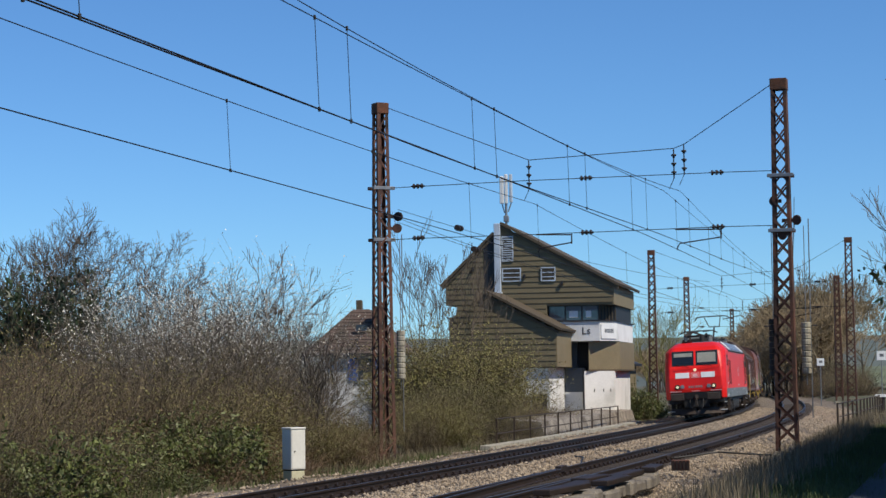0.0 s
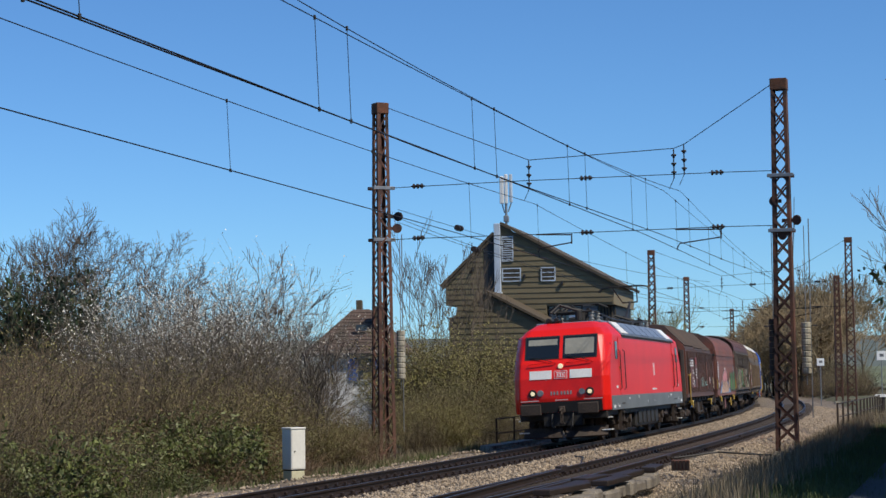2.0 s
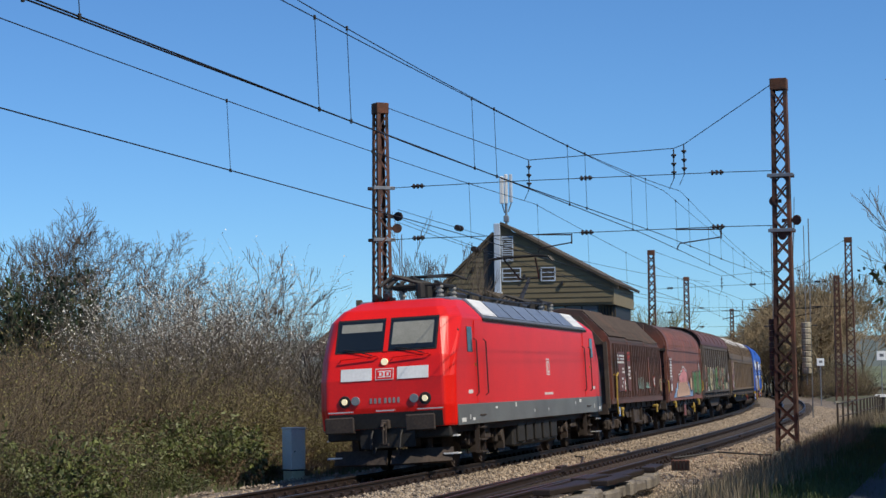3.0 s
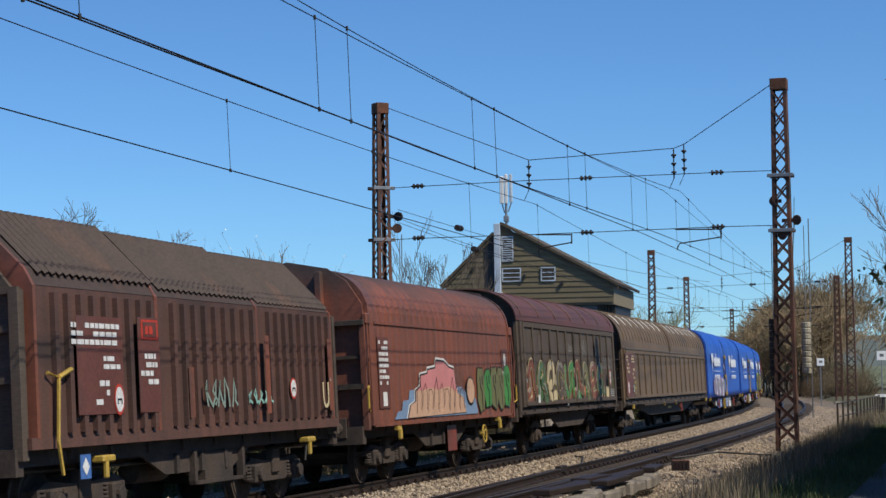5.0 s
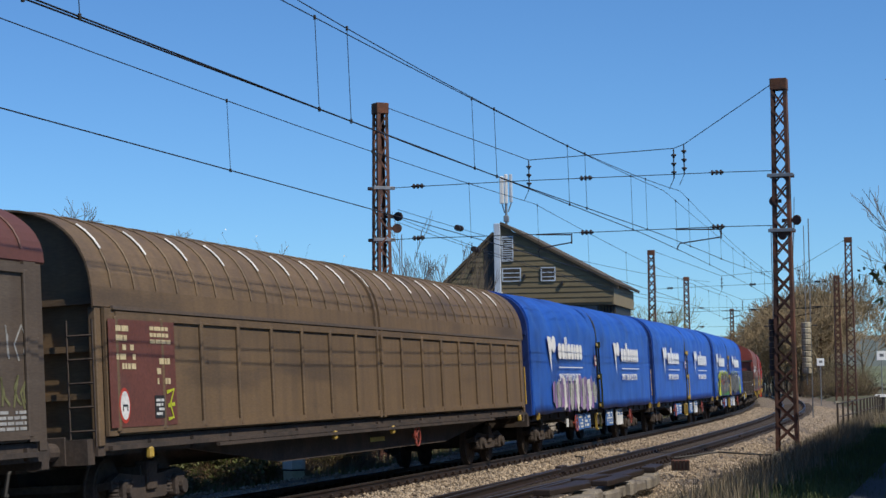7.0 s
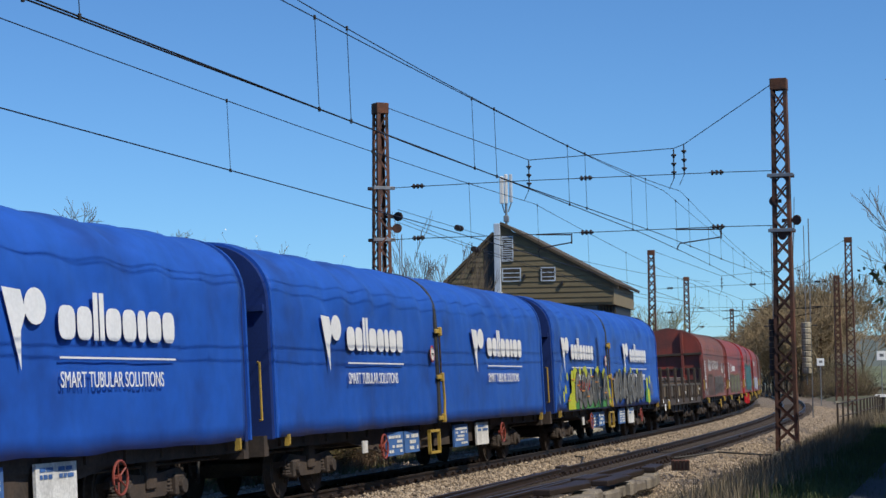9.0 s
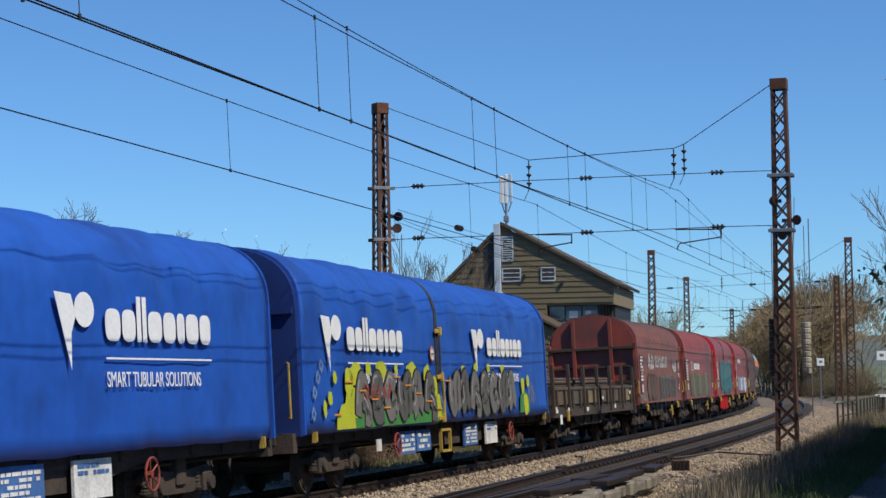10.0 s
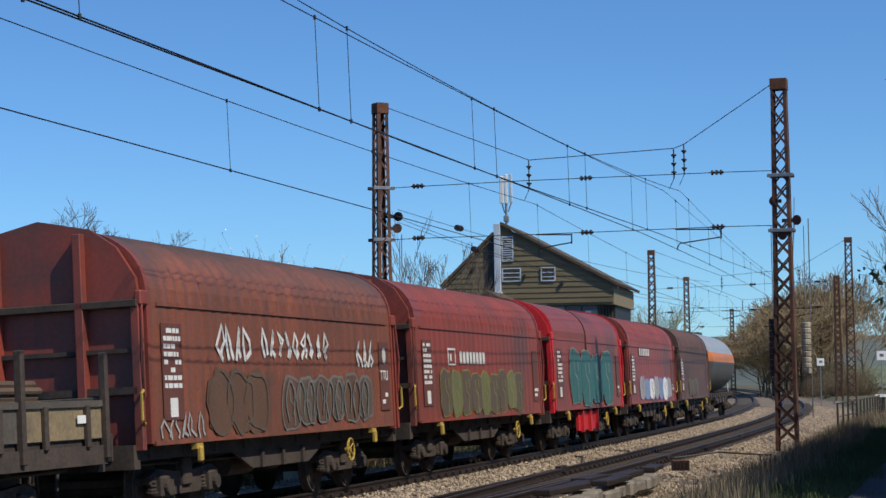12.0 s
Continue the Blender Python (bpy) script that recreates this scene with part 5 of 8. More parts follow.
def deco_pink(root, L):
    rng = random.Random(71)
    coil_plates(root, L, rng)
    y = 1.466
    dome = [(3.5, 1.16), (3.3, 1.42), (2.9, 1.5), (2.86, 1.72), (2.5, 1.8), (2.45, 2.04), (1.9, 2.08), (1.86, 2.16), (1.25, 2.2), (1.15, 2.36), (0.5, 2.34), (0.1, 2.22), (-0.3, 2.18), (-0.42, 1.8), (-0.6, 1.62), (-1.0, 1.55), (-1.25, 1.2)]
    steps = [(4.3, 1.16), (4.1, 1.3), (3.8, 1.32), (3.7, 1.5), (3.3, 1.52), (3.2, 1.7), (-0.9, 1.75), (-1.6, 1.5), (-2.1, 1.5), (-2.3, 1.16)]
    b = patch(root, "graffiti", steps, y, P_BLUE, "large pink and peach spray-painted graffiti")
    patch(b, "graffiti_outline", dome, y + 0.004, P_WHITE)
    d2 = [(x * 0.985 + 0.01, 1.16 + (z - 1.16) * 0.965) for x, z in dome]
    patch(b, "graffiti_line", d2, y + 0.008, P_BLACK)
    d3 = [(x * 0.955 + 0.04, 1.17 + (z - 1.16) * 0.92) for x, z in dome]
    patch(b, "graffiti_pink", d3, y + 0.012, P_PINK)
    low = [(x, min(z, 1.72 + 0.06 * math.sin(x * 5))) for x, z in d3]
    patch(b, "graffiti_peach", low, y + 0.016, P_PEACH)
    for k in range(9):
        x = 2.8 - k * 0.43
        stroke(b, [(x, 1.25 + 0.1 * (k % 2)), (x - 0.1, 1.7), (x - 0.3, 1.95 - 0.12 * (k % 3)), (x - 0.42, 1.6), (x - 0.35, 1.3)], y + 0.02, P_PLATE if k % 3 else P_BLACK, 0.022)
    c = blob(-1.62, 1.66, 0.75, 0.62, rng, 18, 2, 0.02)
    q = patch(b, "graffiti_ball", c, y + 0.02, P_BLACK)
    patch(q, "ball_fill", shrink(c, 0.045), y + 0.024, P_PEACH)
    letters(root, -2.3, -5.55, 1.2, 2.2, y + 0.004, [P_OLIVE, P_GREEN, P_OLIVE], P_BLACK, rng, 5, 0.035)
    rect_side(root, "red_box", -0.9, -0.15, 0.42, 0.95, 1.3, M_REDW)


def deco_scrawl(root, L):
    rng = random.Random(73)
    coil_plates(root, L, rng)
    y = 1.466
    scrawl(root, 3.35, 1.9, 2.2, 2.72, y, P_WHITE, rng, 4, 0.085)
    scrawl(root, 1.5, -1.85, 2.25, 2.7, y, P_WHITE, rng, 9, 0.085)
    scrawl(root, -3.4, -4.4, 2.1, 2.65, y, P_WHITE, rng, 3, 0.08)
    scrawl(root, 5.5, 3.9, 1.1, 1.5, y, P_PALEGREY, rng, 5, 0.045)
    fade = paint("thin_faded_spray", (0.13, 0.07, 0.045))
    for n, cx in enumerate((3.2, 2.4, 1.7)):
        b = patch(root, "graffiti_blot", blob(cx, 1.6, 1.1, 0.95, rng, 18, 2.2, 0.14), y + 0.002 * n, fade)
        stroke(b, flowing(blob(cx, 1.6, 1.0, 0.86, rng, 12, 2.2, 0.14)), y + 0.012 + 0.002 * n, P_GREYBROWN, 0.05)
    letters(root, 0.5, -4.3, 1.15, 2.0, y, [fade, P_GREYBROWN], P_GREY, rng, 6, 0.05)
    for n in range(9):
        cx = 0.3 - n * 0.5
        stroke(root, flowing([(cx, 1.25), (cx + 0.12, 1.6), (cx - 0.1, 1.9), (cx - 0.3, 1.7), (cx - 0.2, 1.35)]), y + 0.025 + 0.001 * n, P_GREY, 0.05)


P_GREYBROWN = paint("faded_spray", (0.115, 0.085, 0.062))


def deco_olive(root, L):
    rng = random.Random(75)
    coil_plates(root, L, rng, False)
    y = 1.466
    e = patch(root, "emblem_plate", [(3.4, 2.2), (2.75, 2.2), (2.75, 2.56), (3.4, 2.56)], y, P_WHITE)
    patch(e, "emblem_field", [(3.33, 2.24), (2.82, 2.24), (2.82, 2.52), (3.33, 2.52)], y + 0.004, M_REDW)
    bars(e, 2.9, 3.25, 2.26, 2.5, y + 0.008, 1, P_WHITE, rng)
    for k in range(8):
        rect_side(root, "brand_bar", 2.4 - k * 0.3, 2.2 - k * 0.3, 2.24, 2.5, y, P_WHITE)
    letters(root, 4.1, -3.8, 1.12, 2.1, y, [P_GREYBROWN, P_OLIVE, P_GREYBROWN], paint('spray_dull_lime', (0.24, 0.25, 0.07)), rng, 9, 0.03)


def deco_teal(root, L):
    rng = random.Random(77)
    coil_plates(root, L, rng, False)
    y = 1.485
    letters(root, 3.3, -3.6, 1.15, 2.7, y, [P_TEAL], P_PALEGREY, rng, 4, 0.03)
    g = Geo().box(-1.6, 1.6, 1.25, 1.33, 0.45, 0.98)
    part("bracing", g, M_BRIGHTRED, root)
    for k in (-1.2, 0, 1.2):
        part("brace_post", Geo().box(k - 0.06, k + 0.06, 1.33, 1.42, 0.4, 1.02), M_BRIGHTRED, root)


def deco_blue(root, L):
    rng = random.Random(79)
    coil_plates(root, L, rng, False)
    for k in range(6):
        rect_side(root, "brand_bar", 3.4 - k * 0.42, 3.15 - k * 0.42, 2.66, 2.9, 1.48, P_WHITE)
    letters(root, 3.6, -4.6, 1.15, 1.95, 1.466, [P_PALEGREY, P_BLUE, P_WHITE], P_PURPLE, rng, 7, 0.04)


def deco_dull(root, L):
    rng = random.Random(80)
    coil_plates(root, L, rng, False)
    letters(root, 2.6, -1.0, 1.2, 1.9, 1.466, [P_GREYBROWN], P_OLIVE, rng, 4, 0.03)


def deco_dark(root, L, z0, zs):
    rng = random.Random(81)
    y = 1.458
    for i in range(9):
        x = 6.0 - i * 1.25
        fat = blob(x, 1.75, 1.35, rng.uniform(0.8, 1.0), rng, 14, 2.4, 0.2)
        ground = patch(root, "graffiti_ground", fat, y + 0.003 + 0.003 * (i % 2), (P_RUSTY, P_DULLGREEN, P_GREYBROWN, P_OLIVE)[i % 4])
        for m in range(3):
            cx, cz = x + rng.uniform(-0.5, 0.5), rng.uniform(1.35, 2.1)
            patch(ground, "graffiti_blot", blob(cx, cz, rng.uniform(0.2, 0.4), rng.uniform(0.15, 0.35), rng, 10, 2.2, 0.25), y + 0.01 + 0.003 * m, (P_CREAM, P_PALEGREY, P_GREEN, P_ORANGE)[(i + m) % 4])
    curls(root, 9, 6.5, -4.7, 1.28, 2.4, y + 0.022, [P_RUSTY, P_DULLGREEN, P_CREAM, P_GREYBROWN, P_GREEN, P_RUSTY, P_OLIVE], P_CREAM, 0.2, 0.035, P_PALEGREY)
    scrawl(root, 0.7, -0.2, 2.62, 2.85, y, P_PALEGREY, rng, 4, 0.025)
    scrawl(root, -1.3, -2.4, 2.5, 3.05, y, P_PALEGREY, rng, 4, 0.03)
    scrawl(root, -4.4, -6.9, 2.15, 2.6, y, P_PALEGREY, rng, 8, 0.03)
    scrawl(root, -5.9, -6.9, 1.6, 2.0, y, P_OLIVE, rng, 4, 0.04)
    ring_sign(root, -5.25, 1.93, y + 0.115, 0.15, 0.23)
    patch(root, "graffiti_patch", [(-4.95, 1.3), (-5.6, 1.3), (-5.55, 1.66), (-5.0, 1.66)], y + 0.02, P_CREAM)
    for x0, z in ((5.4, 2.5), (4.5, 2.6), (5.5, 1.9)):
        rect_side(root, "bare_panel", x0 - 0.25, x0 + 0.25, z, z + 0.42, y, P_GREYBROWN)
    bars(root, -5.9, -6.6, 1.35, 1.6, y, 4, P_PALEGREY, rng)
    rect_side(root, "label_plate", 5.05, 5.3, 1.3, 1.5, y + 0.04, P_WHITE)


def deco_olive_wagon(root, L, z0, zs):
    rng = random.Random(83)
    y = 1.476
    x = L / 2 - 1.15
    p = rect_side(root, "data_panel", x - 1.45, x + 0.72, z0 + 0.1, zs - 0.14, 1.492, P_PLATE)
    y = 1.5
    bars(p, x - 0.1, x + 0.5, 2.05, 2.66, y, 5, P_CREAM, rng, fill=0.7)
    bars(p, x - 1.3, x - 0.6, 2.4, 2.66, y, 3, P_CREAM, rng, fill=0.9)
    bars(p, x - 1.25, x - 0.8, 1.85, 2.25, y, 3, P_CREAM, rng, fill=0.6)
    ring_sign(p, x + 0.3, 1.6, y, 0.17, 0.23)
    s = rect_side(root, "label_plate", x - 1.0, x - 0.68, 1.42, 1.72, y, P_BLACK, p)
    bars(s, x - 0.97, x - 0.71, 1.45, 1.69, y + 0.008, 4, P_WHITE, rng)
    for pts in ([(x - 1.1, 1.76), (x - 1.35, 1.8), (x - 1.2, 1.6), (x - 1.3, 1.42), (x - 1.12, 1.4)], [(x - 1.12, 1.58), (x - 1.36, 1.6)]):
        stroke(p, pts, y + 0.004, P_LIME, 0.05, "tag")
    # the joint between the two sliding walls, carried over the roof
    ring = [(yy * 1.03, z + (0.04 if z > zs else 0)) for yy, z in arc_profile(1.45, z0, zs, 4.16, 12, 2.5)]
    for xx in (-0.14, 0.14):
        part("wall_joint", Geo().loft([[(xx - 0.06, yy, z) for yy, z in ring], [(xx + 0.06, yy, z) for yy, z in ring]]), M_OLIVE, root)
    part("eaves_strip", Geo().box(-L / 2 + 0.6, L / 2 - 0.6, 1.46, 1.5, zs - 0.02, zs + 0.03), P_GREYBROWN, root)
    # white strips along the roof ribs paint in their sunlit edges
    prof = arc_profile(1.43, z0, zs, 4.16, 12, 2.5)
    top = [(yy * 1.03, z + 0.03) for yy, z in prof if z > 3.55 and yy > 0.0]
    n = 16
    w = (L - 1.4) / n
    for i in range(n * 2):
        if i % 2:
            continue
        xx = L / 2 - 0.7 - i * w / 2
        g = Geo().tube([(xx, yy, z) for yy, z in top[:4]], 0.016, 4)
        part("pale_rib", g, P_WHITE, root)
    for x in (L / 2 - 1.6, 3.0, -0.5, -L / 2 + 1.2):
        part("lashing_hook", Geo().box(x - 0.06, x + 0.06, 1.46, 1.54, 0.9, 1.05, c=0.02), M_YELLOW, root)
    brake_wheel(root, -2.2, 0.82, M_REDW, 1.5, 0.2)
    rect_side(root, "label_plate", -0.6, 0.3, 0.78, 0.86, 1.3, P_YELLOW)
    g = Geo().box(-L / 2 + 4, L / 2 - 4, 1.5, 1.56, 0.98, 1.03)
    part("running_rail", g, M_UNDER, root)


def wordmark(root, x, y, slogan=True):
    """The white emblem and the bars of a name, with the line and the words below it."""
    e = patch(root, "white_emblem", [(x + 1.42, 3.0), (x + 0.96, 2.98), (x + 0.84, 2.72), (x + 0.98, 2.5), (x + 1.0, 2.05)], y, P_CLOTHWHITE, "white printed emblem")
    patch(e, "emblem_dot", blob(x + 0.6, 2.8, 0.56, 0.44, random.Random(2), 20, 2, 0), y + 0.001, P_CLOTHWHITE)
    cx, lo, hi = x, 2.42, 2.84
    for i, w in enumerate((0.46, 0.42, 0.13, 0.13, 0.46, 0.42, 0.27, 0.45, 0.4)):
        top = 3.02 if i in (2, 3) else hi
        g = Geo().box(cx - w, cx, y, y + 0.004, lo, top) if w < 0.2 else Geo()
        if w > 0.2:
            b = blob(cx - w / 2, (lo + top) / 2, w, top - lo, random.Random(i), 18, 3.2, 0)
            g.loft([[(px, y, pz) for px, pz in b], [(px, y + 0.004, pz) for px, pz in b]])
        part("name_bar", g, P_CLOTHWHITE, root)
        cx -= w + 0.05
    rect_side(root, "white_rule", cx + 0.05, x, 2.19, 2.215, y, P_CLOTHWHITE, d=0.004)
    if slogan:
        side_text("SMART TUBULAR SOLUTIONS", 0.28, root, x, 1.84, y, P_CLOTHWHITE, 0.83)


P_CLOTHWHITE = mat("printed_white", (0.78, 0.79, 0.8), (0.7, 0.72, 0.74), 2, 0.6, 0, 0, 20, 0.08)


def tarp_common(root, L, rng, mid):
    y = 1.515
    wordmark(root, mid + 6.2, y)
    wordmark(root, mid - 4.3, y)
    ring_sign(root, mid + 0.5, 2.42, y, 0.16, 0.17)
    part("label_plate", Geo().box(2.55, 3.65, 1.3, 1.34, 0.48, 0.92), P_PLATEBLUE, root)
    bars(root, 2.65, 3.55, 0.52, 0.88, 1.345, 4, P_WHITE, rng, fill=0.7)
    part("label_plate", Geo().box(1.4, 2.45, 1.3, 1.34, 0.5, 0.92), P_PLATEBLUE, root)
    bars(root, 1.5, 2.35, 0.54, 0.88, 1.345, 3, P_WHITE, rng, fill=0.7)
    part("label_plate", Geo().box(-2.6, -1.4, 1.3, 1.34, 0.48, 0.95), P_PLATEBLUE, root)
    bars(root, -2.5, -1.5, 0.52, 0.9, 1.345, 5, P_WHITE, rng, fill=0.8)
    part("label_plate", Geo().box(-4.5, -3.4, 1.3, 1.34, 0.46, 0.95), P_WHITE, root)
    bars(root, -4.4, -3.5, 0.75, 0.92, 1.345, 2, P_PLATEBLUE, rng)
    brake_wheel(root, 4.1, 0.68, M_REDW, 1.42, 0.22)
    brake_wheel(root, -5.6, 0.68, M_REDW, 1.42, 0.22)
    part("label_plate", Geo().box(5.0, 5.3, 1.35, 1.37, 0.6, 0.82), P_WHITE, root)
    g = Geo()
    for a, b, c, d in ((0.1, 0.9, 0.42, 0.47), (0.1, 0.9, 0.85, 0.9), (0.1, 0.15, 0.42, 0.9), (0.85, 0.9, 0.42, 0.9)):
        g.box(a, b, 1.38, 1.44, c, d)
    part("step_frame", g, M_YELLOW, root)


def deco_tarp_purple(root, L, u):
    rng = random.Random(91)
    tarp_common(root, L, rng, u)
    for i in range(14):
        x = 7.4 - i * 0.46
        m = (P_PURPLE, P_PALEGREY, P_PURPLE, P_WHITE)[i % 4]
        p = patch(root, "graffiti_letter", blob(x, 1.5, 0.6, rng.uniform(0.6, 0.95), rng, 12, 2.2, 0.25), 1.515 + 0.003 * (i % 3), m)
        stroke(p, [(x + 0.2, 1.2), (x, 1.9), (x - 0.2, 1.4), (x - 0.25, 1.75)], 1.53, P_WHITE if i % 2 else P_GREEN, 0.035)


def deco_tarp_plain(root, L, u):
    tarp_common(root, L, random.Random(92), u)


def deco_tarp_grey(root, L, u):
    rng = random.Random(93)
    tarp_common(root, L, rng, u)
    y = 1.513
    base = [(7.9, 1.06)] + [(7.8 - 0.25 * k, 1.45 + 0.35 * noise.noise((k * 0.7, 2.0, 1.0))) for k in range(28)] + [(0.9, 1.06)]
    patch(root, "graffiti_ground", base, y, P_GREEN)
    base = [(8.1, 1.06)] + [(8.05 - 0.12 * k, 1.3 + 0.45 * abs(noise.noise((k * 0.9, 5.0, 1.0))) + 0.02 * k) for k in range(9)] + [(7.0, 1.06)]
    patch(root, "graffiti_ground", base, y + 0.003, P_LIME)
    for x, z, w, h in ((7.3, 1.85, 0.5, 0.5), (6.9, 2.0, 0.7, 0.4), (6.1, 2.1, 0.3, 0.25), (5.3, 2.08, 0.75, 0.32), (4.3, 2.1, 0.22, 0.2), (3.2, 2.08, 0.7, 0.34), (2.1, 2.0, 0.5, 0.4), (1.5, 1.7, 0.35, 0.5), (7.0, 1.5, 0.6, 0.6), (1.3, 1.35, 0.4, 0.5),
                       (8.4, 1.6, 0.22, 0.24), (8.7, 1.42, 0.18, 0.3), (8.1, 1.95, 0.2, 0.22), (-0.9, 2.05, 0.4, 0.3), (-2.0, 2.15, 0.3, 0.22), (-3.2, 2.15, 0.28, 0.2), (-4.6, 2.12, 0.34, 0.22), (-6.7, 1.75, 0.35, 0.4), (-7.3, 1.85, 0.3, 0.3), (-7.0, 1.3, 0.5, 0.5)):
        patch(root, "graffiti_blot", blob(x, z, w, h, rng, 14, 2.2, 0.16), y + 0.004, P_LIME)
    for x, z in ((9.2, 1.7), (9.0, 1.95), (8.8, 2.15), (9.3, 1.35), (0.9, 2.0), (0.75, 1.75), (0.95, 1.5)):
        stroke(root, [(x + 0.1, z), (x, z + 0.1), (x - 0.1, z), (x, z - 0.1), (x + 0.08, z - 0.02)], y, P_BLUE, 0.05)
    curls(root, 6, 7.0, 1.5, 1.06, 2.1, y + 0.008, [P_GREY, P_SMOKE], P_BLACK, 0.34, 0.04, P_PALEGREY)
    curls(root, 7, 0.4, -5.9, 1.06, 2.12, y + 0.008, [P_GREY, P_SMOKE], P_BLACK, 0.34, 0.045, P_PALEGREY)
    patch(root, "graffiti_ground", [(-6.3, 1.1), (-6.4, 1.5), (-6.8, 1.62), (-7.3, 1.5), (-7.4, 1.1)], y, P_GREEN)
    for k in range(11):
        x = 8.3 - k * 0.75
        rect_side(root, "paint_dash", x - 0.42, x, 1.3 + 0.08 * (k * 7 % 9), 1.33 + 0.08 * (k * 7 % 9), y + 0.03, P_ORANGE2)
    scrawl(root, 6.6, 4.8, 1.55, 1.85, y + 0.03, P_SIGNRED, rng, 5, 0.03)
    scrawl(root, -7.3, -8.0, 1.3, 1.8, y, P_PALEGREY, rng, 4, 0.03)


P_ORANGE2 = paint("spray_bright_orange", (0.75, 0.3, 0.04))
locomotive(61.5)
hood_wagon(11.7, 78.05)
coil_wagon("coil_wagon", "faded red-brown coil wagon with round hood and large pink graffiti", 11.9, M_BROWNRED, M_BROWNRED, 91.55, extra=deco_pink)
sliding_wall_wagon("dark brown sliding-wall wagon covered with graffiti", 14.6, M_DARKBROWN, M_MAROON, 105.45, 2, 6, False, deco_dark)
sliding_wall_wagon("long olive-brown sliding-wall wagon with rounded roof", 25.0, M_OLIVE, M_OLIVE, 126.3, 4, 8, True, deco_olive_wagon)
tarp_wagon("long wagon under blue tarpaulin with white emblem and purple graffiti", 20.7, 149.5, deco_tarp_purple, 0.5)
tarp_wagon("long wagon under clean blue tarpaulin with white lettering", 20.75, 171.0, deco_tarp_plain, 0.2)
tarp_wagon("long wagon under blue tarpaulin with grey and yellow graffiti", 19.8, 192.35, deco_tarp_grey, 1.1)
stake_wagon(13.7, 209.75)
coil_wagon("coil_wagon", "red-brown coil wagon with round hood and white graffiti scrawl", 12.0, M_BROWNRED, M_REDW, 223.7, extra=deco_scrawl)
coil_wagon("coil_wagon", "red coil wagon with round hood and olive graffiti", 12.25, M_REDW, M_REDW, 237.0, extra=deco_olive)
coil_wagon("coil_wagon", "bright red coil wagon with teal graffiti", 11.4, M_REDW, M_BRIGHTRED, 250.15, False, 0.6, extra=deco_teal)
coil_wagon("coil_wagon", "red coil wagon with pale blue graffiti along its foot", 11.9, M_REDW, M_REDW, 263.2, extra=deco_blue)
coil_wagon("coil_wagon", "dull brown coil wagon with round hood", 11.5, M_BROWN, M_BROWN, 276.4, extra=deco_dull)
tank_wagon(15.5, 291.6)
# ---- lattice masts and overhead line ----
M_MASTCAP = mat("rust_cap", (0.16, 0.06, 0.03), (0.08, 0.04, 0.025), 4, 0.9, 0.1, 0.3, 30, 0.4)
M_WIRE = mat("dark_wire", (0.03, 0.028, 0.026), None, 3, 0.6, 0.5)
M_CONCRETE = mat("weight_concrete", (0.42, 0.39, 0.31), (0.32, 0.29, 0.23), 4, 0.9, 0, 0.3, 30, 0.25, (0.16, 0.14, 0.11), 3, 0.4)
M_ZINC = mat("galvanised", (0.32, 0.33, 0.34), None, 3, 0.5, 0.7)
M_INS = mat("insulator_glaze", (0.03, 0.02, 0.017), None, 3, 0.55)


def lattice_mast(x, y, z0, z1, turn, w0=0.62, w1=0.42, label="tall rusty steel lattice mast of the overhead line"):
    """Two channel legs that lean together, laced with crossed flats on both faces; z0 foot, z1 top."""
    root = thing("lattice_mast", label, "mast", Matrix.Translation((x, y, z0)) @ pose(0, 0, 0, 0, 0, turn), "overhead line masts")
    H, d = z1 - z0, 0.34
    for s in (-1, 1):
        g = Geo()
        rings = []
        for z, w in ((0, w0), (H, w1)):
            a, b = s * (w / 2), s * (w / 2 - 0.09)
            rings.append([(a, -d / 2, z), (b, -d / 2, z), (b, -d / 2 + 0.014, z), (a - s * 0.014, -d / 2 + 0.014, z),
                          (a - s * 0.014, d / 2 - 0.014, z), (b, d / 2 - 0.014, z), (b, d / 2, z), (a, d / 2, z)])
        g.loft(rings)
        part("leg", g, M_RUST, root)
    n = int(H / 0.52)
    for face in (-1, 1):
        for i in range(n):
            za, zb = 0.25 + i * (H - 0.6) / n, 0.25 + (i + 1) * (H - 0.6) / n
            wa, wb = (w0 + (w1 - w0) * q / H for q in (za, zb))
            yy = face * (d / 2 + 0.004)
            for s in (-1, 1):
                p, q = Vector((s * (wa / 2 - 0.03), yy, za)), Vector((-s * (wb / 2 - 0.03), yy + face * 0.006 * (s + 1), zb))
                t = (q - p).normalized().cross(Vector((0, 1, 0))) * 0.024
                g = Geo()
                g.loft([[p - t, p + t, p + t + Vector((0, face * 0.006, 0)), p - t + Vector((0, face * 0.006, 0))],
                        [q - t, q + t, q + t + Vector((0, face * 0.006, 0)), q - t + Vector((0, face * 0.006, 0))]])
                part("lacing_bar", g, M_RUST, root)
    g = Geo().box(-w1 / 2 - 0.02, w1 / 2 + 0.02, -d / 2 - 0.02, d / 2 + 0.02, H - 0.32, H, c=0.01)
    part("head_plate", g, M_MASTCAP, root)
    g = Geo().box(-w0 / 2 - 0.1, w0 / 2 + 0.1, -d / 2 - 0.1, d / 2 + 0.1, -0.6, -0.08, c=0.03)
    part("footing", g, M_CONCRETE, root)
    return root


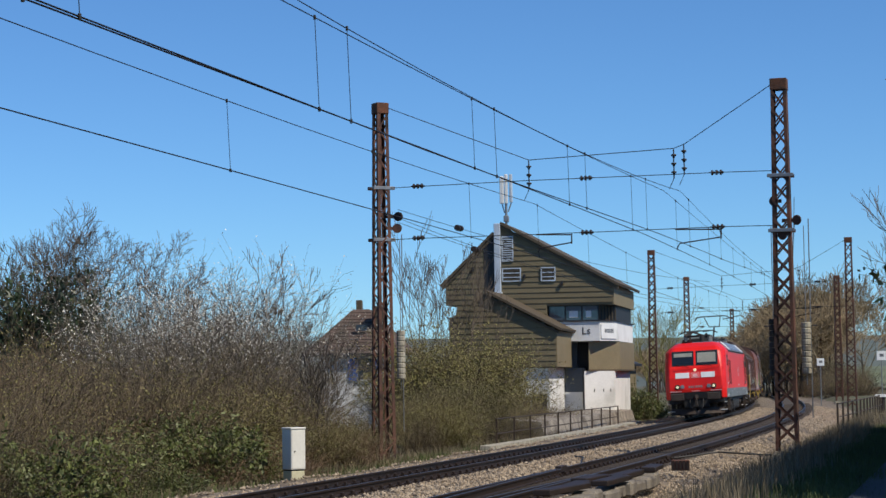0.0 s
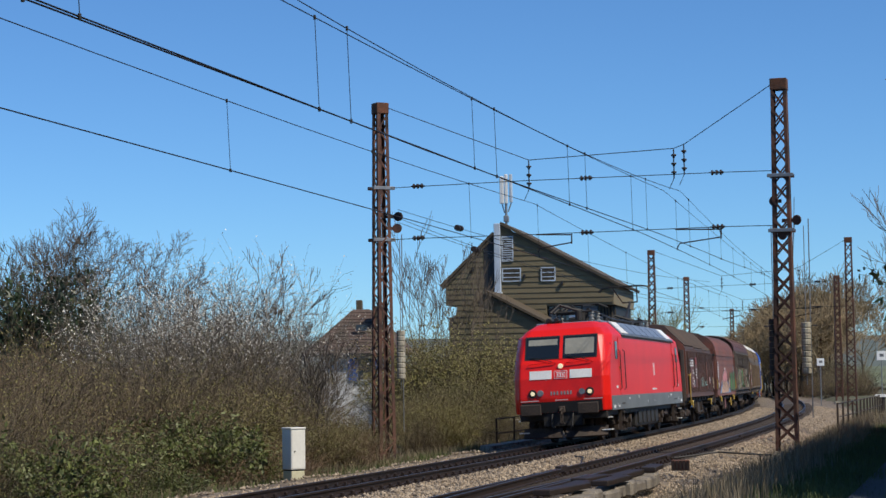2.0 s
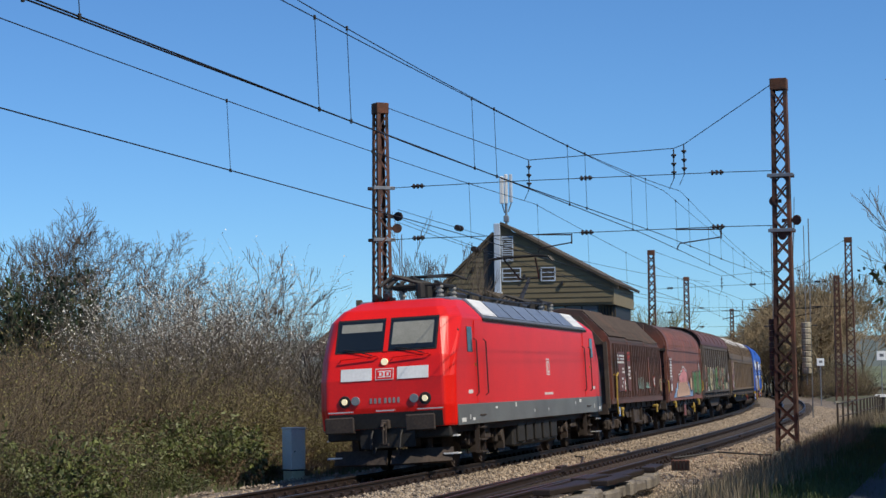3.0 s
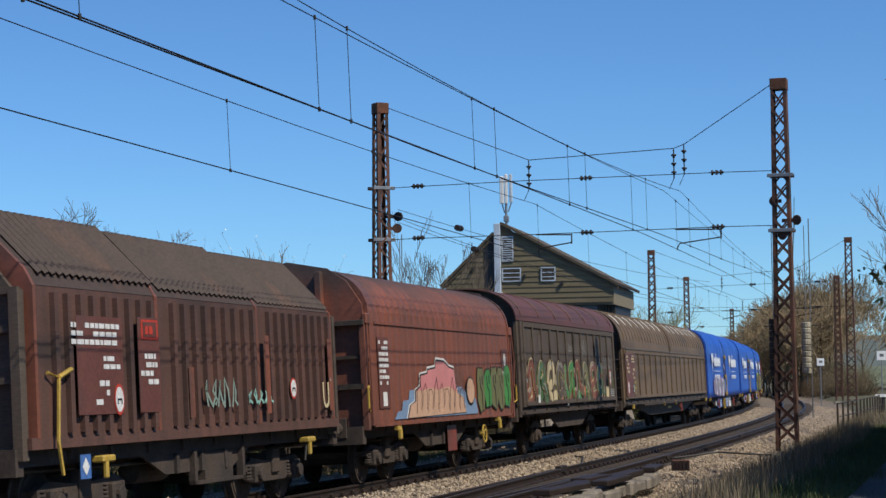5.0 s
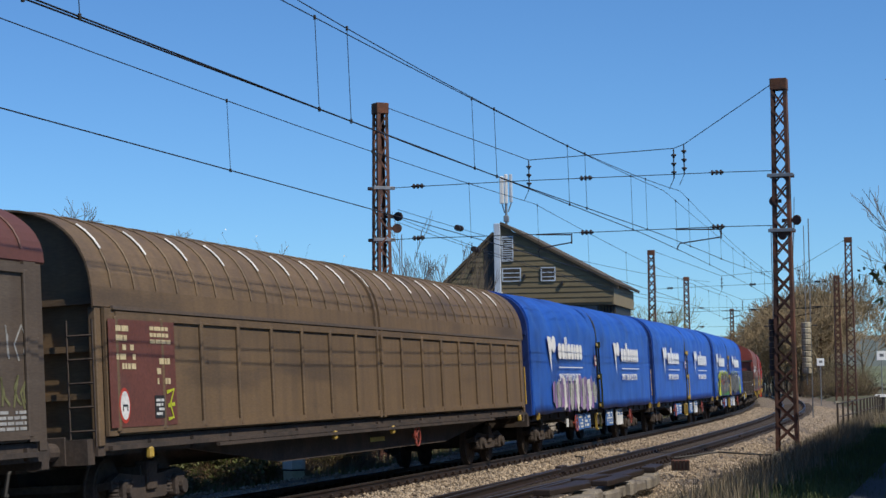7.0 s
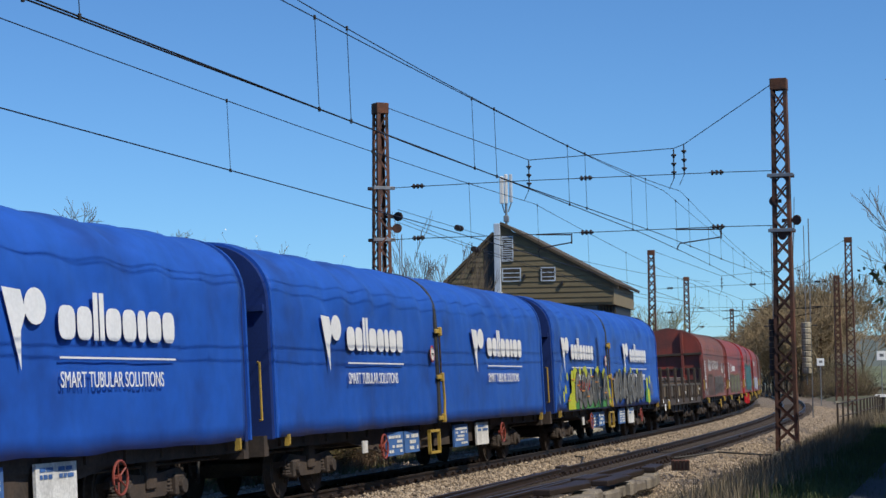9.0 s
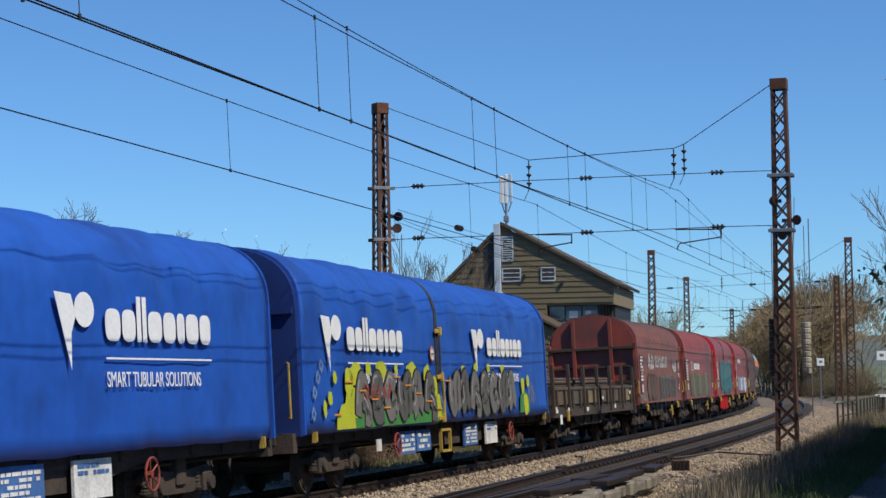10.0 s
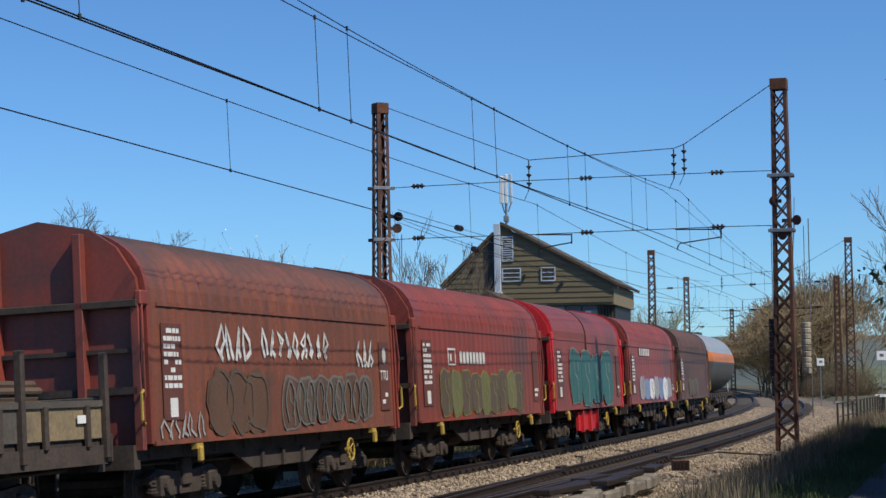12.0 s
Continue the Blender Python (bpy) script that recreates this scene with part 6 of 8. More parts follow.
def box_mast(x, y, z0, z1, turn, w0=0.54, w1=0.35):
    """Four corner angles that lean together, laced zigzag on all four faces."""
    root = thing("lattice_mast", "tall rusty four-legged steel lattice mast beside the scrub", "mast", Matrix.Translation((x, y, z0)) @ pose(0, 0, 0, 0, 0, turn), "overhead line masts")
    H = z1 - z0
    half = lambda z: (w0 + (w1 - w0) * z / H) / 2
    for sx in (-1, 1):
        for sy in (-1, 1):
            rings = []
            for z in (0, H):
                a = half(z)
                rings.append([(sx * q, sy * r, z) for q, r in ((a, a), (a - 0.1, a), (a - 0.1, a - 0.014), (a - 0.014, a - 0.014), (a - 0.014, a - 0.1), (a, a - 0.1))][::sx * sy])
            part("leg", Geo().loft(rings), M_RUST, root)
    n = int(H / 0.45)
    for face in range(4):
        rot = Matrix.Rotation(face * math.pi / 2, 4, "Z")
        for i in range(n):
            za, zb = 0.2 + i * (H - 0.55) / n, 0.2 + (i + 1) * (H - 0.55) / n
            for s in ((1,) if (i + face) % 2 else (-1,)):
                a, b = half(za), half(zb)
                p, q = Vector((s * (a - 0.04), -a - 0.004, za)), Vector((-s * (b - 0.04), -b - 0.004, zb))
                t = (q - p).normalized().cross(Vector((0, 1, 0))) * 0.024
                o = Vector((0, -0.008, 0))
                part("lacing_bar", Geo().loft([[rot @ v for v in (p - t, p + t, p + t + o, p - t + o)], [rot @ v for v in (q - t, q + t, q + t + o, q - t + o)]]), M_RUST, root)
    a = w1 / 2 + 0.02
    part("head_plate", Geo().box(-a, a, -a, a, H - 0.32, H, c=0.01), M_MASTCAP, root)
    part("footing", Geo().box(-w0 / 2 - 0.1, w0 / 2 + 0.1, -w0 / 2 - 0.1, w0 / 2 + 0.1, -0.6, -0.08, c=0.03), M_CONCRETE, root)
    return root


def insulator_string(p, q, n=3, r=0.075, name="insulator"):
    """A row of dark glazed sheds on a rod from p to q."""
    g = Geo()
    p, q = Vector(p), Vector(q)
    g.tube([p, q], 0.02, 6)
    d = (q - p).normalized()
    for i in range(n):
        c = p.lerp(q, (i + 0.7) / (n + 0.4))
        g.disc(c, d, r, 0.05, 10)
        g.disc(c + d * 0.04, d, r * 0.5, 0.06, 8)
    return g


def wire(g, pts, r=0.008):
    g.tube(pts, r, 4)


def sagged(a, b, sag, n=10):
    a, b = Vector(a), Vector(b)
    return [a.lerp(b, i / n) - Vector((0, 0, 4 * sag * (i / n) * (1 - i / n))) for i in range(n + 1)]


ML, MR = Vector((-1.81, 59.24, 0)), Vector((9.42, 55.6, 0))
M2L, M2R = Vector((13.27, 128, 0)), Vector((24.24, 120, 0))
M3L, M3R = Vector((19.7, 163, 0)), Vector((32.1, 164, 0))
TURN1 = math.degrees(math.atan2((MR - ML).y, (MR - ML).x))
mast_l = box_mast(ML.x, ML.y, -0.42, 10.2, 28)
mast_r = lattice_mast(MR.x, MR.y, -0.1, 10.22, TURN1, 0.62, 0.42)
lattice_mast(M2L.x, M2L.y, -0.6, 10.16, -12)
lattice_mast(M2R.x, M2R.y, -0.1, 10.25, -14)
lattice_mast(M3L.x, M3L.y, -0.3, 10.2, 0)
lattice_mast(M3R.x, M3R.y, 0.0, 10.2, 0)
lattice_mast(42.7, 229, -0.3, 10.15, 0)
lattice_mast(33.8, 236, -0.3, 10.1, 0)


def mast_gear(root, H, side, stacks, wheels):
    """Balance weights on a guide rod, pulley wheels and clamps on a mast; side: which leg they hang at."""
    for sx, yy, za, zb, dark in stacks:
        n = int((zb - za) / 0.16)
        for i in range(n):
            z = za + i * 0.16
            part("balance_weight", Geo().tube([(sx, yy, z), (sx, yy, z + 0.02), (sx, yy, z + 0.13), (sx, yy, z + 0.15)], [0.115, 0.13, 0.13, 0.115], 12),
                 M_UNDER if dark else M_CONCRETE, root)
        part("weight_rod", Geo().tube([(sx, yy, za - 0.3), (sx, yy, zb + 2.6)], 0.012, 5), M_ZINC, root)
        part("guide_rod", Geo().tube([(sx + 0.12 * side, yy + 0.1, 0.9), (sx + 0.12 * side, yy + 0.1, zb + 2.8)], 0.016, 5), M_ZINC, root)
    for sx, z in wheels:
        g = Geo().disc((sx, -0.12, z), (0.35, 1, 0), 0.14, 0.04, 20)
        g.disc((sx, -0.05, z), (0.35, 1, 0), 0.08, 0.07, 16)
        part("pulley_wheel", g, M_RUST, root)
        part("pulley_bracket", Geo().box(min(0, sx), max(0, sx), -0.06, -0.02, z - 0.05, z + 0.05), M_RUST, root)


mast_gear(mast_l, 10.6, 1, [(0.62, 0.05, 2.45, 3.95, False)], [(0.5, 7.25), (0.46, 6.9)])
mast_gear(mast_r, 10.2, 1, [(0.56, 0.15, 2.1, 3.6, False), (-0.36, 0.3, 2.05, 3.65, True)], [(0.42, 6.35), (-0.2, 6.9), (0.02, 5.95)])
for root, zs in ((mast_l, (8.08, 6.55)), (mast_r, (7.61, 6.08))):
    for z in zs:
        part("span_clamp", Geo().box(-0.36, 0.36, -0.22, -0.16, z - 0.05, z + 0.05, c=0.01), M_ZINC, root)
        part("span_clamp", Geo().box(-0.34, 0.34, 0.16, 0.22, z - 0.05, z + 0.05, c=0.01), M_RUST, root)


def cross_span(a, b, heights, drops, name_label):
    """Head span, two cross wires and insulators between two masts."""
    root = thing("cross_span", name_label, "overhead line")
    d = (b - a)
    at = lambda k, z: Vector((a.x + d.x * k, a.y + d.y * k, z))
    top, up, low = heights
    ins = lambda *q: part("insulator", insulator_string(*q), M_INS, root)
    g = Geo()
    head = [at(0.02, top - 0.15)] + [at(k, z) for k, z in drops] + [at(0.985, top - 0.1)]
    wire(g, head, 0.012)
    part("head_wire", g, M_WIRE, root)
    for z, q in ((up, 0.03), (low, 0.0)):
        g = Geo()
        pts = [at(0.02, z), at(0.1, z + 0.01), at(0.36, z + q * 1.2), at(0.55, z + q), at(0.86, z + 0.02), at(0.99, z)]
        wire(g, pts, 0.011)
        part("cross_wire", g, M_WIRE, root)
        for k in (0.08, 0.51, 0.83):
            zz = z + (q * 1.05 if k == 0.51 else 0.02)
            ins(at(k, zz), at(k + 0.035, zz))
    for k, z in drops:
        ins(at(k, z - 0.02), at(k, z - 0.85))
        g = Geo()
        wire(g, [at(k, z - 0.85), at(k - 0.012, z - 1.15)], 0.01)
        part("hanger", g, M_WIRE, root)
    return root, at


span1, at1 = cross_span(ML, MR, (10.2, 7.66, 6.13), [(0.385, 8.29), (0.745, 8.42), (0.77, 8.52)], "cross span of thin wires with dark insulators between masts")
# steady arms that hold the contact wires
for k, dx in ((0.40, 0.09), (0.745, 0.11)):
    g = Geo().tube([at1(k, 6.12), at1(k + dx, 6.08)], 0.022, 6)
    g.tube([at1(k + dx, 6.12), at1(k + dx, 5.82)], 0.022, 6)
    g.tube([at1(k + dx, 5.86), at1(k + 0.01, 5.72), at1(k + 0.005, 5.6)], 0.02, 6)
    part("steady_arm", g, M_INS, span1)
span2, at2 = cross_span(M2L, M2R, (10.2, 7.66, 6.13), [(0.37, 8.3), (0.72, 8.5), (0.76, 8.6)], "cross span of thin wires with dark insulators between masts")
for k, dx in ((0.37, 0.09), (0.72, 0.11)):
    g = Geo().tube([at2(k, 6.12), at2(k + dx, 6.08), at2(k + dx, 5.8), at2(k, 5.6)], 0.025, 6)
    part("steady_arm", g, M_INS, span2)
span3, at3 = cross_span(M3L, M3R, (10.2, 7.66, 6.13), [(0.37, 8.3), (0.72, 8.5)], "cross span of thin wires with dark insulators between masts")


def catenary(off_m, off_c, supports, gaps, zc, label, phase=0.0):
    """Messenger, contact wire and droppers along the line; supports: stations; off_*: functions of s."""
    root = thing("overhead_wire", label, "overhead line", group="overhead wires")
    ms = []
    for a, b in zip(supports, supports[1:]):
        n = max(6, int((b[0] - a[0]) / 4))
        for i in range(n):
            k = i / n
            s = a[0] + (b[0] - a[0]) * k
            z = a[1] + (b[1] - a[1]) * k - 4 * gaps * ((b[0] - a[0]) / 65) ** 2 * k * (1 - k)
            ms.append((s, z))
    ms.append(supports[-1])
    g = Geo()
    wire(g, [line(s, off_m(s), z) for s, z in ms], 0.0085)
    part("messenger_wire", g, M_WIRE, root)
    g = Geo()
    wire(g, [line(s, off_c(s), zc(s)) for s, _ in ms], 0.0105)
    part("contact_wire", g, M_WIRE, root)
    s = ms[0][0] + phase
    while s < min(ms[-1][0], 170):
        z = float(np.interp(s, [m[0] for m in ms], [m[1] for m in ms]))
        p, q = line(s, off_m(s), z), line(s + 0.15, off_c(s), zc(s))
        if z - zc(s) > 0.12:
            g = Geo()
            wire(g, [p, q], 0.005)
            g.disc(p, (0, 0, 1), 0.02, 0.06, 6)
            g.disc(q, (0, 0, 1), 0.02, 0.06, 6)
            part("dropper", g, M_WIRE, root)
        s += 8.4
    return root


catenary(lambda s: 0.0, lambda s: 0.0, [(-45, 6.98), (10.5, 6.98), (79, 6.98), (117, 6.98), (187, 6.98), (260, 6.98)], 0.45, lambda s: 5.5, "thin dark messenger and contact wire over the train's track", 5.5)
catenary(lambda s: 3.75, lambda s: 3.75, [(-58, 7.2), (10.3, 7.2), (79, 7.1), (117, 7.1), (187, 7.1), (260, 7.1)], 0.45, lambda s: 5.45 + 0.0075 * min(max(s + 29, 0), 35), "thin dark messenger and contact wire over the empty track", 3.6)
catenary(lambda s: 3.95 + 0.004 * s, lambda s: 3.95 + 0.004 * s, [(-40, 7.33), (12, 7.33), (79, 7.9), (117, 8.2)], 1.0,
         lambda s: float(np.interp(s, [-29, -15, -7, 7, 24, 54, 117], [5.45, 5.48, 5.57, 5.79, 5.97, 6.6, 7.4])), "second pair of thin dark wires rising away from the empty track", 3.4)
# anchored wires with their insulators, from the pulley wheel of the mast out over the track
anchor = thing("anchor_wires", "tension wires with dark round insulators anchored at a mast", "overhead line")
for z0, z1, s1, k in ((7.0, 7.1, 62, 0.115), (6.62, 5.6, 62, 0.15), (6.75, 5.55, 48, 0.0)):
    a = Vector((ML.x + 0.5, ML.y - 0.3, z0))
    b = line(s1, 0.0, z1)
    pts = sagged(a, b, 0.35, 14)
    g = Geo()
    wire(g, pts, 0.0085)
    part("tension_wire", g, M_WIRE, anchor)
    if k:
        p = Vector(pts[2])
        p = a.lerp(b, k) - Vector((0, 0, 0.35 * 4 * k * (1 - k)))
        q = p + (b - a).normalized() * 0.3
        g = Geo()
        g.disc(p, b - a, 0.1, 0.16, 12)
        g.disc(q, b - a, 0.1, 0.16, 12)
        g.tube([p, q], 0.03, 6)
        part("insulator", g, M_INS, anchor)
for z0, s1 in ((6.3, 70), (6.9, 78)):
    g = Geo()
    wire(g, sagged((MR.x + 0.35, MR.y, z0), line(s1, 3.9, 6.5), 0.5, 12), 0.0085)
    part("tension_wire", g, M_WIRE, anchor)

# ---- small trackside things ----
M_CABINET = mat("cabinet_cream", (0.74, 0.73, 0.66), (0.7, 0.69, 0.62), 2, 0.5, 0, 0, 20, 0.06)
M_PLINTH = mat("cabinet_plinth", (0.56, 0.53, 0.36), (0.5, 0.47, 0.32), 3, 0.8, 0, 0.1, 20, 0.12)
M_RAILING = mat("railing_brown", (0.045, 0.03, 0.022), None, 4, 0.8, 0.2)
cab = thing("equipment_cabinet", "cream metal equipment cabinet on a pale yellow plinth", "cabinet", pose(-3.46, 45.95, -0.47, 0, 0, 33))
part("plinth", Geo().box(-0.17, 0.17, -0.2, 0.2, -0.1, 0.42, c=0.012), M_PLINTH, cab)
part("body", Geo().box(-0.185, 0.185, -0.215, 0.215, 0.45, 1.36, c=0.012), M_CABINET, cab)
part("gap", Geo().box(-0.165, 0.165, -0.195, 0.195, 0.42, 0.45), M_BLACK, cab)
part("lid", Geo().box(-0.2, 0.2, -0.235, 0.235, 1.36, 1.4, c=0.012), M_CABINET, cab)
door = part("door", Geo().box(-0.165, 0.165, -0.223, -0.215, 0.48, 1.33, c=0.003), M_CABINET, cab)
part("lock", Geo().disc((-0.1, -0.228, 0.86), (0, 1, 0), 0.018, 0.02, 10), M_BLACK, door)


def pipe_railing(label, posts, height, rails, group, z0=-0.35):
    root = thing("pipe_railing", label, "railing", group=group)
    for i, p in enumerate(posts):
        part("post", Geo().box(p[0] - 0.03, p[0] + 0.03, p[1] - 0.03, p[1] + 0.03, z0, z0 + height), M_RAILING, root)
    for z in rails:
        for p, q in zip(posts, posts[1:]):
            part("rail", Geo().tube([(p[0], p[1], z0 + z), (q[0], q[1], z0 + z)], 0.022, 6), M_RAILING, root)
    return root


pipe_railing("dark brown steel pipe railing beside the track", [tuple(line(21 + i * 3.05, -3.55 - 0.02 * i))[:2] for i in range(11)], 1.02, (0.5, 1.0), "railings")
pipe_railing("dark brown steel pipe railing beside the track", [tuple(line(26 + i * 2.4, 7.6 + 0.09 * i))[:2] for i in range(16)], 1.0, (0.5, 0.98), "railings", 0.0)
g = Geo().loft([[line(s, o, z) for o, z in ((-3.1, -0.32), (-3.1, -0.18), (-3.45, -0.16), (-3.45, -0.6))] for s in [18 + i * 2 for i in range(20)]])
tagged(part("kerb_wall", g, M_CONCRETE), "low weathered concrete edge beside the ballast", "kerb", kind="structure")
# stone retaining slab behind the railing
g = Geo().loft([[line(s, o, z) for o, z in ((-4.3, -0.5), (-4.5, 0.28), (-6.5, 0.4), (-6.5, -0.6))] for s in [34 + i * 2 for i in range(16)]])
tagged(part("stone_bank", g, mat("stone_bank", (0.34, 0.3, 0.25), (0.22, 0.19, 0.16), 1.5, 0.95, 0, 0.8, 8, 0.4, (0.12, 0.1, 0.08), 0.8, 0.5)), "sloping bank of grey stone below the tower", "bank", kind="structure")

# sleepers and rail fastenings, joint boxes, cables
sl = Geo().box(-0.13, 0.13, -1.3, 1.3, -0.2, 0.0, c=0.012).mesh("sleeper", M_SLEEPER)
fg = Geo()
for sy in (-1, 1):
    fg.box(-0.09, 0.09, sy * 0.7535 - 0.19, sy * 0.7535 + 0.19, 0.0, 0.025)
    for k in (-0.11, 0.11):
        fg.box(-0.05, 0.05, sy * 0.7535 + k - 0.03, sy * 0.7535 + k + 0.03, 0.02, 0.085, c=0.01)
fast = fg.mesh("rail_fastening", M_RAIL)
for tr, off in zip(track_things, TRACKS):
    for i in range(230):
        s = -27 + i * 0.62
        m = Matrix.Translation(line(s, off, -0.168)) @ Matrix.Rotation(heading(s), 4, "Z") @ Matrix.Rotation(-CANT, 4, "X")
        part("sleeper", sl, None, tr, at=m)
        if i < 150:
            part("rail_fastening", fast, None, tr, at=m)
# closure rails of the turnout in the near track
turnout = thing("turnout_rails", "rusty switch rails running together with the empty track", "railway track", kind="structure")
rail_run("rail", 3.75, -1, -26, -2, 2.0, turnout, 0.0, lambda s: 0.09 + 0.5 * smoothstep(-2, -26, s))
rail_run("rail", 3.75, 1, -26, -6, 2.0, turnout, 0.0, lambda s: -0.09 - 0.45 * smoothstep(-6, -26, s))
for s in (-1.5, 22.5, 4.5):
    j = part("rail_joint", Geo().box(-0.35, 0.35, -0.07, 0.07, -0.12, 0.02, c=0.015), M_RAIL, turnout,
             at=line_pose(s, 3.75 + (0.7535 if s > 2 else -0.7535), 0.0))
# ---- signal tower ----
M_SLAT = mat("olive_cladding", (0.16, 0.13, 0.072), (0.138, 0.112, 0.062), 1.2, 0.75, 0, 0.15, 15, 0.15, (0.095, 0.078, 0.045), 0.6, 0.4, (0.3, 0.3, 3), rand=0.14)
# Olive cladding lightened: the sunlight on the side faces is in its colour.
M_SIDECLAD = mat("sunlit_olive_cladding", (0.21, 0.17, 0.098), (0.185, 0.15, 0.085), 1.2, 0.7, 0, 0.1, 15, 0.12)
M_PLASTER = mat("white_plaster", (0.78, 0.78, 0.77), (0.7, 0.7, 0.69), 0.8, 0.85, 0, 0.1, 15, 0.08, (0.55, 0.55, 0.53), 0.5, 0.35)
M_BLUEGREY = mat("blue_grey_panel", (0.12, 0.14, 0.165), (0.105, 0.125, 0.15), 1, 0.6)
# Near-black for dark parts, and for shade painted into the tower's recesses.
M_DARK = mat("dark_parts_and_recess_shade", (0.02, 0.021, 0.024), None, 1, 0.6)
M_TRIM = mat("brown_trim", (0.10, 0.075, 0.045), None, 2, 0.7)
M_PALE = mat("pale_blue_metal", (0.55, 0.62, 0.7), None, 2, 0.5)
M_PANE = mat("window_pane", (0.05, 0.075, 0.10), None, 1, 0.05, 0, 0, 10, 0.1, spec=0.9)
tower = thing("signal_tower", "olive-clad railway signal tower with sloping roofs and white base", "building", pose(5.5, 108, 0, 0, 0, -11.8))


def gable(poly, y0, y1, material, name, parent):
    g = Geo().loft([[(x, y0, z) for x, z in poly], [(x, y1, z) for x, z in poly]])
    return part(name, g, material, parent)


def slats(wall, poly, y, z0, z1, pitch, material, holes=()):
    """Boards laid over a gable wall, each as wide as the wall is at its height."""
    z = z0
    while z < z1 - 0.05:
        xs = []
        zz = z + pitch * 0.5
        for (xa, za), (xb, zb) in zip(poly, poly[1:] + poly[:1]):
            if (za - zz) * (zb - zz) < 0:
                xs.append(xa + (xb - xa) * (zz - za) / (zb - za))
        xs.sort()
        for a, b in zip(xs[::2], xs[1::2]):
            cuts = [(a, b)]
            for hx0, hx1, hz0, hz1 in holes:
                if hz0 < zz < hz1:
                    cuts = [c for q0, q1 in cuts for c in ((q0, min(q1, hx0)), (max(q0, hx1), q1)) if c[1] - c[0] > 0.05]
            for q0, q1 in cuts:
                g = Geo().loft([[(q0 + 0.01, y, z + 0.012), (q1 - 0.01, y, z + 0.012), (q1 - 0.01, y, z + pitch), (q0 + 0.01, y, z + pitch)],
                                [(q0 + 0.01, y - 0.05, z + 0.012), (q1 - 0.01, y - 0.05, z + 0.012), (q1 - 0.01, y - 0.015, z + pitch), (q0 + 0.01, y - 0.015, z + pitch)]])
                part("board", g, material, wall)
        z += pitch


main_poly = [(-5.5, 6.08), (-5.5, 7.19), (-2.75, 9.82), (-2.35, 10.28), (3.62, 7.02), (3.62, 5.95), (0.04, 5.95), (0.04, 2.55), (-4.9, 2.55), (-4.9, 6.08)]
wall = gable(main_poly, 0, 9.5, M_SLAT, "main_wall", tower)
slats(wall, main_poly, 0, 2.6, 10.2, 0.29, M_SLAT, [(-3.36, -2.42, 6.7, 9.9)])
part("side_cladding", Geo().box(3.62, 3.66, 0.02, 9.45, 5.96, 7.0), M_SIDECLAD, tower, "olive side cladding with sunlight in its lightened colour")
for (xa, za), (xb, zb), nm in (((-2.45, 10.42), (3.95, 6.93), "roof"), ((-5.7, 7.06), (-2.75, 9.9), "roof")):
    d = Vector((xb - xa, 0, zb - za)).normalized()
    n = Vector((-d.z, 0, d.x)) * 0.14
    g = Geo().loft([[(xa, y, za), (xb, y, zb), (xb + n.x, y, zb + n.z), (xa + n.x, y, za + n.z)] for y in (-0.22, 9.7)])
    roof = part(nm, g, M_TRIM, tower)
    g = Geo().loft([[(xa, y, za - 0.2), (xb, y, zb - 0.2), (xb, y, zb - 0.02), (xa, y, za - 0.02)] for y in (-0.12, -0.05)])
    part("fascia", g, M_TRIM, roof)
part("fin", Geo().box(-2.76, -2.42, -0.25, 3.0, 6.72, 10.45, c=0.02), M_PALE, tower, "pale blue metal chimney fin")
part("fin_foot", Geo().box(-2.95, -2.36, -0.32, 0.1, 6.62, 6.74, c=0.02), M_PALE, tower)
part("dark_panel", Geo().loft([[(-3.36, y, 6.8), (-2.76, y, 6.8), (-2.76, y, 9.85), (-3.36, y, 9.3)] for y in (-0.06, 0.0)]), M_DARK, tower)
for x0, x1, z0, z1, horiz in ((-2.34, -1.76, 8.42, 9.72, True), (-2.34, -1.36, 7.32, 8.0, True), (-0.22, 0.52, 7.3, 8.0, True)):
    v = part("vent", Geo().box(x0, x1, -0.07, -0.03, z0, z1), M_TRIM, tower, "pale louvred vent")
    for a in (Geo().box(x0 - 0.03, x1 + 0.03, -0.1, -0.05, z0 - 0.03, z0 + 0.03), Geo().box(x0 - 0.03, x1 + 0.03, -0.1, -0.05, z1 - 0.03, z1 + 0.03),
              Geo().box(x0 - 0.03, x0 + 0.03, -0.1, -0.05, z0, z1), Geo().box(x1 - 0.03, x1 + 0.03, -0.1, -0.05, z0, z1)):
        part("vent_frame", a, M_PALE, v)
    n = int((z1 - z0) / 0.13)
    for i in range(n):
        z = z0 + 0.06 + i * (z1 - z0 - 0.1) / n
        part("louvre", Geo().box(x0 + 0.05, x1 - 0.05, -0.095, -0.06, z, z + 0.05), M_PALE if i % 2 or z0 > 8.1 else M_TRIM, v)
# window band
def plan(name, poly, z0, z1, material, parent, label=""):
    """A block with the plan poly."""
    return part(name, Geo().loft([[(x, y, z) for x, y in poly] for z in (z0, z1)]), material, parent, label)


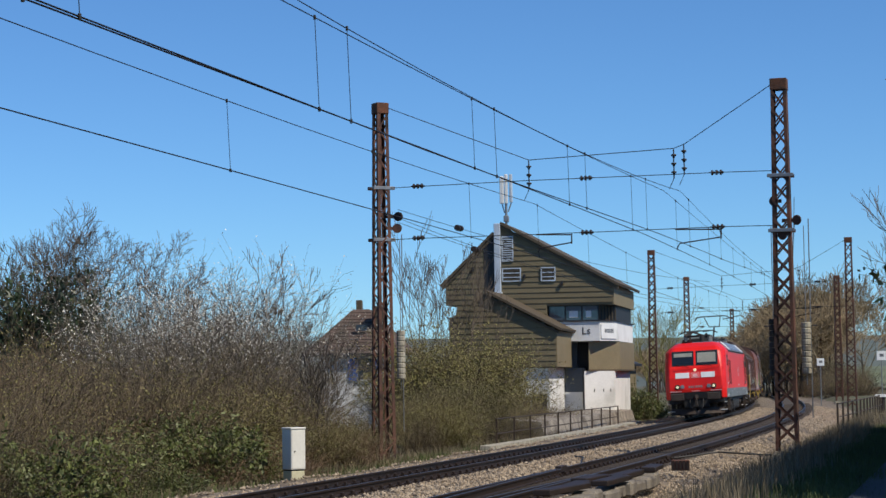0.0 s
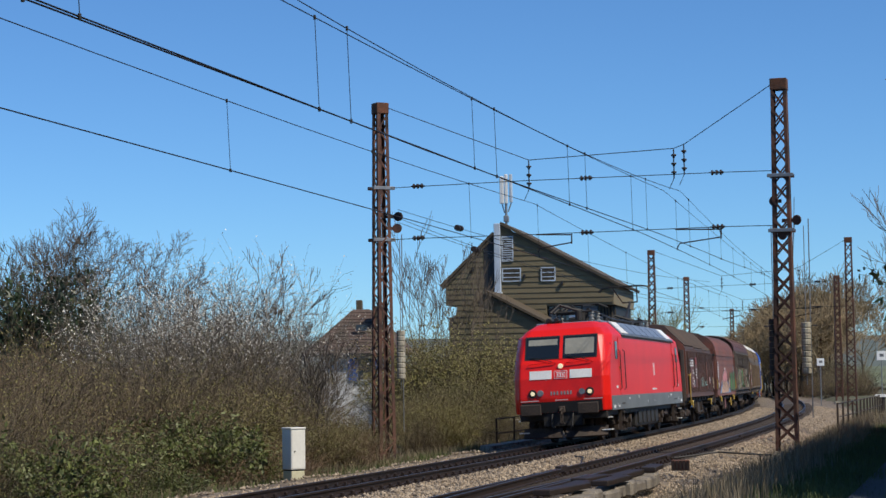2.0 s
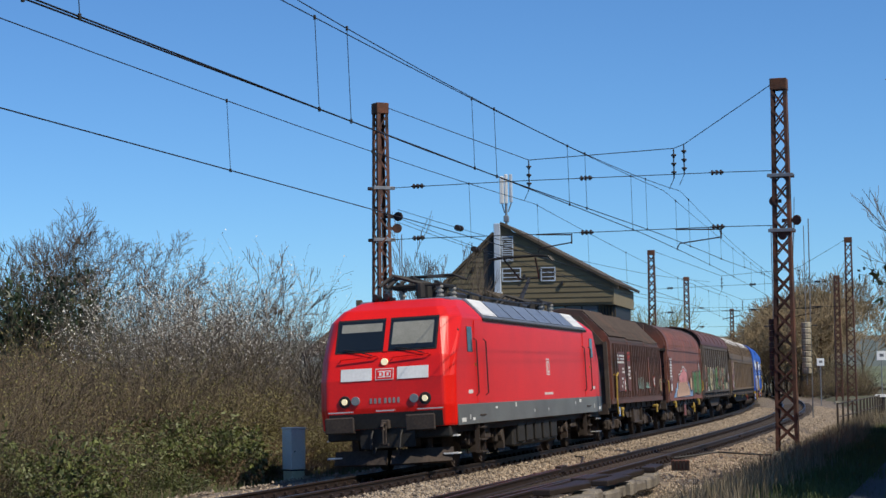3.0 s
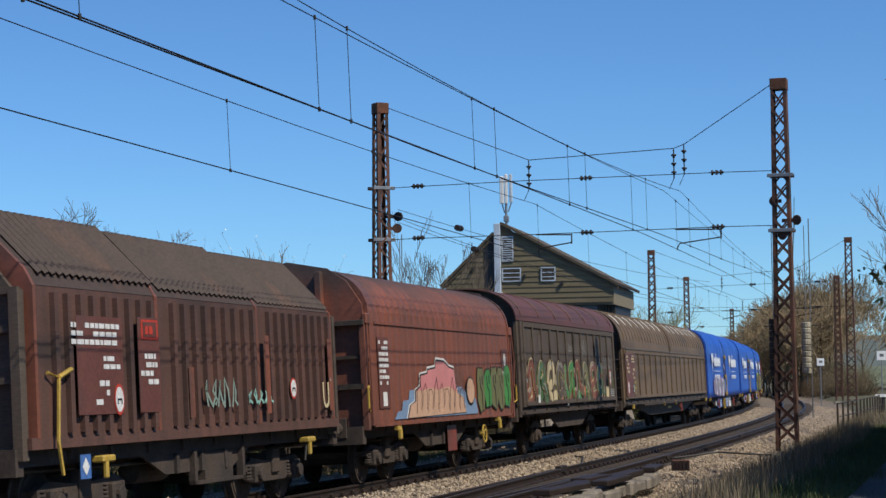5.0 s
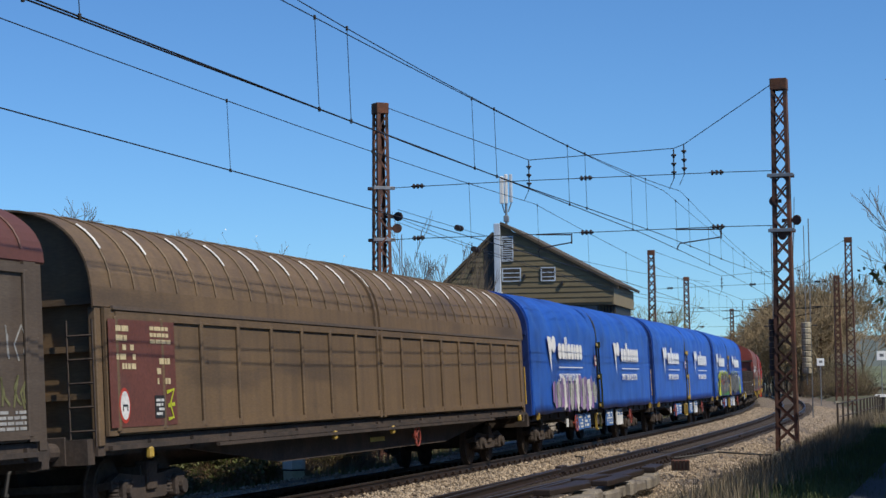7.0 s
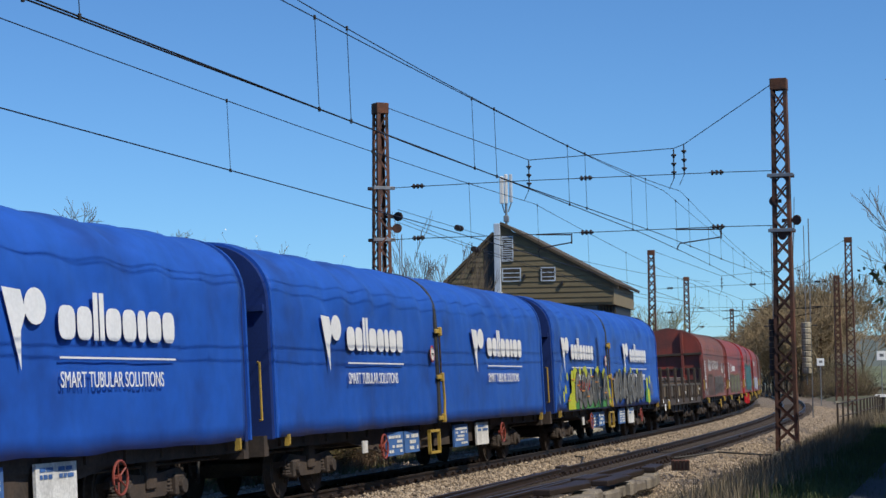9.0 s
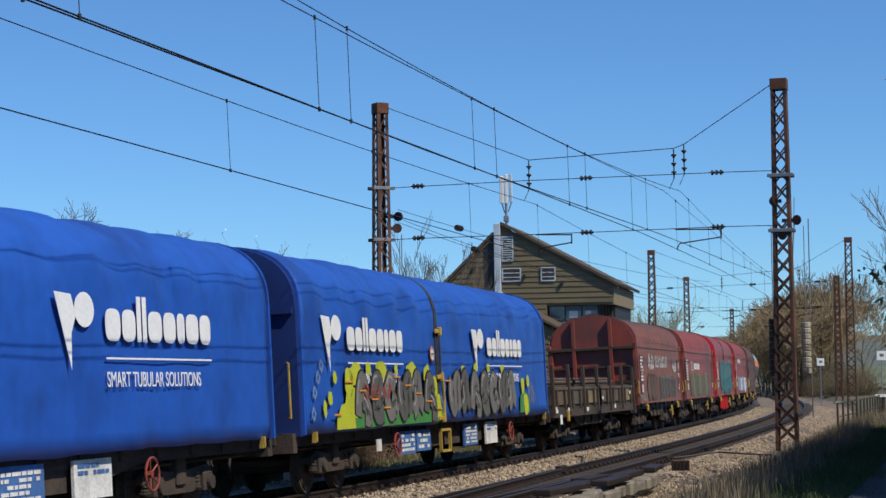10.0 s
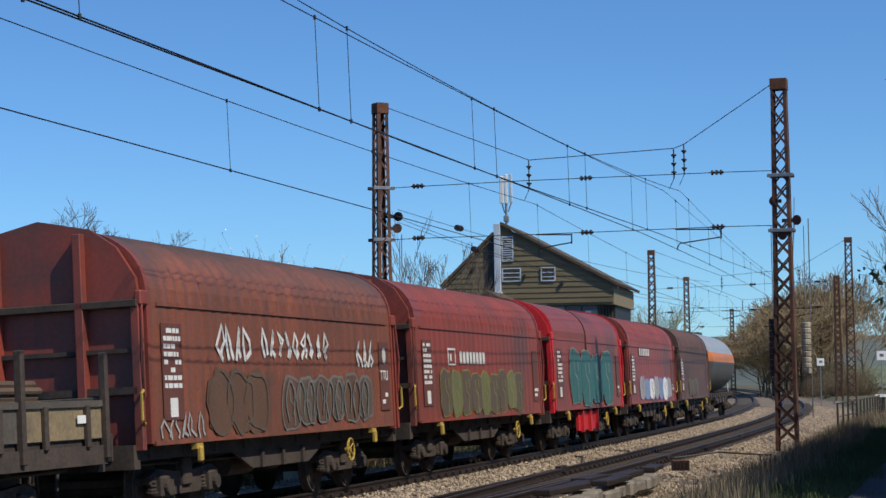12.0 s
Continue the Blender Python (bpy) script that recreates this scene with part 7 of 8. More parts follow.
# Solid block behind the panes, its shade put into the dark colour.
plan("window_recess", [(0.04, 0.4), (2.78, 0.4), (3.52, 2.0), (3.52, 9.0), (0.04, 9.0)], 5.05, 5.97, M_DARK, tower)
for i in range(3):
    x = 0.1 + i * 0.9
    w = part("window", Geo().box(x + 0.03, x + 0.87, 0.24, 0.27, 5.16, 5.9), M_PANE, tower)
    for a, b, c, d in ((x, x + 0.04, 5.1, 5.95), (x + 0.86, x + 0.9, 5.1, 5.95), (x + 0.04, x + 0.86, 5.1, 5.16), (x + 0.04, x + 0.86, 5.9, 5.95)):
        part("window_frame", Geo().box(a, b, 0.2, 0.3, c, d), M_DARK, w)
    if i:
        part("blind", Geo().box(x + 0.2, x + (0.68 if i == 1 else 0.5), 0.225, 0.238, 5.3, 5.65), M_WHITE, w)
        part("blind", Geo().box(x + 0.06, x + 0.84, 0.225, 0.238, 5.66, 5.88), M_BLUEGREY, w)
for k in range(6):
    f = (k + 0.3) / 6
    x, y = 2.8 + 0.8 * f, 0.24 + 1.75 * f
    part("side_slat", Geo().box(x - 0.03, x + 0.03, y - 0.03, y + 0.05, 5.05, 5.96), M_TRIM, tower)
# the bay under the windows, its corner splayed towards the line
bay = plan("bay", [(0.3, -0.35), (2.92, -0.35), (3.66, 1.2), (3.66, 8.6), (0.3, 8.6)], 4.02, 5.06, M_PLASTER, tower, "white bay under the windows")
g = Geo().loft([[(x, y, z) for x, y in ((2.98, -0.3), (3.62, 1.04), (3.64, 1.03), (3.0, -0.31))] for z in (4.14, 4.94)])
part("bay_panel", g, M_WHITE, bay)
for k in range(6):
    f = 0.22 + k * 0.1
    g = Geo().loft([[(2.99 + 0.64 * (f + q) + d, -0.305 + 1.34 * (f + q) - d * 0.5, z) for q, d in ((0, 0.012), (0.07, 0.012), (0.07, 0.02), (0, 0.02))] for z in (4.45, 4.66)])
    part("name_bar", g, M_BLUEGREY, bay)
plan("bay_ledge", [(0.25, -0.42), (2.97, -0.42), (3.74, 1.2), (3.74, 8.7), (0.25, 8.7)], 5.062, 5.12, M_DARK, tower)
plan("lower_box", [(2.28, -0.2), (3.75, 1.5), (3.75, 8.4), (2.28, 8.4)], 2.5, 3.98, M_SIDECLAD, tower, "box below the bay in olive cladding lightened as sunlit")
plan("box_edge", [(2.26, -0.24), (3.8, 1.5), (3.8, 8.45), (2.26, 8.45)], 2.42, 2.497, M_TRIM, tower)
# Solid block; the shade of the recess is its near-black colour.
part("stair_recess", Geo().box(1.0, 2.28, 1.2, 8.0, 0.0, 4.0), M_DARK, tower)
part("stair_wall", Geo().box(0.95, 1.5, 0.9, 1.2, 2.4, 4.0), M_BLUEGREY, tower)
plan("base_column", [(0.08, -0.35), (0.74, 0.15), (0.74, 8.0), (0.08, 8.0)], -0.4, 2.5, M_PLASTER, tower)
plan("base_wall", [(2.02, -0.2), (3.5, 0.85), (3.5, 8.2), (2.02, 8.2)], -0.4, 2.41, M_PLASTER, tower, "white plastered base wall")
part("base_inset", Geo().box(0.86, 1.95, 0.5, 1.0, 1.3, 2.6), M_BLUEGREY, tower)
part("base_low", Geo().box(0.86, 1.95, 0.3, 1.0, -0.4, 1.3), M_PLASTER, tower)
part("drain_pipe", Geo().tube([(0.8, -0.05, 0.0), (0.8, -0.05, 2.5)], 0.05, 8), M_DARK, tower)
part("drain_pipe", Geo().tube([(1.98, -0.2, 0.0), (1.98, -0.2, 2.5)], 0.05, 8), M_DARK, tower)
for x in (2.5, 2.95, 3.3):
    y = -0.2 + (x - 2.02) * 0.71
    part("wall_slit", Geo().box(x, x + 0.03, y - 0.02, y + 0.1, 1.3, 1.46), M_DARK, tower)
for x, z in ((-4.0, 8.0), (0.85, 7.15), (-1.2, 7.55)):
    part("lamp_bracket", Geo().box(x, x + 0.12, -0.2, -0.04, z - 0.1, z + 0.12, c=0.02), M_DARK, tower)
# the lower wing in front
wing_poly = [(-4.2, 2.62), (-4.2, 5.15), (-2.25, 6.42), (1.34, 4.5), (1.34, 2.62)]
wing = gable(wing_poly, -5.5, -0.02, M_SLAT, "wing_wall", tower)
slats(wing, wing_poly, -5.5, 2.64, 6.3, 0.29, M_SLAT)
part("wing_side", Geo().box(1.34, 1.38, -5.48, -0.4, 2.64, 4.45), M_SIDECLAD, tower, "olive side cladding with sunlight in its lightened colour")
d = Vector((3.6, 0, -1.92)).normalized()
n = Vector((-d.z, 0, d.x)) * 0.12
for y0, y1, lift in ((-5.75, 0.0, 0.06),):
    g = Geo().loft([[(-2.3, y, 6.45 + lift), (1.6, y, 4.42 + lift), (1.6 + n.x, y, 4.42 + lift + n.z), (-2.3 + n.x, y, 6.45 + lift + n.z)] for y in (y0, y1)])
    part("wing_roof", g, M_TRIM, tower)
    g = Geo().loft([[(-2.3, y, 6.3), (1.5, y, 4.3), (1.5, y, 4.42), (-2.3, y, 6.42)] for y in (-5.62, -5.55)])
    part("fascia", g, M_TRIM, tower)
part("wing_base", Geo().box(-1.6, 0.92, -5.3, -0.1, -0.4, 2.6), M_PLASTER, tower, "white plastered base wall")
part("wing_base_door", Geo().box(0.05, 0.8, -5.34, -5.29, 0.1, 1.25), M_DARK, tower)
part("wing_base_low", Geo().box(-4.0, -1.6, -4.2, -0.1, -0.4, 1.65), M_PLASTER, tower)
# writing on the bay
def lettering(text, size, material, parent, at, label="", extrude=0.004, narrow=1.0):
    cu = bpy.data.curves.new("writing", "FONT")
    cu.body, cu.size, cu.extrude = text, size, extrude
    tmp = bpy.data.objects.new("writing", cu)
    scene.collection.objects.link(tmp)
    dg = bpy.context.evaluated_depsgraph_get()
    me = bpy.data.meshes.new_from_object(tmp.evaluated_get(dg))
    bpy.data.objects.remove(tmp)
    me.transform(Matrix.Diagonal((narrow, 1, 1, 1)))
    me.materials.clear()
    me.materials.append(material)
    ob = new("lettering", me)
    ob.parent, ob.matrix_basis = parent, at
    return tagged(ob, label)


lettering("Ls", 0.55, M_DARK, bay, Matrix.Translation((1.95, -0.36, 4.38)) @ pose(0, 0, 0, 90, 0, 0))
# antenna
ant = thing("phone_antenna", "white panel antennas on a short steel pole", "antenna", pose(5.5, 108, 0, 0, 0, -11.8) @ pose(-2.15, 0.3, 10.4))
part("pole", Geo().tube([(0, 0, -0.1), (0, 0, 1.2)], 0.07, 10), M_ZINC, ant)
for x, w, z0, z1, m in ((-0.22, 0.16, 1.15, 2.65, M_WHITE), (0.02, 0.11, 1.15, 2.75, M_WHITE), (0.28, 0.1, 1.2, 2.75, M_PALE)):
    part("panel", Geo().box(x - w / 2 - 0.03, x + w / 2 + 0.03, -0.12, 0.06, z0, z1, c=0.03), m, ant)
    part("panel_bracket", Geo().tube([(x, 0.05, z0 - 0.02), (x * 0.4, 0, z0 - 0.5)], 0.035, 6), M_ZINC, ant)
part("cable_box", Geo().box(-0.14, 0.14, -0.1, 0.1, 0.15, 0.5, c=0.03), M_ZINC, ant)

# ---- dwelling behind the trees ----
M_TILE = mat("brown_roof_tiles", (0.115, 0.075, 0.058), (0.085, 0.058, 0.046), 5, 0.85, 0, 0.6, 10, 0.3, (0.06, 0.05, 0.04), 1, 0.4)
M_BLUE = mat("blue_shutter", (0.02, 0.13, 0.50), None, 2, 0.5)
house = thing("dwelling_house", "white house with a brown tiled hipped roof and blue shutters", "house", pose(-4.4, 92, 0, 0, 0, -6))
part("wall", Geo().box(-1.15, 1.75, 0, 6, -0.6, 3.3), M_PLASTER, house)
g = Geo().add([(-2.1, -0.28, 3.28), (2.5, -0.28, 3.28), (2.5, 6.6, 3.28), (-2.1, 6.6, 3.28), (-0.15, 2.6, 5.4), (0.6, 2.6, 5.4), (0.6, 3.8, 5.4), (-0.15, 3.8, 5.4)],
              [(3, 2, 1, 0), (0, 1, 5, 4), (1, 2, 6, 5), (2, 3, 7, 6), (3, 0, 4, 7), (4, 5, 6, 7)])
roof = part("roof", g, M_TILE, house)
for i in range(12):
    k = (i + 1) / 13
    part("tile_course", Geo().tube([(-2.1 + 1.95 * k, -0.28 + 2.88 * k, 3.29 + 2.12 * k), (2.5 - 1.9 * k, -0.28 + 2.88 * k, 3.29 + 2.12 * k)], 0.022, 4), M_TILE, roof)
part("chimney", Geo().box(-0.05, 0.22, 2.9, 3.3, 5.1, 5.85, c=0.02), M_TRIM, roof)
part("chimney", Geo().box(0.95, 1.5, 1.2, 1.7, 4.4, 5.5, c=0.02), M_TRIM, roof)
part("roof_window", Geo().box(0.25, 0.75, 0.85, 1.0, 4.35, 4.62), M_PANE, roof, at=None)
part("eaves_board", Geo().box(-2.05, 2.45, -0.3, -0.23, 3.14, 3.3), M_DARK, roof)
part("shutter", Geo().box(0.0, 0.4, -0.06, 0.0, 2.05, 3.1), M_BLUE, house)
part("window", Geo().box(0.45, 1.1, -0.03, 0.02, 2.1, 3.05), M_PANE, house)
part("window_sill", Geo().box(0.4, 1.15, -0.1, 0.0, 2.03, 2.1), M_WHITE, house)
part("shutter", Geo().box(1.15, 1.55, -0.06, 0.0, 2.05, 3.1), M_BLUE, house)

# small roof edge of a shed right of the tower
shed = thing("shed", "small dark shed with a shallow pitched roof beside the tower", "shed", pose(10.2, 124, 0, 0, 0, -11))
part("wall", Geo().box(-0.9, 1.2, 0, 4, -0.4, 2.9), M_SIDECLAD, shed)
g = Geo().loft([[(-2.0, y, 4.3), (1.55, y, 2.75), (1.55, y, 2.9), (-2.0, y, 4.45)] for y in (-0.3, 4.3)])
part("roof", g, M_DARK, shed)
# ---- plants ----
M_TWIG = mat("brown_twig", (0.155, 0.115, 0.068), (0.09, 0.068, 0.042), 0.8, 0.9, 0, 0, 20, 0.2, rand=0.55)
M_TWIGRED = mat("red_brown_twig", (0.19, 0.115, 0.06), (0.115, 0.075, 0.046), 0.7, 0.9, 0, 0, 20, 0.2, rand=0.55)
M_TWIGGREY = mat("grey_twig", (0.19, 0.165, 0.13), (0.12, 0.10, 0.08), 0.8, 0.9, 0, 0, 20, 0.2, rand=0.35)
M_BARKTWIG = mat("bark_twig", (0.15, 0.115, 0.085), (0.1, 0.078, 0.058), 0.8, 0.9, 0, 0, 20, 0.2, rand=0.3)
M_BARK = mat("bark", (0.095, 0.078, 0.062), (0.06, 0.05, 0.04), 3, 0.95, 0, 0.5, 20, 0.3, rand=0.25)
M_LEAFOLIVE = mat("olive_young_leaf", (0.22, 0.19, 0.06), (0.16, 0.145, 0.045), 0.9, 0.7, 0, 0, 20, 0.2, rand=0.45)
M_LEAFGREEN = mat("green_leaf", (0.115, 0.13, 0.03), (0.07, 0.085, 0.02), 0.9, 0.6, 0, 0, 20, 0.2, rand=0.5)
M_IVY = mat("ivy_leaf", (0.035, 0.055, 0.02), (0.025, 0.042, 0.016), 0.9, 0.45, 0, 0, 20, 0.2, rand=0.5)
M_DRYLEAF = mat("dry_leaf", (0.22, 0.15, 0.085), (0.14, 0.10, 0.06), 0.9, 0.8, 0, 0, 20, 0.2, rand=0.5)
M_BLOSSOM = mat("white_blossom", (0.8, 0.77, 0.68), (0.7, 0.66, 0.57), 0.9, 0.8, 0, 0, 20, 0.1, rand=0.3)
M_GRASS = mat("grass_blade", (0.10, 0.13, 0.035), (0.07, 0.095, 0.028), 0.5, 0.8, 0, 0, 20, 0.2, rand=0.5)
M_STRAW = mat("dry_grass", (0.27, 0.21, 0.13), (0.18, 0.145, 0.09), 0.5, 0.9, 0, 0, 20, 0.2, rand=0.4)


def sticks(name, segs, material):
    """Three-sided tapered sticks from rows of (p0, p1, r0, r1)."""
    a = np.array([s[0] for s in segs], float)
    b = np.array([s[1] for s in segs], float)
    ra, rb = np.array([s[2] for s in segs]), np.array([s[3] for s in segs])
    d = b - a
    d /= np.linalg.norm(d, axis=1)[:, None] + 1e-9
    ref = np.where(np.abs(d[:, 2:3]) < 0.9, np.array([[0, 0, 1.0]]), np.array([[1.0, 0, 0]]))
    u = np.cross(d, ref)
    u /= np.linalg.norm(u, axis=1)[:, None] + 1e-9
    w = np.cross(d, u)
    n = len(a)
    v = np.empty((n, 6, 3))
    for k in range(3):
        c, s = math.cos(k * math.tau / 3), math.sin(k * math.tau / 3)
        o = u * c + w * s
        v[:, k], v[:, 3 + k] = a + o * ra[:, None], b + o * rb[:, None]
    base = (np.arange(n) * 6)[:, None]
    f = np.concatenate([base + np.array([[k, (k + 1) % 3, 3 + (k + 1) % 3, 3 + k]]) for k in range(3)])
    me = bpy.data.meshes.new(name)
    me.from_pydata(v.reshape(-1, 3).tolist(), [], f.tolist())
    me.materials.append(material)
    return me


def flakes(name, pts, size, material, rng, long=1.6, up=0.0):
    """Small pointed leaves, one at each point, turned at random."""
    p = np.array(pts, float)
    n = len(p)
    rs = np.random.RandomState(rng.randrange(10 ** 6))
    a = rs.normal(size=(n, 3))
    a[:, 2] += up
    a /= np.linalg.norm(a, axis=1)[:, None]
    b = np.cross(a, rs.normal(size=(n, 3)))
    b /= np.linalg.norm(b, axis=1)[:, None] + 1e-9
    s = size * rs.uniform(0.6, 1.3, n)[:, None]
    v = np.stack([p - a * s * long, p + b * s * 0.7, p + a * s * long, p - b * s * 0.7], 1)
    f = (np.arange(n) * 4)[:, None] + np.arange(4)[None]
    me = bpy.data.meshes.new(name)
    me.from_pydata(v.reshape(-1, 3).tolist(), [], f.tolist())
    me.materials.append(material)
    return me


RMIN = [0.007]


def grow(rng, segs, tips, p, d, length, r, depth, spread, droop, forks=3, keep=0.72, twist=0.25):
    """A branch in three bent pieces, which forks on into smaller ones."""
    p, d = Vector(p), Vector(d).normalized()
    n = 3
    for i in range(n):
        d = (d + Vector((rng.gauss(0, twist), rng.gauss(0, twist), rng.gauss(0, twist) + droop)) * 0.5).normalized()
        q = p + d * (length / n)
        r1 = r * (1 - 0.18 * (i + 1) / n * 1.6)
        segs.append((tuple(p), tuple(q), max(r * (1 - 0.16 * i), RMIN[0]), max(r1, RMIN[0])))
        if depth > 0 and i > 0:
            for _ in range(1 if i < n - 1 else forks - 1):
                side = Vector((rng.gauss(0, 1), rng.gauss(0, 1), rng.gauss(0.25, 0.7))).normalized()
                nd = (d + side * spread).normalized()
                grow(rng, segs, tips, q, nd, length * keep * rng.uniform(0.75, 1.15), r1 * 0.58, depth - 1, spread, droop, forks, keep, twist)
        p = q
    tips.append(tuple(p))


def thicket_mesh(seed, h, w, stems, depth_sub, arch, upright):
    """Sticks of a dense bush: many thin stems from the ground, arching over, with side twigs."""
    rng = random.Random(seed)
    segs, tips = [], []
    for _ in range(stems):
        a, rr = rng.uniform(0, math.tau), w * math.sqrt(rng.random())
        p = Vector((rr * math.cos(a), rr * math.sin(a), -0.05))
        L = h * rng.uniform(0.55, 1.08) * (1 - 0.35 * (rr / w) ** 2)
        d = Vector((rng.gauss(0, 1 - upright), rng.gauss(0, 1 - upright), 1.2)).normalized()
        r = rng.uniform(0.008, 0.02)
        n = 6
        for i in range(n):
            d = (d + Vector((rng.gauss(0, 0.16), rng.gauss(0, 0.16), -arch * i / n))).normalized()
            q = p + d * (L / n)
            segs.append((tuple(p), tuple(q), r, r * 0.82))
            r *= 0.82
            if i > 0:
                for _ in range(depth_sub):
                    e = (d + Vector((rng.gauss(0, 0.9), rng.gauss(0, 0.9), rng.gauss(0.1, 0.6)))).normalized()
                    l2 = L * rng.uniform(0.1, 0.26)
                    m = q + e * l2 * 0.5
                    e2 = (e + Vector((rng.gauss(0, 0.3), rng.gauss(0, 0.3), rng.gauss(-0.1, 0.3)))).normalized()
                    t = m + e2 * l2 * 0.5
                    segs.append((tuple(q), tuple(m), r * 0.7, r * 0.5))
                    segs.append((tuple(m), tuple(t), r * 0.5, 0.003))
                    tips += [tuple(m), tuple(t)]
            p = q
        tips.append(tuple(p))
    return segs, tips


def shrub_set(name, label, category, seeds, twig, leaf, leaf_size, share, h, w, stems, sub, arch, upright, leafname="leaves", low=0.0):
    """Master shrubs of one kind, kept as lists of meshes to share."""
    out = []
    for sd in seeds:
        segs, tips = thicket_mesh(sd, h, w, stems, sub, arch, upright)
        rng = random.Random(sd + 50)
        tw = sticks("branchwork", segs, twig)
        lv = None
        if leaf:
            pts = []
            for t in tips:
                k = share if t[2] > low * h * rng.uniform(0.7, 1.3) else 0
                while rng.random() < k:
                    pts.append((t[0] + rng.gauss(0, 0.05), t[1] + rng.gauss(0, 0.05), t[2] + rng.gauss(0, 0.05)))
                    k -= 1
            if pts:
                lv = flakes(leafname, pts, leaf_size, leaf, rng)
        out.append((tw, lv))
    return name, label, category, out, leafname


PLANT_N = [0]


def plant(kind, x, y, z, turn, sc):
    name, label, category, meshes, leafname = kind
    PLANT_N[0] += 1
    tw, lv = meshes[PLANT_N[0] % len(meshes)]
    root = thing(name, label, category, pose(x, y, z, 0, 0, turn) @ Matrix.Diagonal((sc[0], sc[0], sc[1], 1)), group=category + " along the line")
    part("branchwork", tw, None, root)
    if lv:
        part(leafname, lv, None, root)
    return root


BRAMBLE = shrub_set("bramble_bush", "tangled leafless brown bramble thicket beside the track", "bush", (1, 2, 3), M_TWIGRED, M_DRYLEAF, 0.02, 0.5, 2.3, 1.5, 230, 3, 0.24, 0.35, "dry_leaves")
THICKET = shrub_set("bare_shrub", "dense bare grey-brown shrub with fine twigs", "shrub", (11, 12, 13), M_TWIG, M_LEAFOLIVE, 0.02, 0.45, 3.2, 1.5, 210, 3, 0.1, 0.55)
BLOSSOM = shrub_set("blossoming_shrub", "large grey shrub covered in small white blossom", "shrub", (21, 22), M_TWIGGREY, M_BLOSSOM, 0.015, 2.0, 4.2, 1.9, 300, 4, 0.08, 0.5, "blossom", 0.62)
WILLOW = shrub_set("budding_shrub", "rounded shrub with olive-green young leaves", "shrub", (31, 32), M_TWIG, M_LEAFOLIVE, 0.022, 2.6, 3.4, 1.6, 340, 4, 0.06, 0.5)
IVYBUSH = shrub_set("evergreen_bush", "dark green leafy evergreen bush", "bush", (41, 42), M_TWIG, M_LEAFGREEN, 0.024, 2.8, 1.2, 0.9, 120, 3, 0.25, 0.4)
# Unseen hedge, added only for the shade it throws on verge and lane.
HEDGE = shrub_set("hedge_bush", "dense upright dark green hedge bush beside the lane", "bush", (45, 46), M_TWIG, M_LEAFGREEN, 0.06, 3.2, 3.5, 0.8, 150, 3, 0.03, 0.82)
IVYSTEM = shrub_set("ivy_clad_tree", "tree stem overgrown with dark evergreen ivy", "tree", (48, 49), M_BARK, M_IVY, 0.055, 3.4, 3.6, 0.6, 110, 3, 0.02, 0.85, "ivy")
rng = random.Random(7)
# the belt of scrub beside the train's track
for i in range(13):
    s = -27 + i * 3.0
    if s > 9:
        break
    for row, (o, sc) in enumerate(((-4.9, 0.62), (-6.6, 0.95), (-8.4, 1.1))):
        p = line(s + rng.uniform(-0.9, 0.9), o + rng.uniform(-0.35, 0.35))
        k = BRAMBLE if rng.random() < (0.7, 0.5, 0.3)[row] else THICKET
        plant(k, p.x, p.y, -0.5 + 0.05 * row, rng.uniform(0, 360), (sc * rng.uniform(0.85, 1.1), sc * rng.uniform(0.8, 1.05)))
for x, y, k, sx, sz in ((-11.0, 48, BRAMBLE, 1.2, 1.45), (-8.6, 50, THICKET, 1.2, 1.25), (-12.5, 52, THICKET, 1.2, 1.3), (-6.5, 52, THICKET, 1.1, 1.2), (-10, 56, BRAMBLE, 1.2, 1.4),
                        (-7.4, 58, BLOSSOM, 1.25, 1.5), (-8.6, 61, BLOSSOM, 1.3, 1.55), (-5.7, 60, BLOSSOM, 1.1, 1.4), (-6.6, 62, BLOSSOM, 1.2, 1.5), (-6.0, 58, THICKET, 1.1, 1.3), (-10.5, 63, THICKET, 1.4, 1.5), (-13, 60, THICKET, 1.3, 1.4), (-9.6, 58, THICKET, 1.2, 1.2), 
                        (-3.7, 54, WILLOW, 0.6, 0.5), (-5.4, 51, WILLOW, 0.9, 0.7), (-3.0, 64, WILLOW, 0.6, 0.42), (-2.7, 56.5, THICKET, 0.4, 0.45), (-15, 62, BRAMBLE, 1.4, 1.7),
                        (-15.5, 66, THICKET, 1.4, 1.5), (-12, 57, BRAMBLE, 1.3, 1.6), (-13.5, 70, THICKET, 1.4, 1.3), (-9.4, 64, BRAMBLE, 1.3, 1.7), (-7.9, 65, THICKET, 1.3, 1.6), (-11.4, 60, BRAMBLE, 1.4, 1.8), (-14.2, 57, BRAMBLE, 1.3, 1.7), (-12.4, 64, THICKET, 1.4, 1.8), (-7.3, 66, BRAMBLE, 1.1, 1.4)):
    plant(k, x, y, -0.5, rng.uniform(0, 360), (sx, sz))
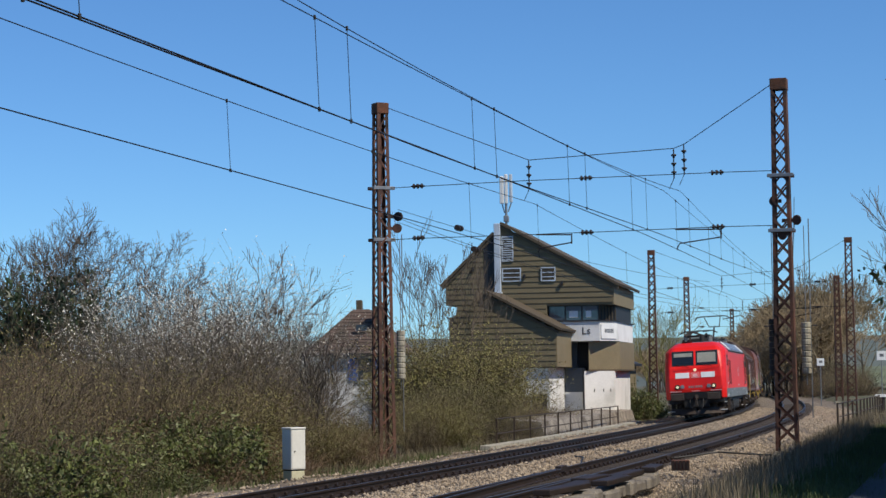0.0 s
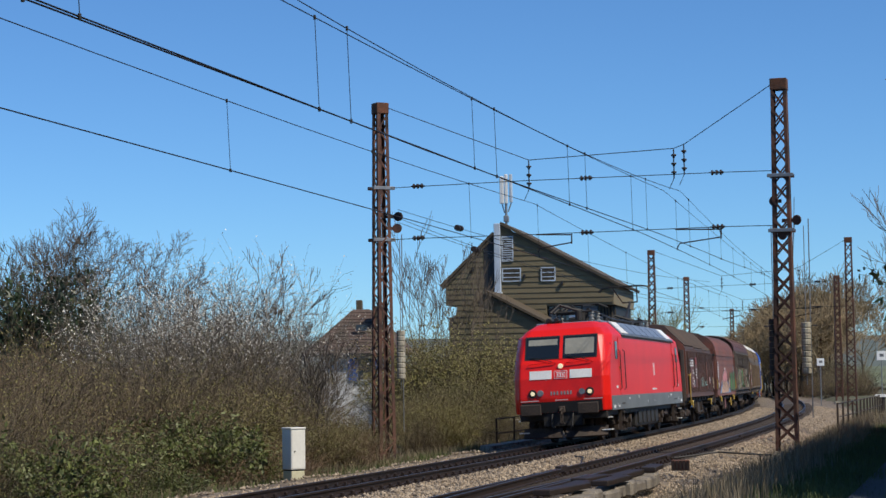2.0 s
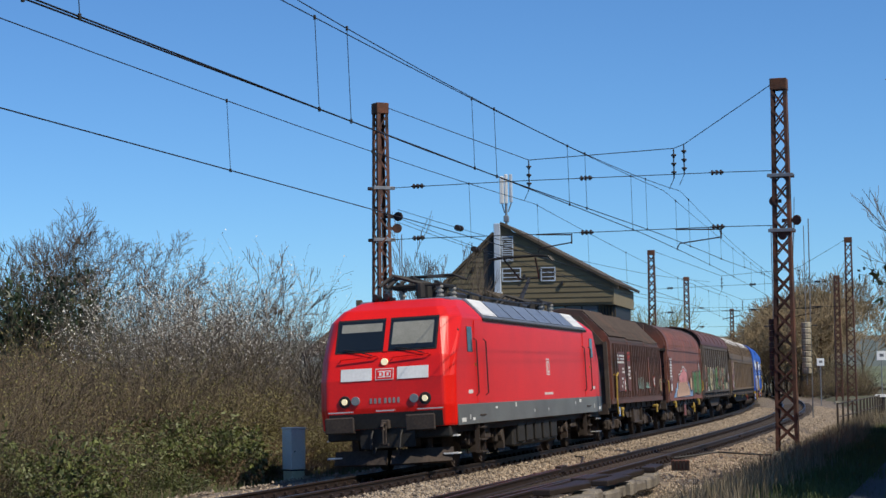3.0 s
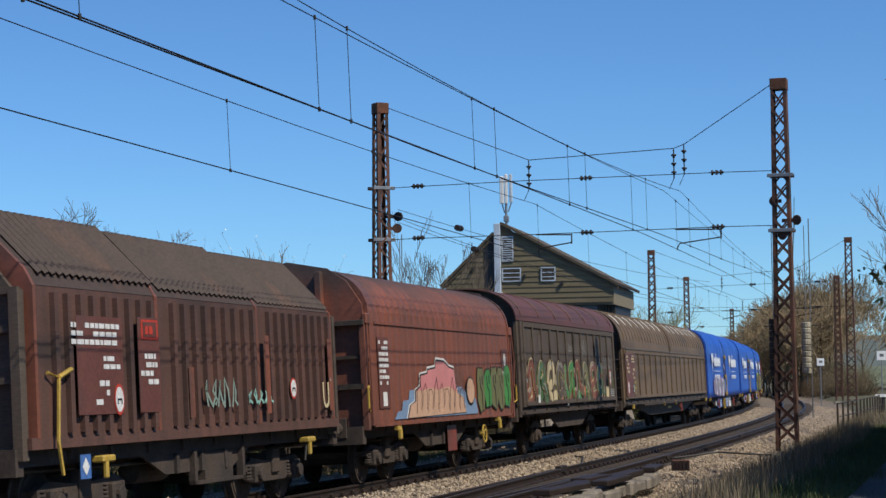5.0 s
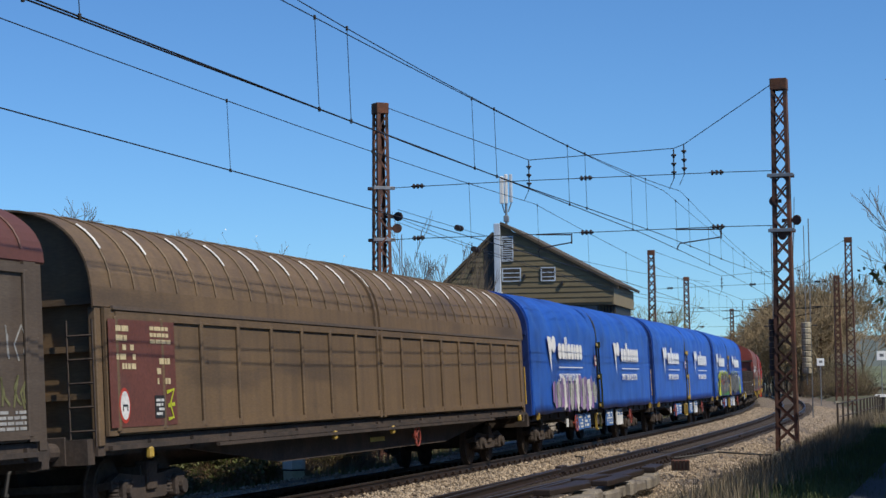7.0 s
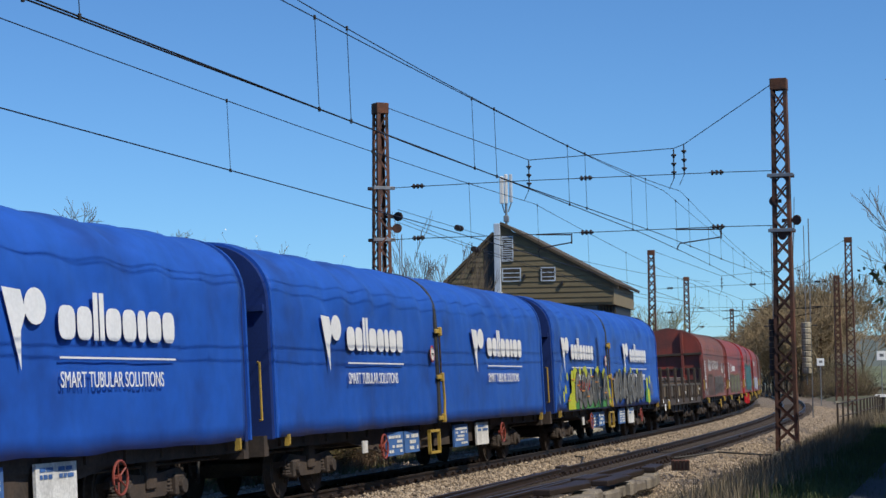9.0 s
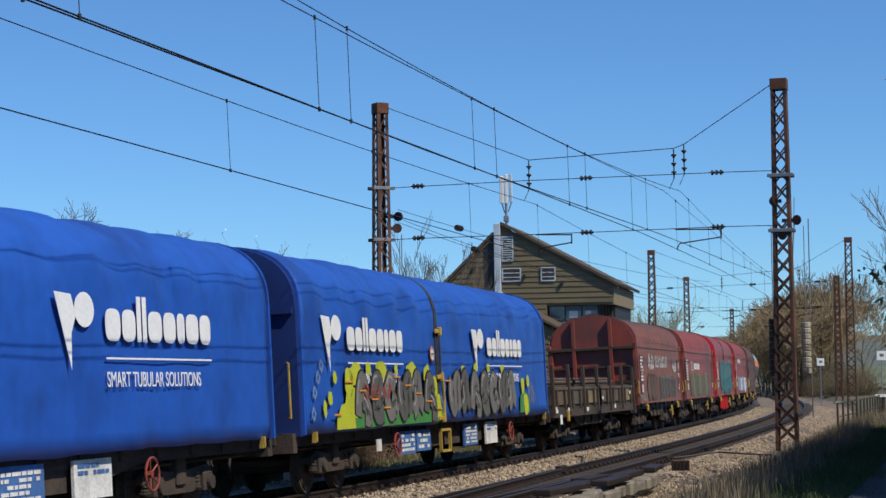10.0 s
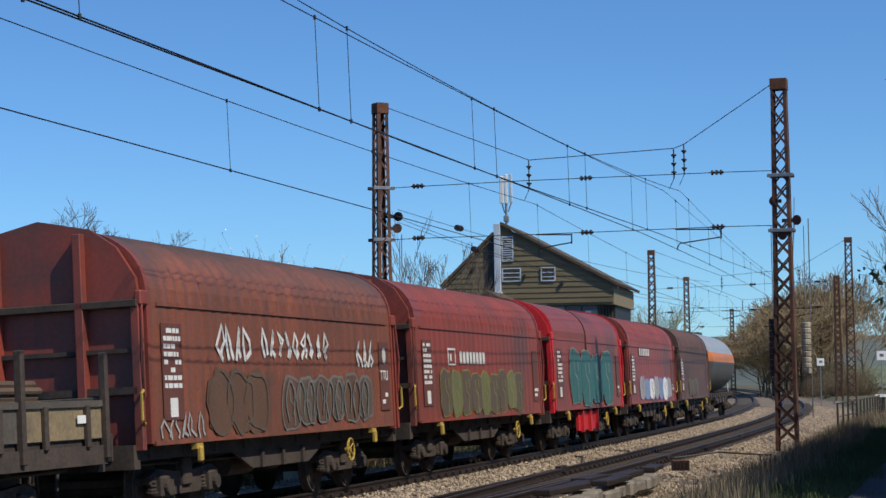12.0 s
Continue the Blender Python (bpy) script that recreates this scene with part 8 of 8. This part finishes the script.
# between the mast and the tower
for x, y, k, sx, sz in ((0.3, 88, WILLOW, 1.5, 1.5), (2.0, 90, WILLOW, 1.1, 1.25), (-0.9, 90, WILLOW, 1.2, 1.35), (0.9, 80, WILLOW, 0.9, 0.75), (-0.6, 76, THICKET, 0.9, 0.75), (2.4, 84, THICKET, 0.85, 0.62), (1.6, 74.5, THICKET, 0.5, 0.42),
                        (-0.2, 68.5, WILLOW, 0.6, 0.55), (-0.9, 66, THICKET, 0.45, 0.5), (3.6, 90, THICKET, 0.8, 0.55), (4.6, 94, THICKET, 0.8, 0.5), (-0.2, 72, WILLOW, 0.7, 0.7), (5.6, 97, THICKET, 0.6, 0.4), (3.0, 79, THICKET, 0.5, 0.4)):
    plant(k, x, y, -0.45, rng.uniform(0, 360), (sx, sz))
# stems wrapped in ivy that stand up behind the scrub
for x, y, sx, sz in ((-14.6, 62.5, 0.95, 1.5), (-13.4, 63.0, 0.9, 1.65), (-12.1, 63.0, 0.85, 1.7), (-11.3, 63.4, 0.9, 1.5), (-15.6, 63.0, 1.0, 1.45)):
    plant(IVYSTEM, x, y, -0.5, rng.uniform(0, 360), (sx, sz))
# evergreen clumps at the foot of the scrub
for s, o, sc in ((-24, -4.1, 1.2), (-22, -4.6, 1.3), (-19.5, -4.3, 0.9), (-15.5, -4.4, 0.9), (-14.2, -4.9, 0.9), (-8.5, -4.4, 0.6), (-6.8, -5.6, 1.2), (-5.4, -6.2, 1.4), (-13, -4.4, 1.5), (-12, -4.9, 1.3), (-7.2, -4.3, 0.8), (-6.6, -4.2, 0.6), (-2.5, -5.6, 1.6), (-1.0, -6.2, 1.7), (0.0, -4.6, 0.7), (-10.2, -4.2, 0.5)):
    p = line(s, o)
    plant(IVYBUSH, p.x, p.y, -0.5, rng.uniform(0, 360), (sc, sc))
# by the foot of the tower, towards the second mast
for x, y, sx, sz in ((10.9, 118, 1.3, 2.0), (11.8, 121, 1.2, 1.6), (10.0, 117, 1.0, 1.5), (12.6, 124, 1.0, 1.2)):
    plant(IVYBUSH, x, y, -0.5, rng.uniform(0, 360), (sx, sz))


def bare_tree(label, x, y, z, seed, trunk, r, depth, spread, forks=3, limbs=4, droop=0.12, ivy=0.0, keep=0.72, material=None, twig=None, blossoms=0.0, sc=1.0):
    """A leafless tree: trunk, limbs that fork down to twigs; ivy: how far up its stem is grown over."""
    rng = random.Random(seed)
    root = thing("bare_tree", label, "tree", pose(x, y, z) @ Matrix.Diagonal((sc, sc, sc, 1)), group="bare trees")
    segs, tips = [], []
    p = Vector((0, 0, -0.2))
    d = Vector((rng.gauss(0, 0.06), rng.gauss(0, 0.06), 1))
    rr = r
    trunk_segs = []
    for i in range(6):
        d = (d + Vector((rng.gauss(0, 0.08), rng.gauss(0, 0.08), 0.1))).normalized()
        q = p + d * trunk / 6
        trunk_segs.append((tuple(p), tuple(q), rr, rr * 0.92))
        rr *= 0.92
        if i >= 2:
            for _ in range(1 if i < 5 else limbs):
                a = rng.uniform(0, math.tau)
                nd = Vector((math.cos(a) * spread, math.sin(a) * spread, rng.uniform(0.7, 1.3)))
                grow(rng, segs, tips, q, nd, trunk * rng.uniform(0.5, 0.75), rr * 0.55, depth, spread * 0.85, droop, forks, keep)
        p = q
    part("trunk", sticks("trunk", trunk_segs, M_BARK), None, root)
    part("crown", sticks("crown", segs, twig or M_BARKTWIG), None, root)
    if ivy:
        pts = []
        for (a, b, r0, r1) in trunk_segs + [q for q in segs if q[2] > 0.04]:
            if a[2] < ivy * 1.25:
                for _ in range(int(2200 * math.dist(a, b))):
                    k = rng.random()
                    w = 0.26 * (1.15 - a[2] / (ivy * 1.25 + 1))
                    pts.append([a[j] + (b[j] - a[j]) * k + rng.gauss(0, w + r0 * 0.5) for j in range(3)])
        part("ivy", flakes("ivy", pts, 0.07, M_IVY, rng), None, root, "dark ivy climbing the trunk")
    if blossoms:
        pts = [tuple(t[j] + rng.gauss(0, 0.06) for j in range(3)) for t in tips for _ in range(2) if rng.random() < blossoms]
        part("blossom", flakes("blossom", pts, 0.017, M_BLOSSOM, rng), None, root)
    return root


RMIN[0] = 0.009
bare_tree("tall bare tree with ivy on its trunks above the scrub", -14.0, 66, -0.5, 3, 4.2, 0.17, 5, 0.7, 3, 4, 0.02, 5.4, 0.68, sc=0.72)
bare_tree("tall bare tree with ivy on its trunks above the scrub", -11.9, 66, -0.5, 5, 4.4, 0.18, 5, 0.7, 3, 4, 0.02, 6.0, 0.68, sc=0.72)
bare_tree("tall bare tree with ivy on its trunks above the scrub", -10.7, 67, -0.5, 8, 4.0, 0.16, 5, 0.7, 3, 4, 0.02, 5.6, 0.68, sc=0.72)
bare_tree("tall bare tree with ivy on its trunks above the scrub", -13.0, 69, -0.5, 9, 4.0, 0.16, 5, 0.7, 3, 4, 0.02, 5.0, 0.68, sc=0.72)
bare_tree("tall bare tree with ivy on its trunks above the scrub", -15.2, 67, -0.5, 61, 4.3, 0.17, 5, 0.7, 3, 4, 0.02, 6.2, 0.68, sc=0.72)
bare_tree("tall bare tree with ivy on its trunks above the scrub", -12.9, 64, -0.5, 63, 4.3, 0.16, 5, 0.7, 3, 3, 0.02, 6.4, 0.68, sc=0.72)
bare_tree("bare spreading tree with upright limbs among blossoming shrubs", -6.3, 63, -0.5, 14, 2.9, 0.12, 4, 0.6, 3, 4, 0.06, keep=0.64, sc=0.9)
bare_tree("bare spreading tree with upright limbs among blossoming shrubs", -5.0, 64, -0.5, 17, 2.6, 0.11, 4, 0.65, 3, 4, 0.05, keep=0.64, sc=0.85)
bare_tree("bare grey shrub-like tree among blossom", -9.0, 66, -0.5, 21, 2.4, 0.1, 5, 0.6, 3, 3, 0.05, keep=0.62, blossoms=0.5)
bare_tree("fine bare tree rising behind a budding shrub", -0.9, 100, -0.5, 23, 3.6, 0.1, 4, 0.42, 3, 3, 0.2)
bare_tree("fine bare tree rising behind a budding shrub", 0.8, 101, -0.5, 26, 3.4, 0.1, 4, 0.42, 3, 3, 0.2)
bare_tree("dark slender young tree beside the track", -3.2, 53.5, -0.5, 29, 1.6, 0.05, 3, 0.6, 3, 3, 0.15, twig=M_BARK)
bare_tree("bare twiggy tree at the edge of the lane", 19.0, 76, 0.0, 31, 3.6, 0.13, 4, 0.6, 3, 4, 0.1)
bare_tree("bare budding tree behind the tower", 14.5, 142, -0.5, 33, 3.2, 0.12, 4, 0.6, 3, 4, 0.12, twig=M_LEAFOLIVE)
bare_tree("bare budding tree behind the tower", 16.3, 146, -0.5, 35, 3.2, 0.12, 4, 0.6, 3, 4, 0.12, twig=M_LEAFOLIVE)

# the far wood beside the line: many bare rounded trees
wood_label = "leafless brown tree of a rounded wood beside the line"
RMIN[0] = 0.022
M_WOOD = mat("far_wood_twig", (0.3, 0.225, 0.125), (0.22, 0.16, 0.09), 0.8, 0.9, 0, 0, 20, 0.2, rand=0.3)
m1 = bare_tree(wood_label, 40, 215, -0.4, 41, 4.6, 0.16, 5, 0.7, 3, 5, 0.08, twig=M_WOOD)
m2 = bare_tree(wood_label, 46, 222, -0.4, 43, 4.8, 0.16, 5, 0.7, 3, 5, 0.08, twig=M_WOOD)
RMIN[0] = 0.007
for i in range(34):
    k = rng.random()
    y = 222 + rng.uniform(0, 45)
    x = (0.157 + 0.042 * k) * y
    copy_thing((m1, m2)[i % 2], pose(x, y, -0.4, 0, 0, rng.uniform(0, 360)) @ Matrix.Diagonal((1.0, 1.0, (0.55 + 0.5 * min(1, k * 1.7)) * rng.uniform(0.92, 1.08), 1)))
for i in range(14):
    x, y = 30 + 14 * rng.random(), 330 + 60 * rng.random()
    copy_thing((m1, m2)[i % 2], pose(x + (y - 330) * 0.02, y, -0.4, 0, 0, rng.uniform(0, 360)) @ Matrix.Diagonal((1.1, 1.1, 0.5 + 0.2 * rng.random(), 1)))
for i in range(22):
    s = 150 + i * 8
    p = line(s, 9.5 + rng.uniform(-1.0, 1.5) + i * 0.12)
    plant(BRAMBLE if i % 2 else THICKET, p.x, p.y, -0.4, rng.uniform(0, 360), (1.6, 1.3 + 0.05 * i))
# trees and hedge added beside the lane, unseen at right, to shade the verge
t1 = bare_tree("unseen bare tree beside the lane, added to shade the verge", 11.5, 29.0, 0.1, 51, 3.0, 0.14, 4, 0.6, 3, 5, 0.1)
for x, y, k in ((12.6, 33.5, 1.0), (10.6, 25.5, 0.95), (13.6, 38.0, 1.1)):
    copy_thing(t1, pose(x, y, 0.1, 0, 0, 80 * x) @ Matrix.Diagonal((k, k, k, 1)))
for x, y, k in ((9.0, 28.3, 1.0), (9.4, 30.3, 1.0), (9.9, 32.3, 1.05), (10.3, 34.4, 1.05), (10.8, 36.6, 1.05), (11.0, 38.8, 1.1), (11.6, 41.0, 1.1), (12.2, 43.4, 1.1), (12.9, 46.0, 1.1), (13.5, 48.6, 1.1), (14.2, 51.4, 1.1), (14.9, 54.3, 1.1), (15.7, 57.4, 1.1), (16.4, 60.4, 1.1), (17.2, 63.4, 1.1)):
    plant(HEDGE, x, y, 0.05, 60 * x, (k, k * 1.25))
    plant(HEDGE, x + 1.3, y - 0.9, 0.05, 40 * x, (k * 1.15, k * 2.3))
# ---- stones, grass and litter by the track ----
def scatter_stones(name, count, s0, s1, bands, r0, r1, seed, label):
    """Broken stones lying on the ground, as one mesh."""
    rs = np.random.RandomState(seed)
    base = np.array([(1, 0, 0), (-1, 0, 0), (0, 1, 0), (0, -1, 0), (0, 0, 1), (0, 0, -1)], float)
    tri = np.array([(0, 2, 4), (2, 1, 4), (1, 3, 4), (3, 0, 4), (2, 0, 5), (1, 2, 5), (3, 1, 5), (0, 3, 5)])
    vs, fs = [], []
    for i in range(count):
        k = rs.rand() ** 1.6
        s = s0 + (s1 - s0) * k
        b = bands[rs.randint(len(bands))]
        o = rs.uniform(b[0], b[1])
        p = line(s, o, ground_z(s, o) + rs.uniform(-0.01, 0.03))
        sz = rs.uniform(r0, r1) * rs.uniform(0.7, 1.3, 3)
        q = base * sz * rs.uniform(0.75, 1.2, (6, 1))
        a = rs.uniform(0, math.tau)
        c, d = math.cos(a), math.sin(a)
        e = rs.uniform(-0.6, 0.6)
        q = q @ np.array([[c, d, 0], [-d, c, 0], [0, 0, 1]]) @ np.array([[1, 0, 0], [0, math.cos(e), math.sin(e)], [0, -math.sin(e), math.cos(e)]])
        vs.append(q + np.array(p))
        fs.append(tri + 6 * i)
    me = bpy.data.meshes.new(name)
    me.from_pydata(np.concatenate(vs).tolist(), [], np.concatenate(fs).tolist())
    me.materials.append(M_STONE)
    return tagged(new(name, me), label, "ballast", kind="stuff")


scatter_stones("ballast_stones", 42000, -24, 95, [(1.1, 2.75), (1.1, 2.75), (5.0, 7.3), (5.0, 7.3), (5.0, 7.3), (-2.75, -1.3)], 0.025, 0.05, 2, "pale broken ballast stones between and beside the tracks")


def blades(name, count, place, h0, h1, material, seed, label, lean=0.35, wide=0.006):
    """Grass blades, each a narrow bent strip."""
    rs = np.random.RandomState(seed)
    vs, fs = [], []
    n = 0
    for i in range(count):
        p = place(rs)
        h = rs.uniform(h0, h1)
        a = rs.uniform(0, math.tau)
        l = rs.uniform(0, lean) * h
        dx, dy = math.cos(a), math.sin(a)
        w = wide * rs.uniform(0.7, 1.4)
        x, y, z = p
        vs += [(x - dy * w, y + dx * w, z), (x + dy * w, y - dx * w, z), (x + dx * l * 0.3 + dy * w * 0.7, y + dy * l * 0.3 - dx * w * 0.7, z + h * 0.6),
               (x + dx * l * 0.3 - dy * w * 0.7, y + dy * l * 0.3 + dx * w * 0.7, z + h * 0.6), (x + dx * l, y + dy * l, z + h)]
        fs += [(n, n + 1, n + 2, n + 3), (n + 3, n + 2, n + 4)]
        n += 5
    me = bpy.data.meshes.new(name)
    me.from_pydata(vs, [], fs)
    me.materials.append(material)
    return tagged(new(name, me), label, "grass", kind="stuff")


def strip_place(s0, s1, o0, o1, clump=0.0):
    def f(rs):
        s, o = rs.uniform(s0, s1), o0 + (o1 - o0) * rs.beta(2, 2)
        if clump and noise.noise((s * 0.5, o * 0.9, 3.0)) < clump - 0.5:
            s, o = rs.uniform(s0, s1), rs.uniform(o0, o1)
        return line(s, o, ground_z(s, o) - 0.02)
    return f


blades("green_grass", 26000, strip_place(-24, 30, 8.5, 11.2), 0.06, 0.2, M_GRASS, 4, "fresh green grass on the verge", 0.5, 0.008)
blades("dry_grass_stalks", 10500, strip_place(-22, 45, 6.9, 9.2), 0.15, 0.55, M_STRAW, 5, "tall dry grass stalks on the verge", 0.5, 0.006)
blades("trackside_grass", 12000, strip_place(-26, 30, -5.2, -3.0), 0.06, 0.28, M_GRASS, 6, "short grass and weeds at the foot of the scrub", 0.6, 0.008)
blades("trackside_straw", 9000, strip_place(-26, 40, -5.6, -3.1), 0.1, 0.45, M_STRAW, 7, "dry stalks at the foot of the scrub", 0.6, 0.006)

# the lane at the right
M_ASPHALT = mat("lane_asphalt", (0.055, 0.055, 0.058), (0.045, 0.045, 0.048), 0.8, 0.9, 0, 0.4, 60, 0.2)
g = Geo().loft([[line(s, 10.2 + 0.03 * max(0, s), 0.17), line(s, 10.2 + 0.03 * max(0, s), 0.21), line(s, 14.2 + 0.06 * max(0, s), 0.22), line(s, 14.2 + 0.06 * max(0, s), 0.05)] for s in [-40 + 3 * i for i in range(40)]])
tagged(part("lane", g, M_ASPHALT), "narrow dark asphalt lane beside the railway", "road", kind="structure")
# far hill and fields
M_FIELD = mat("far_field", (0.16, 0.19, 0.09), (0.11, 0.13, 0.075), 0.01, 1.0, 0, 0, 0.1, 0.2, (0.08, 0.09, 0.07), 0.004, 0.5)
M_HILL = mat("wooded_hill", (0.10, 0.12, 0.10), (0.075, 0.09, 0.08), 0.006, 1.0, 0, 0, 0.06, 0.3)
g = Geo()
g.loft([[(x, y, z + 6 * noise.noise((x * 0.004, y * 0.004, 1.0)) * (z > 1)) for x in range(-900, 1500, 60)] for y, z in ((700, -0.7), (900, 4), (1200, 16), (1600, 34), (2000, 40), (2400, 30))], closed=False, caps=False)
tagged(part("hill", g, M_HILL, smooth=True), "low wooded hill in the distance", "hill", kind="structure")
g = Geo().loft([[(60, 230, -0.5), (170, 230, -0.5)], [(75, 420, 1.5), (260, 420, 1.5)], [(90, 600, 5), (360, 600, 5)]], closed=False, caps=False)
tagged(part("field", g, M_FIELD), "green field rising beyond the lane", "field", kind="structure")
# concrete cable troughs and an old rail stack in front
M_TROUGH = mat("old_concrete", (0.24, 0.21, 0.17), (0.16, 0.14, 0.115), 3, 0.95, 0, 0.5, 20, 0.25, (0.15, 0.13, 0.11), 2, 0.45)
trough = thing("cable_trough", "broken concrete cable trough with rusty covers beside the track", "cable trough")
for i in range(9):
    s = -16 + i * 1.0
    g = Geo().box(-0.45, 0.45, -0.2, 0.2, -0.12, 0.08 + 0.03 * (i % 3), c=0.04)
    part("trough_block", g, M_TROUGH, trough, at=line_pose(s, 5.95 + 0.06 * (i % 2), 0.02, 4 * (i % 3 - 1)))
for i, (s, o, l) in enumerate(((-13.5, 5.6, 2.6), (-9.6, 5.8, 2.4), (-11.3, 5.5, 1.6), (-7.4, 5.95, 1.7), (-12.4, 6.05, 2.0), (-15.2, 5.8, 2.2))):
    part("steel_cover", Geo().box(-l / 2, l / 2, -0.14, 0.14, 0, 0.09, c=0.015), M_RAIL, trough, at=line_pose(s, o, 0.14 + 0.012 * i, 3 - 4 * (i % 3)))
box = thing("point_machine_box", "small rusty slatted metal box beside the track", "box", line_pose(-3.2, 5.9, -0.02, 8) @ Matrix.Diagonal((0.6, 0.6, 0.62, 1)))
part("body", Geo().box(-0.2, 0.2, -0.32, 0.32, 0, 0.36, c=0.02), M_RUST, box)
for k in range(5):
    part("slat", Geo().box(-0.23, -0.2, -0.3 + k * 0.13, -0.22 + k * 0.13, 0.02, 0.34), M_RAIL, box)
def trackside_sign(x, y, z, size, label):
    root = thing("trackside_sign", label, "sign", pose(x, y, 0))
    part("post", Geo().tube([(0, 0.03, -0.5), (0, 0.03, z + size / 2)], 0.035, 8), M_ZINC, root)
    board = part("board", Geo().box(-size / 2, size / 2, -0.02, 0.0, z - size / 2, z + size / 2, c=0.006), M_WHITE, root)
    part("board_mark", Geo().box(-size * 0.2, size * 0.25, -0.026, -0.02, z - size * 0.12, z + size * 0.2), M_GREYSTRIPE, board)


trackside_sign(28.0, 150, 3.05, 0.55, "small white signal board on a post before the wood")
trackside_sign(33.2, 153, 3.5, 0.7, "white road sign on a grey post beyond the lane")
barrier = thing("lane_barrier", "white wooden barrier rail on dark posts beside the lane", "barrier")
for x in (21.75, 21.95, 24.5):
    part("post", Geo().box(x - 0.06, x + 0.06, 99.94, 100.06, -0.3, 0.9, c=0.01), M_UNDER, barrier)
part("rail", Geo().box(21.3, 27.5, 99.88, 99.94, 0.88, 1.02, c=0.015), M_WHITE, barrier)
cables = thing("loose_cable", "black loose cables lying over the ballast", "cable")
for pts in (((5.0, 4.6, 0.02), (6.0, 5.6, 0.12), (8.0, 6.2, 0.1), (10.5, 6.5, 0.02), (11.0, 6.7, -0.05)), ((8.5, 1.2, -0.05), (6.5, 2.0, 0.02), (4.0, 2.4, 0.0), (3.0, 3.0, -0.08))):
    part("cable", Geo().tube([line(s, o, ground_z(s, o) + 0.05 + z) for s, o, z in pts], 0.025, 6), M_BLACK, cables)


def motions():
    for run in RUNS:
        run()


motions()
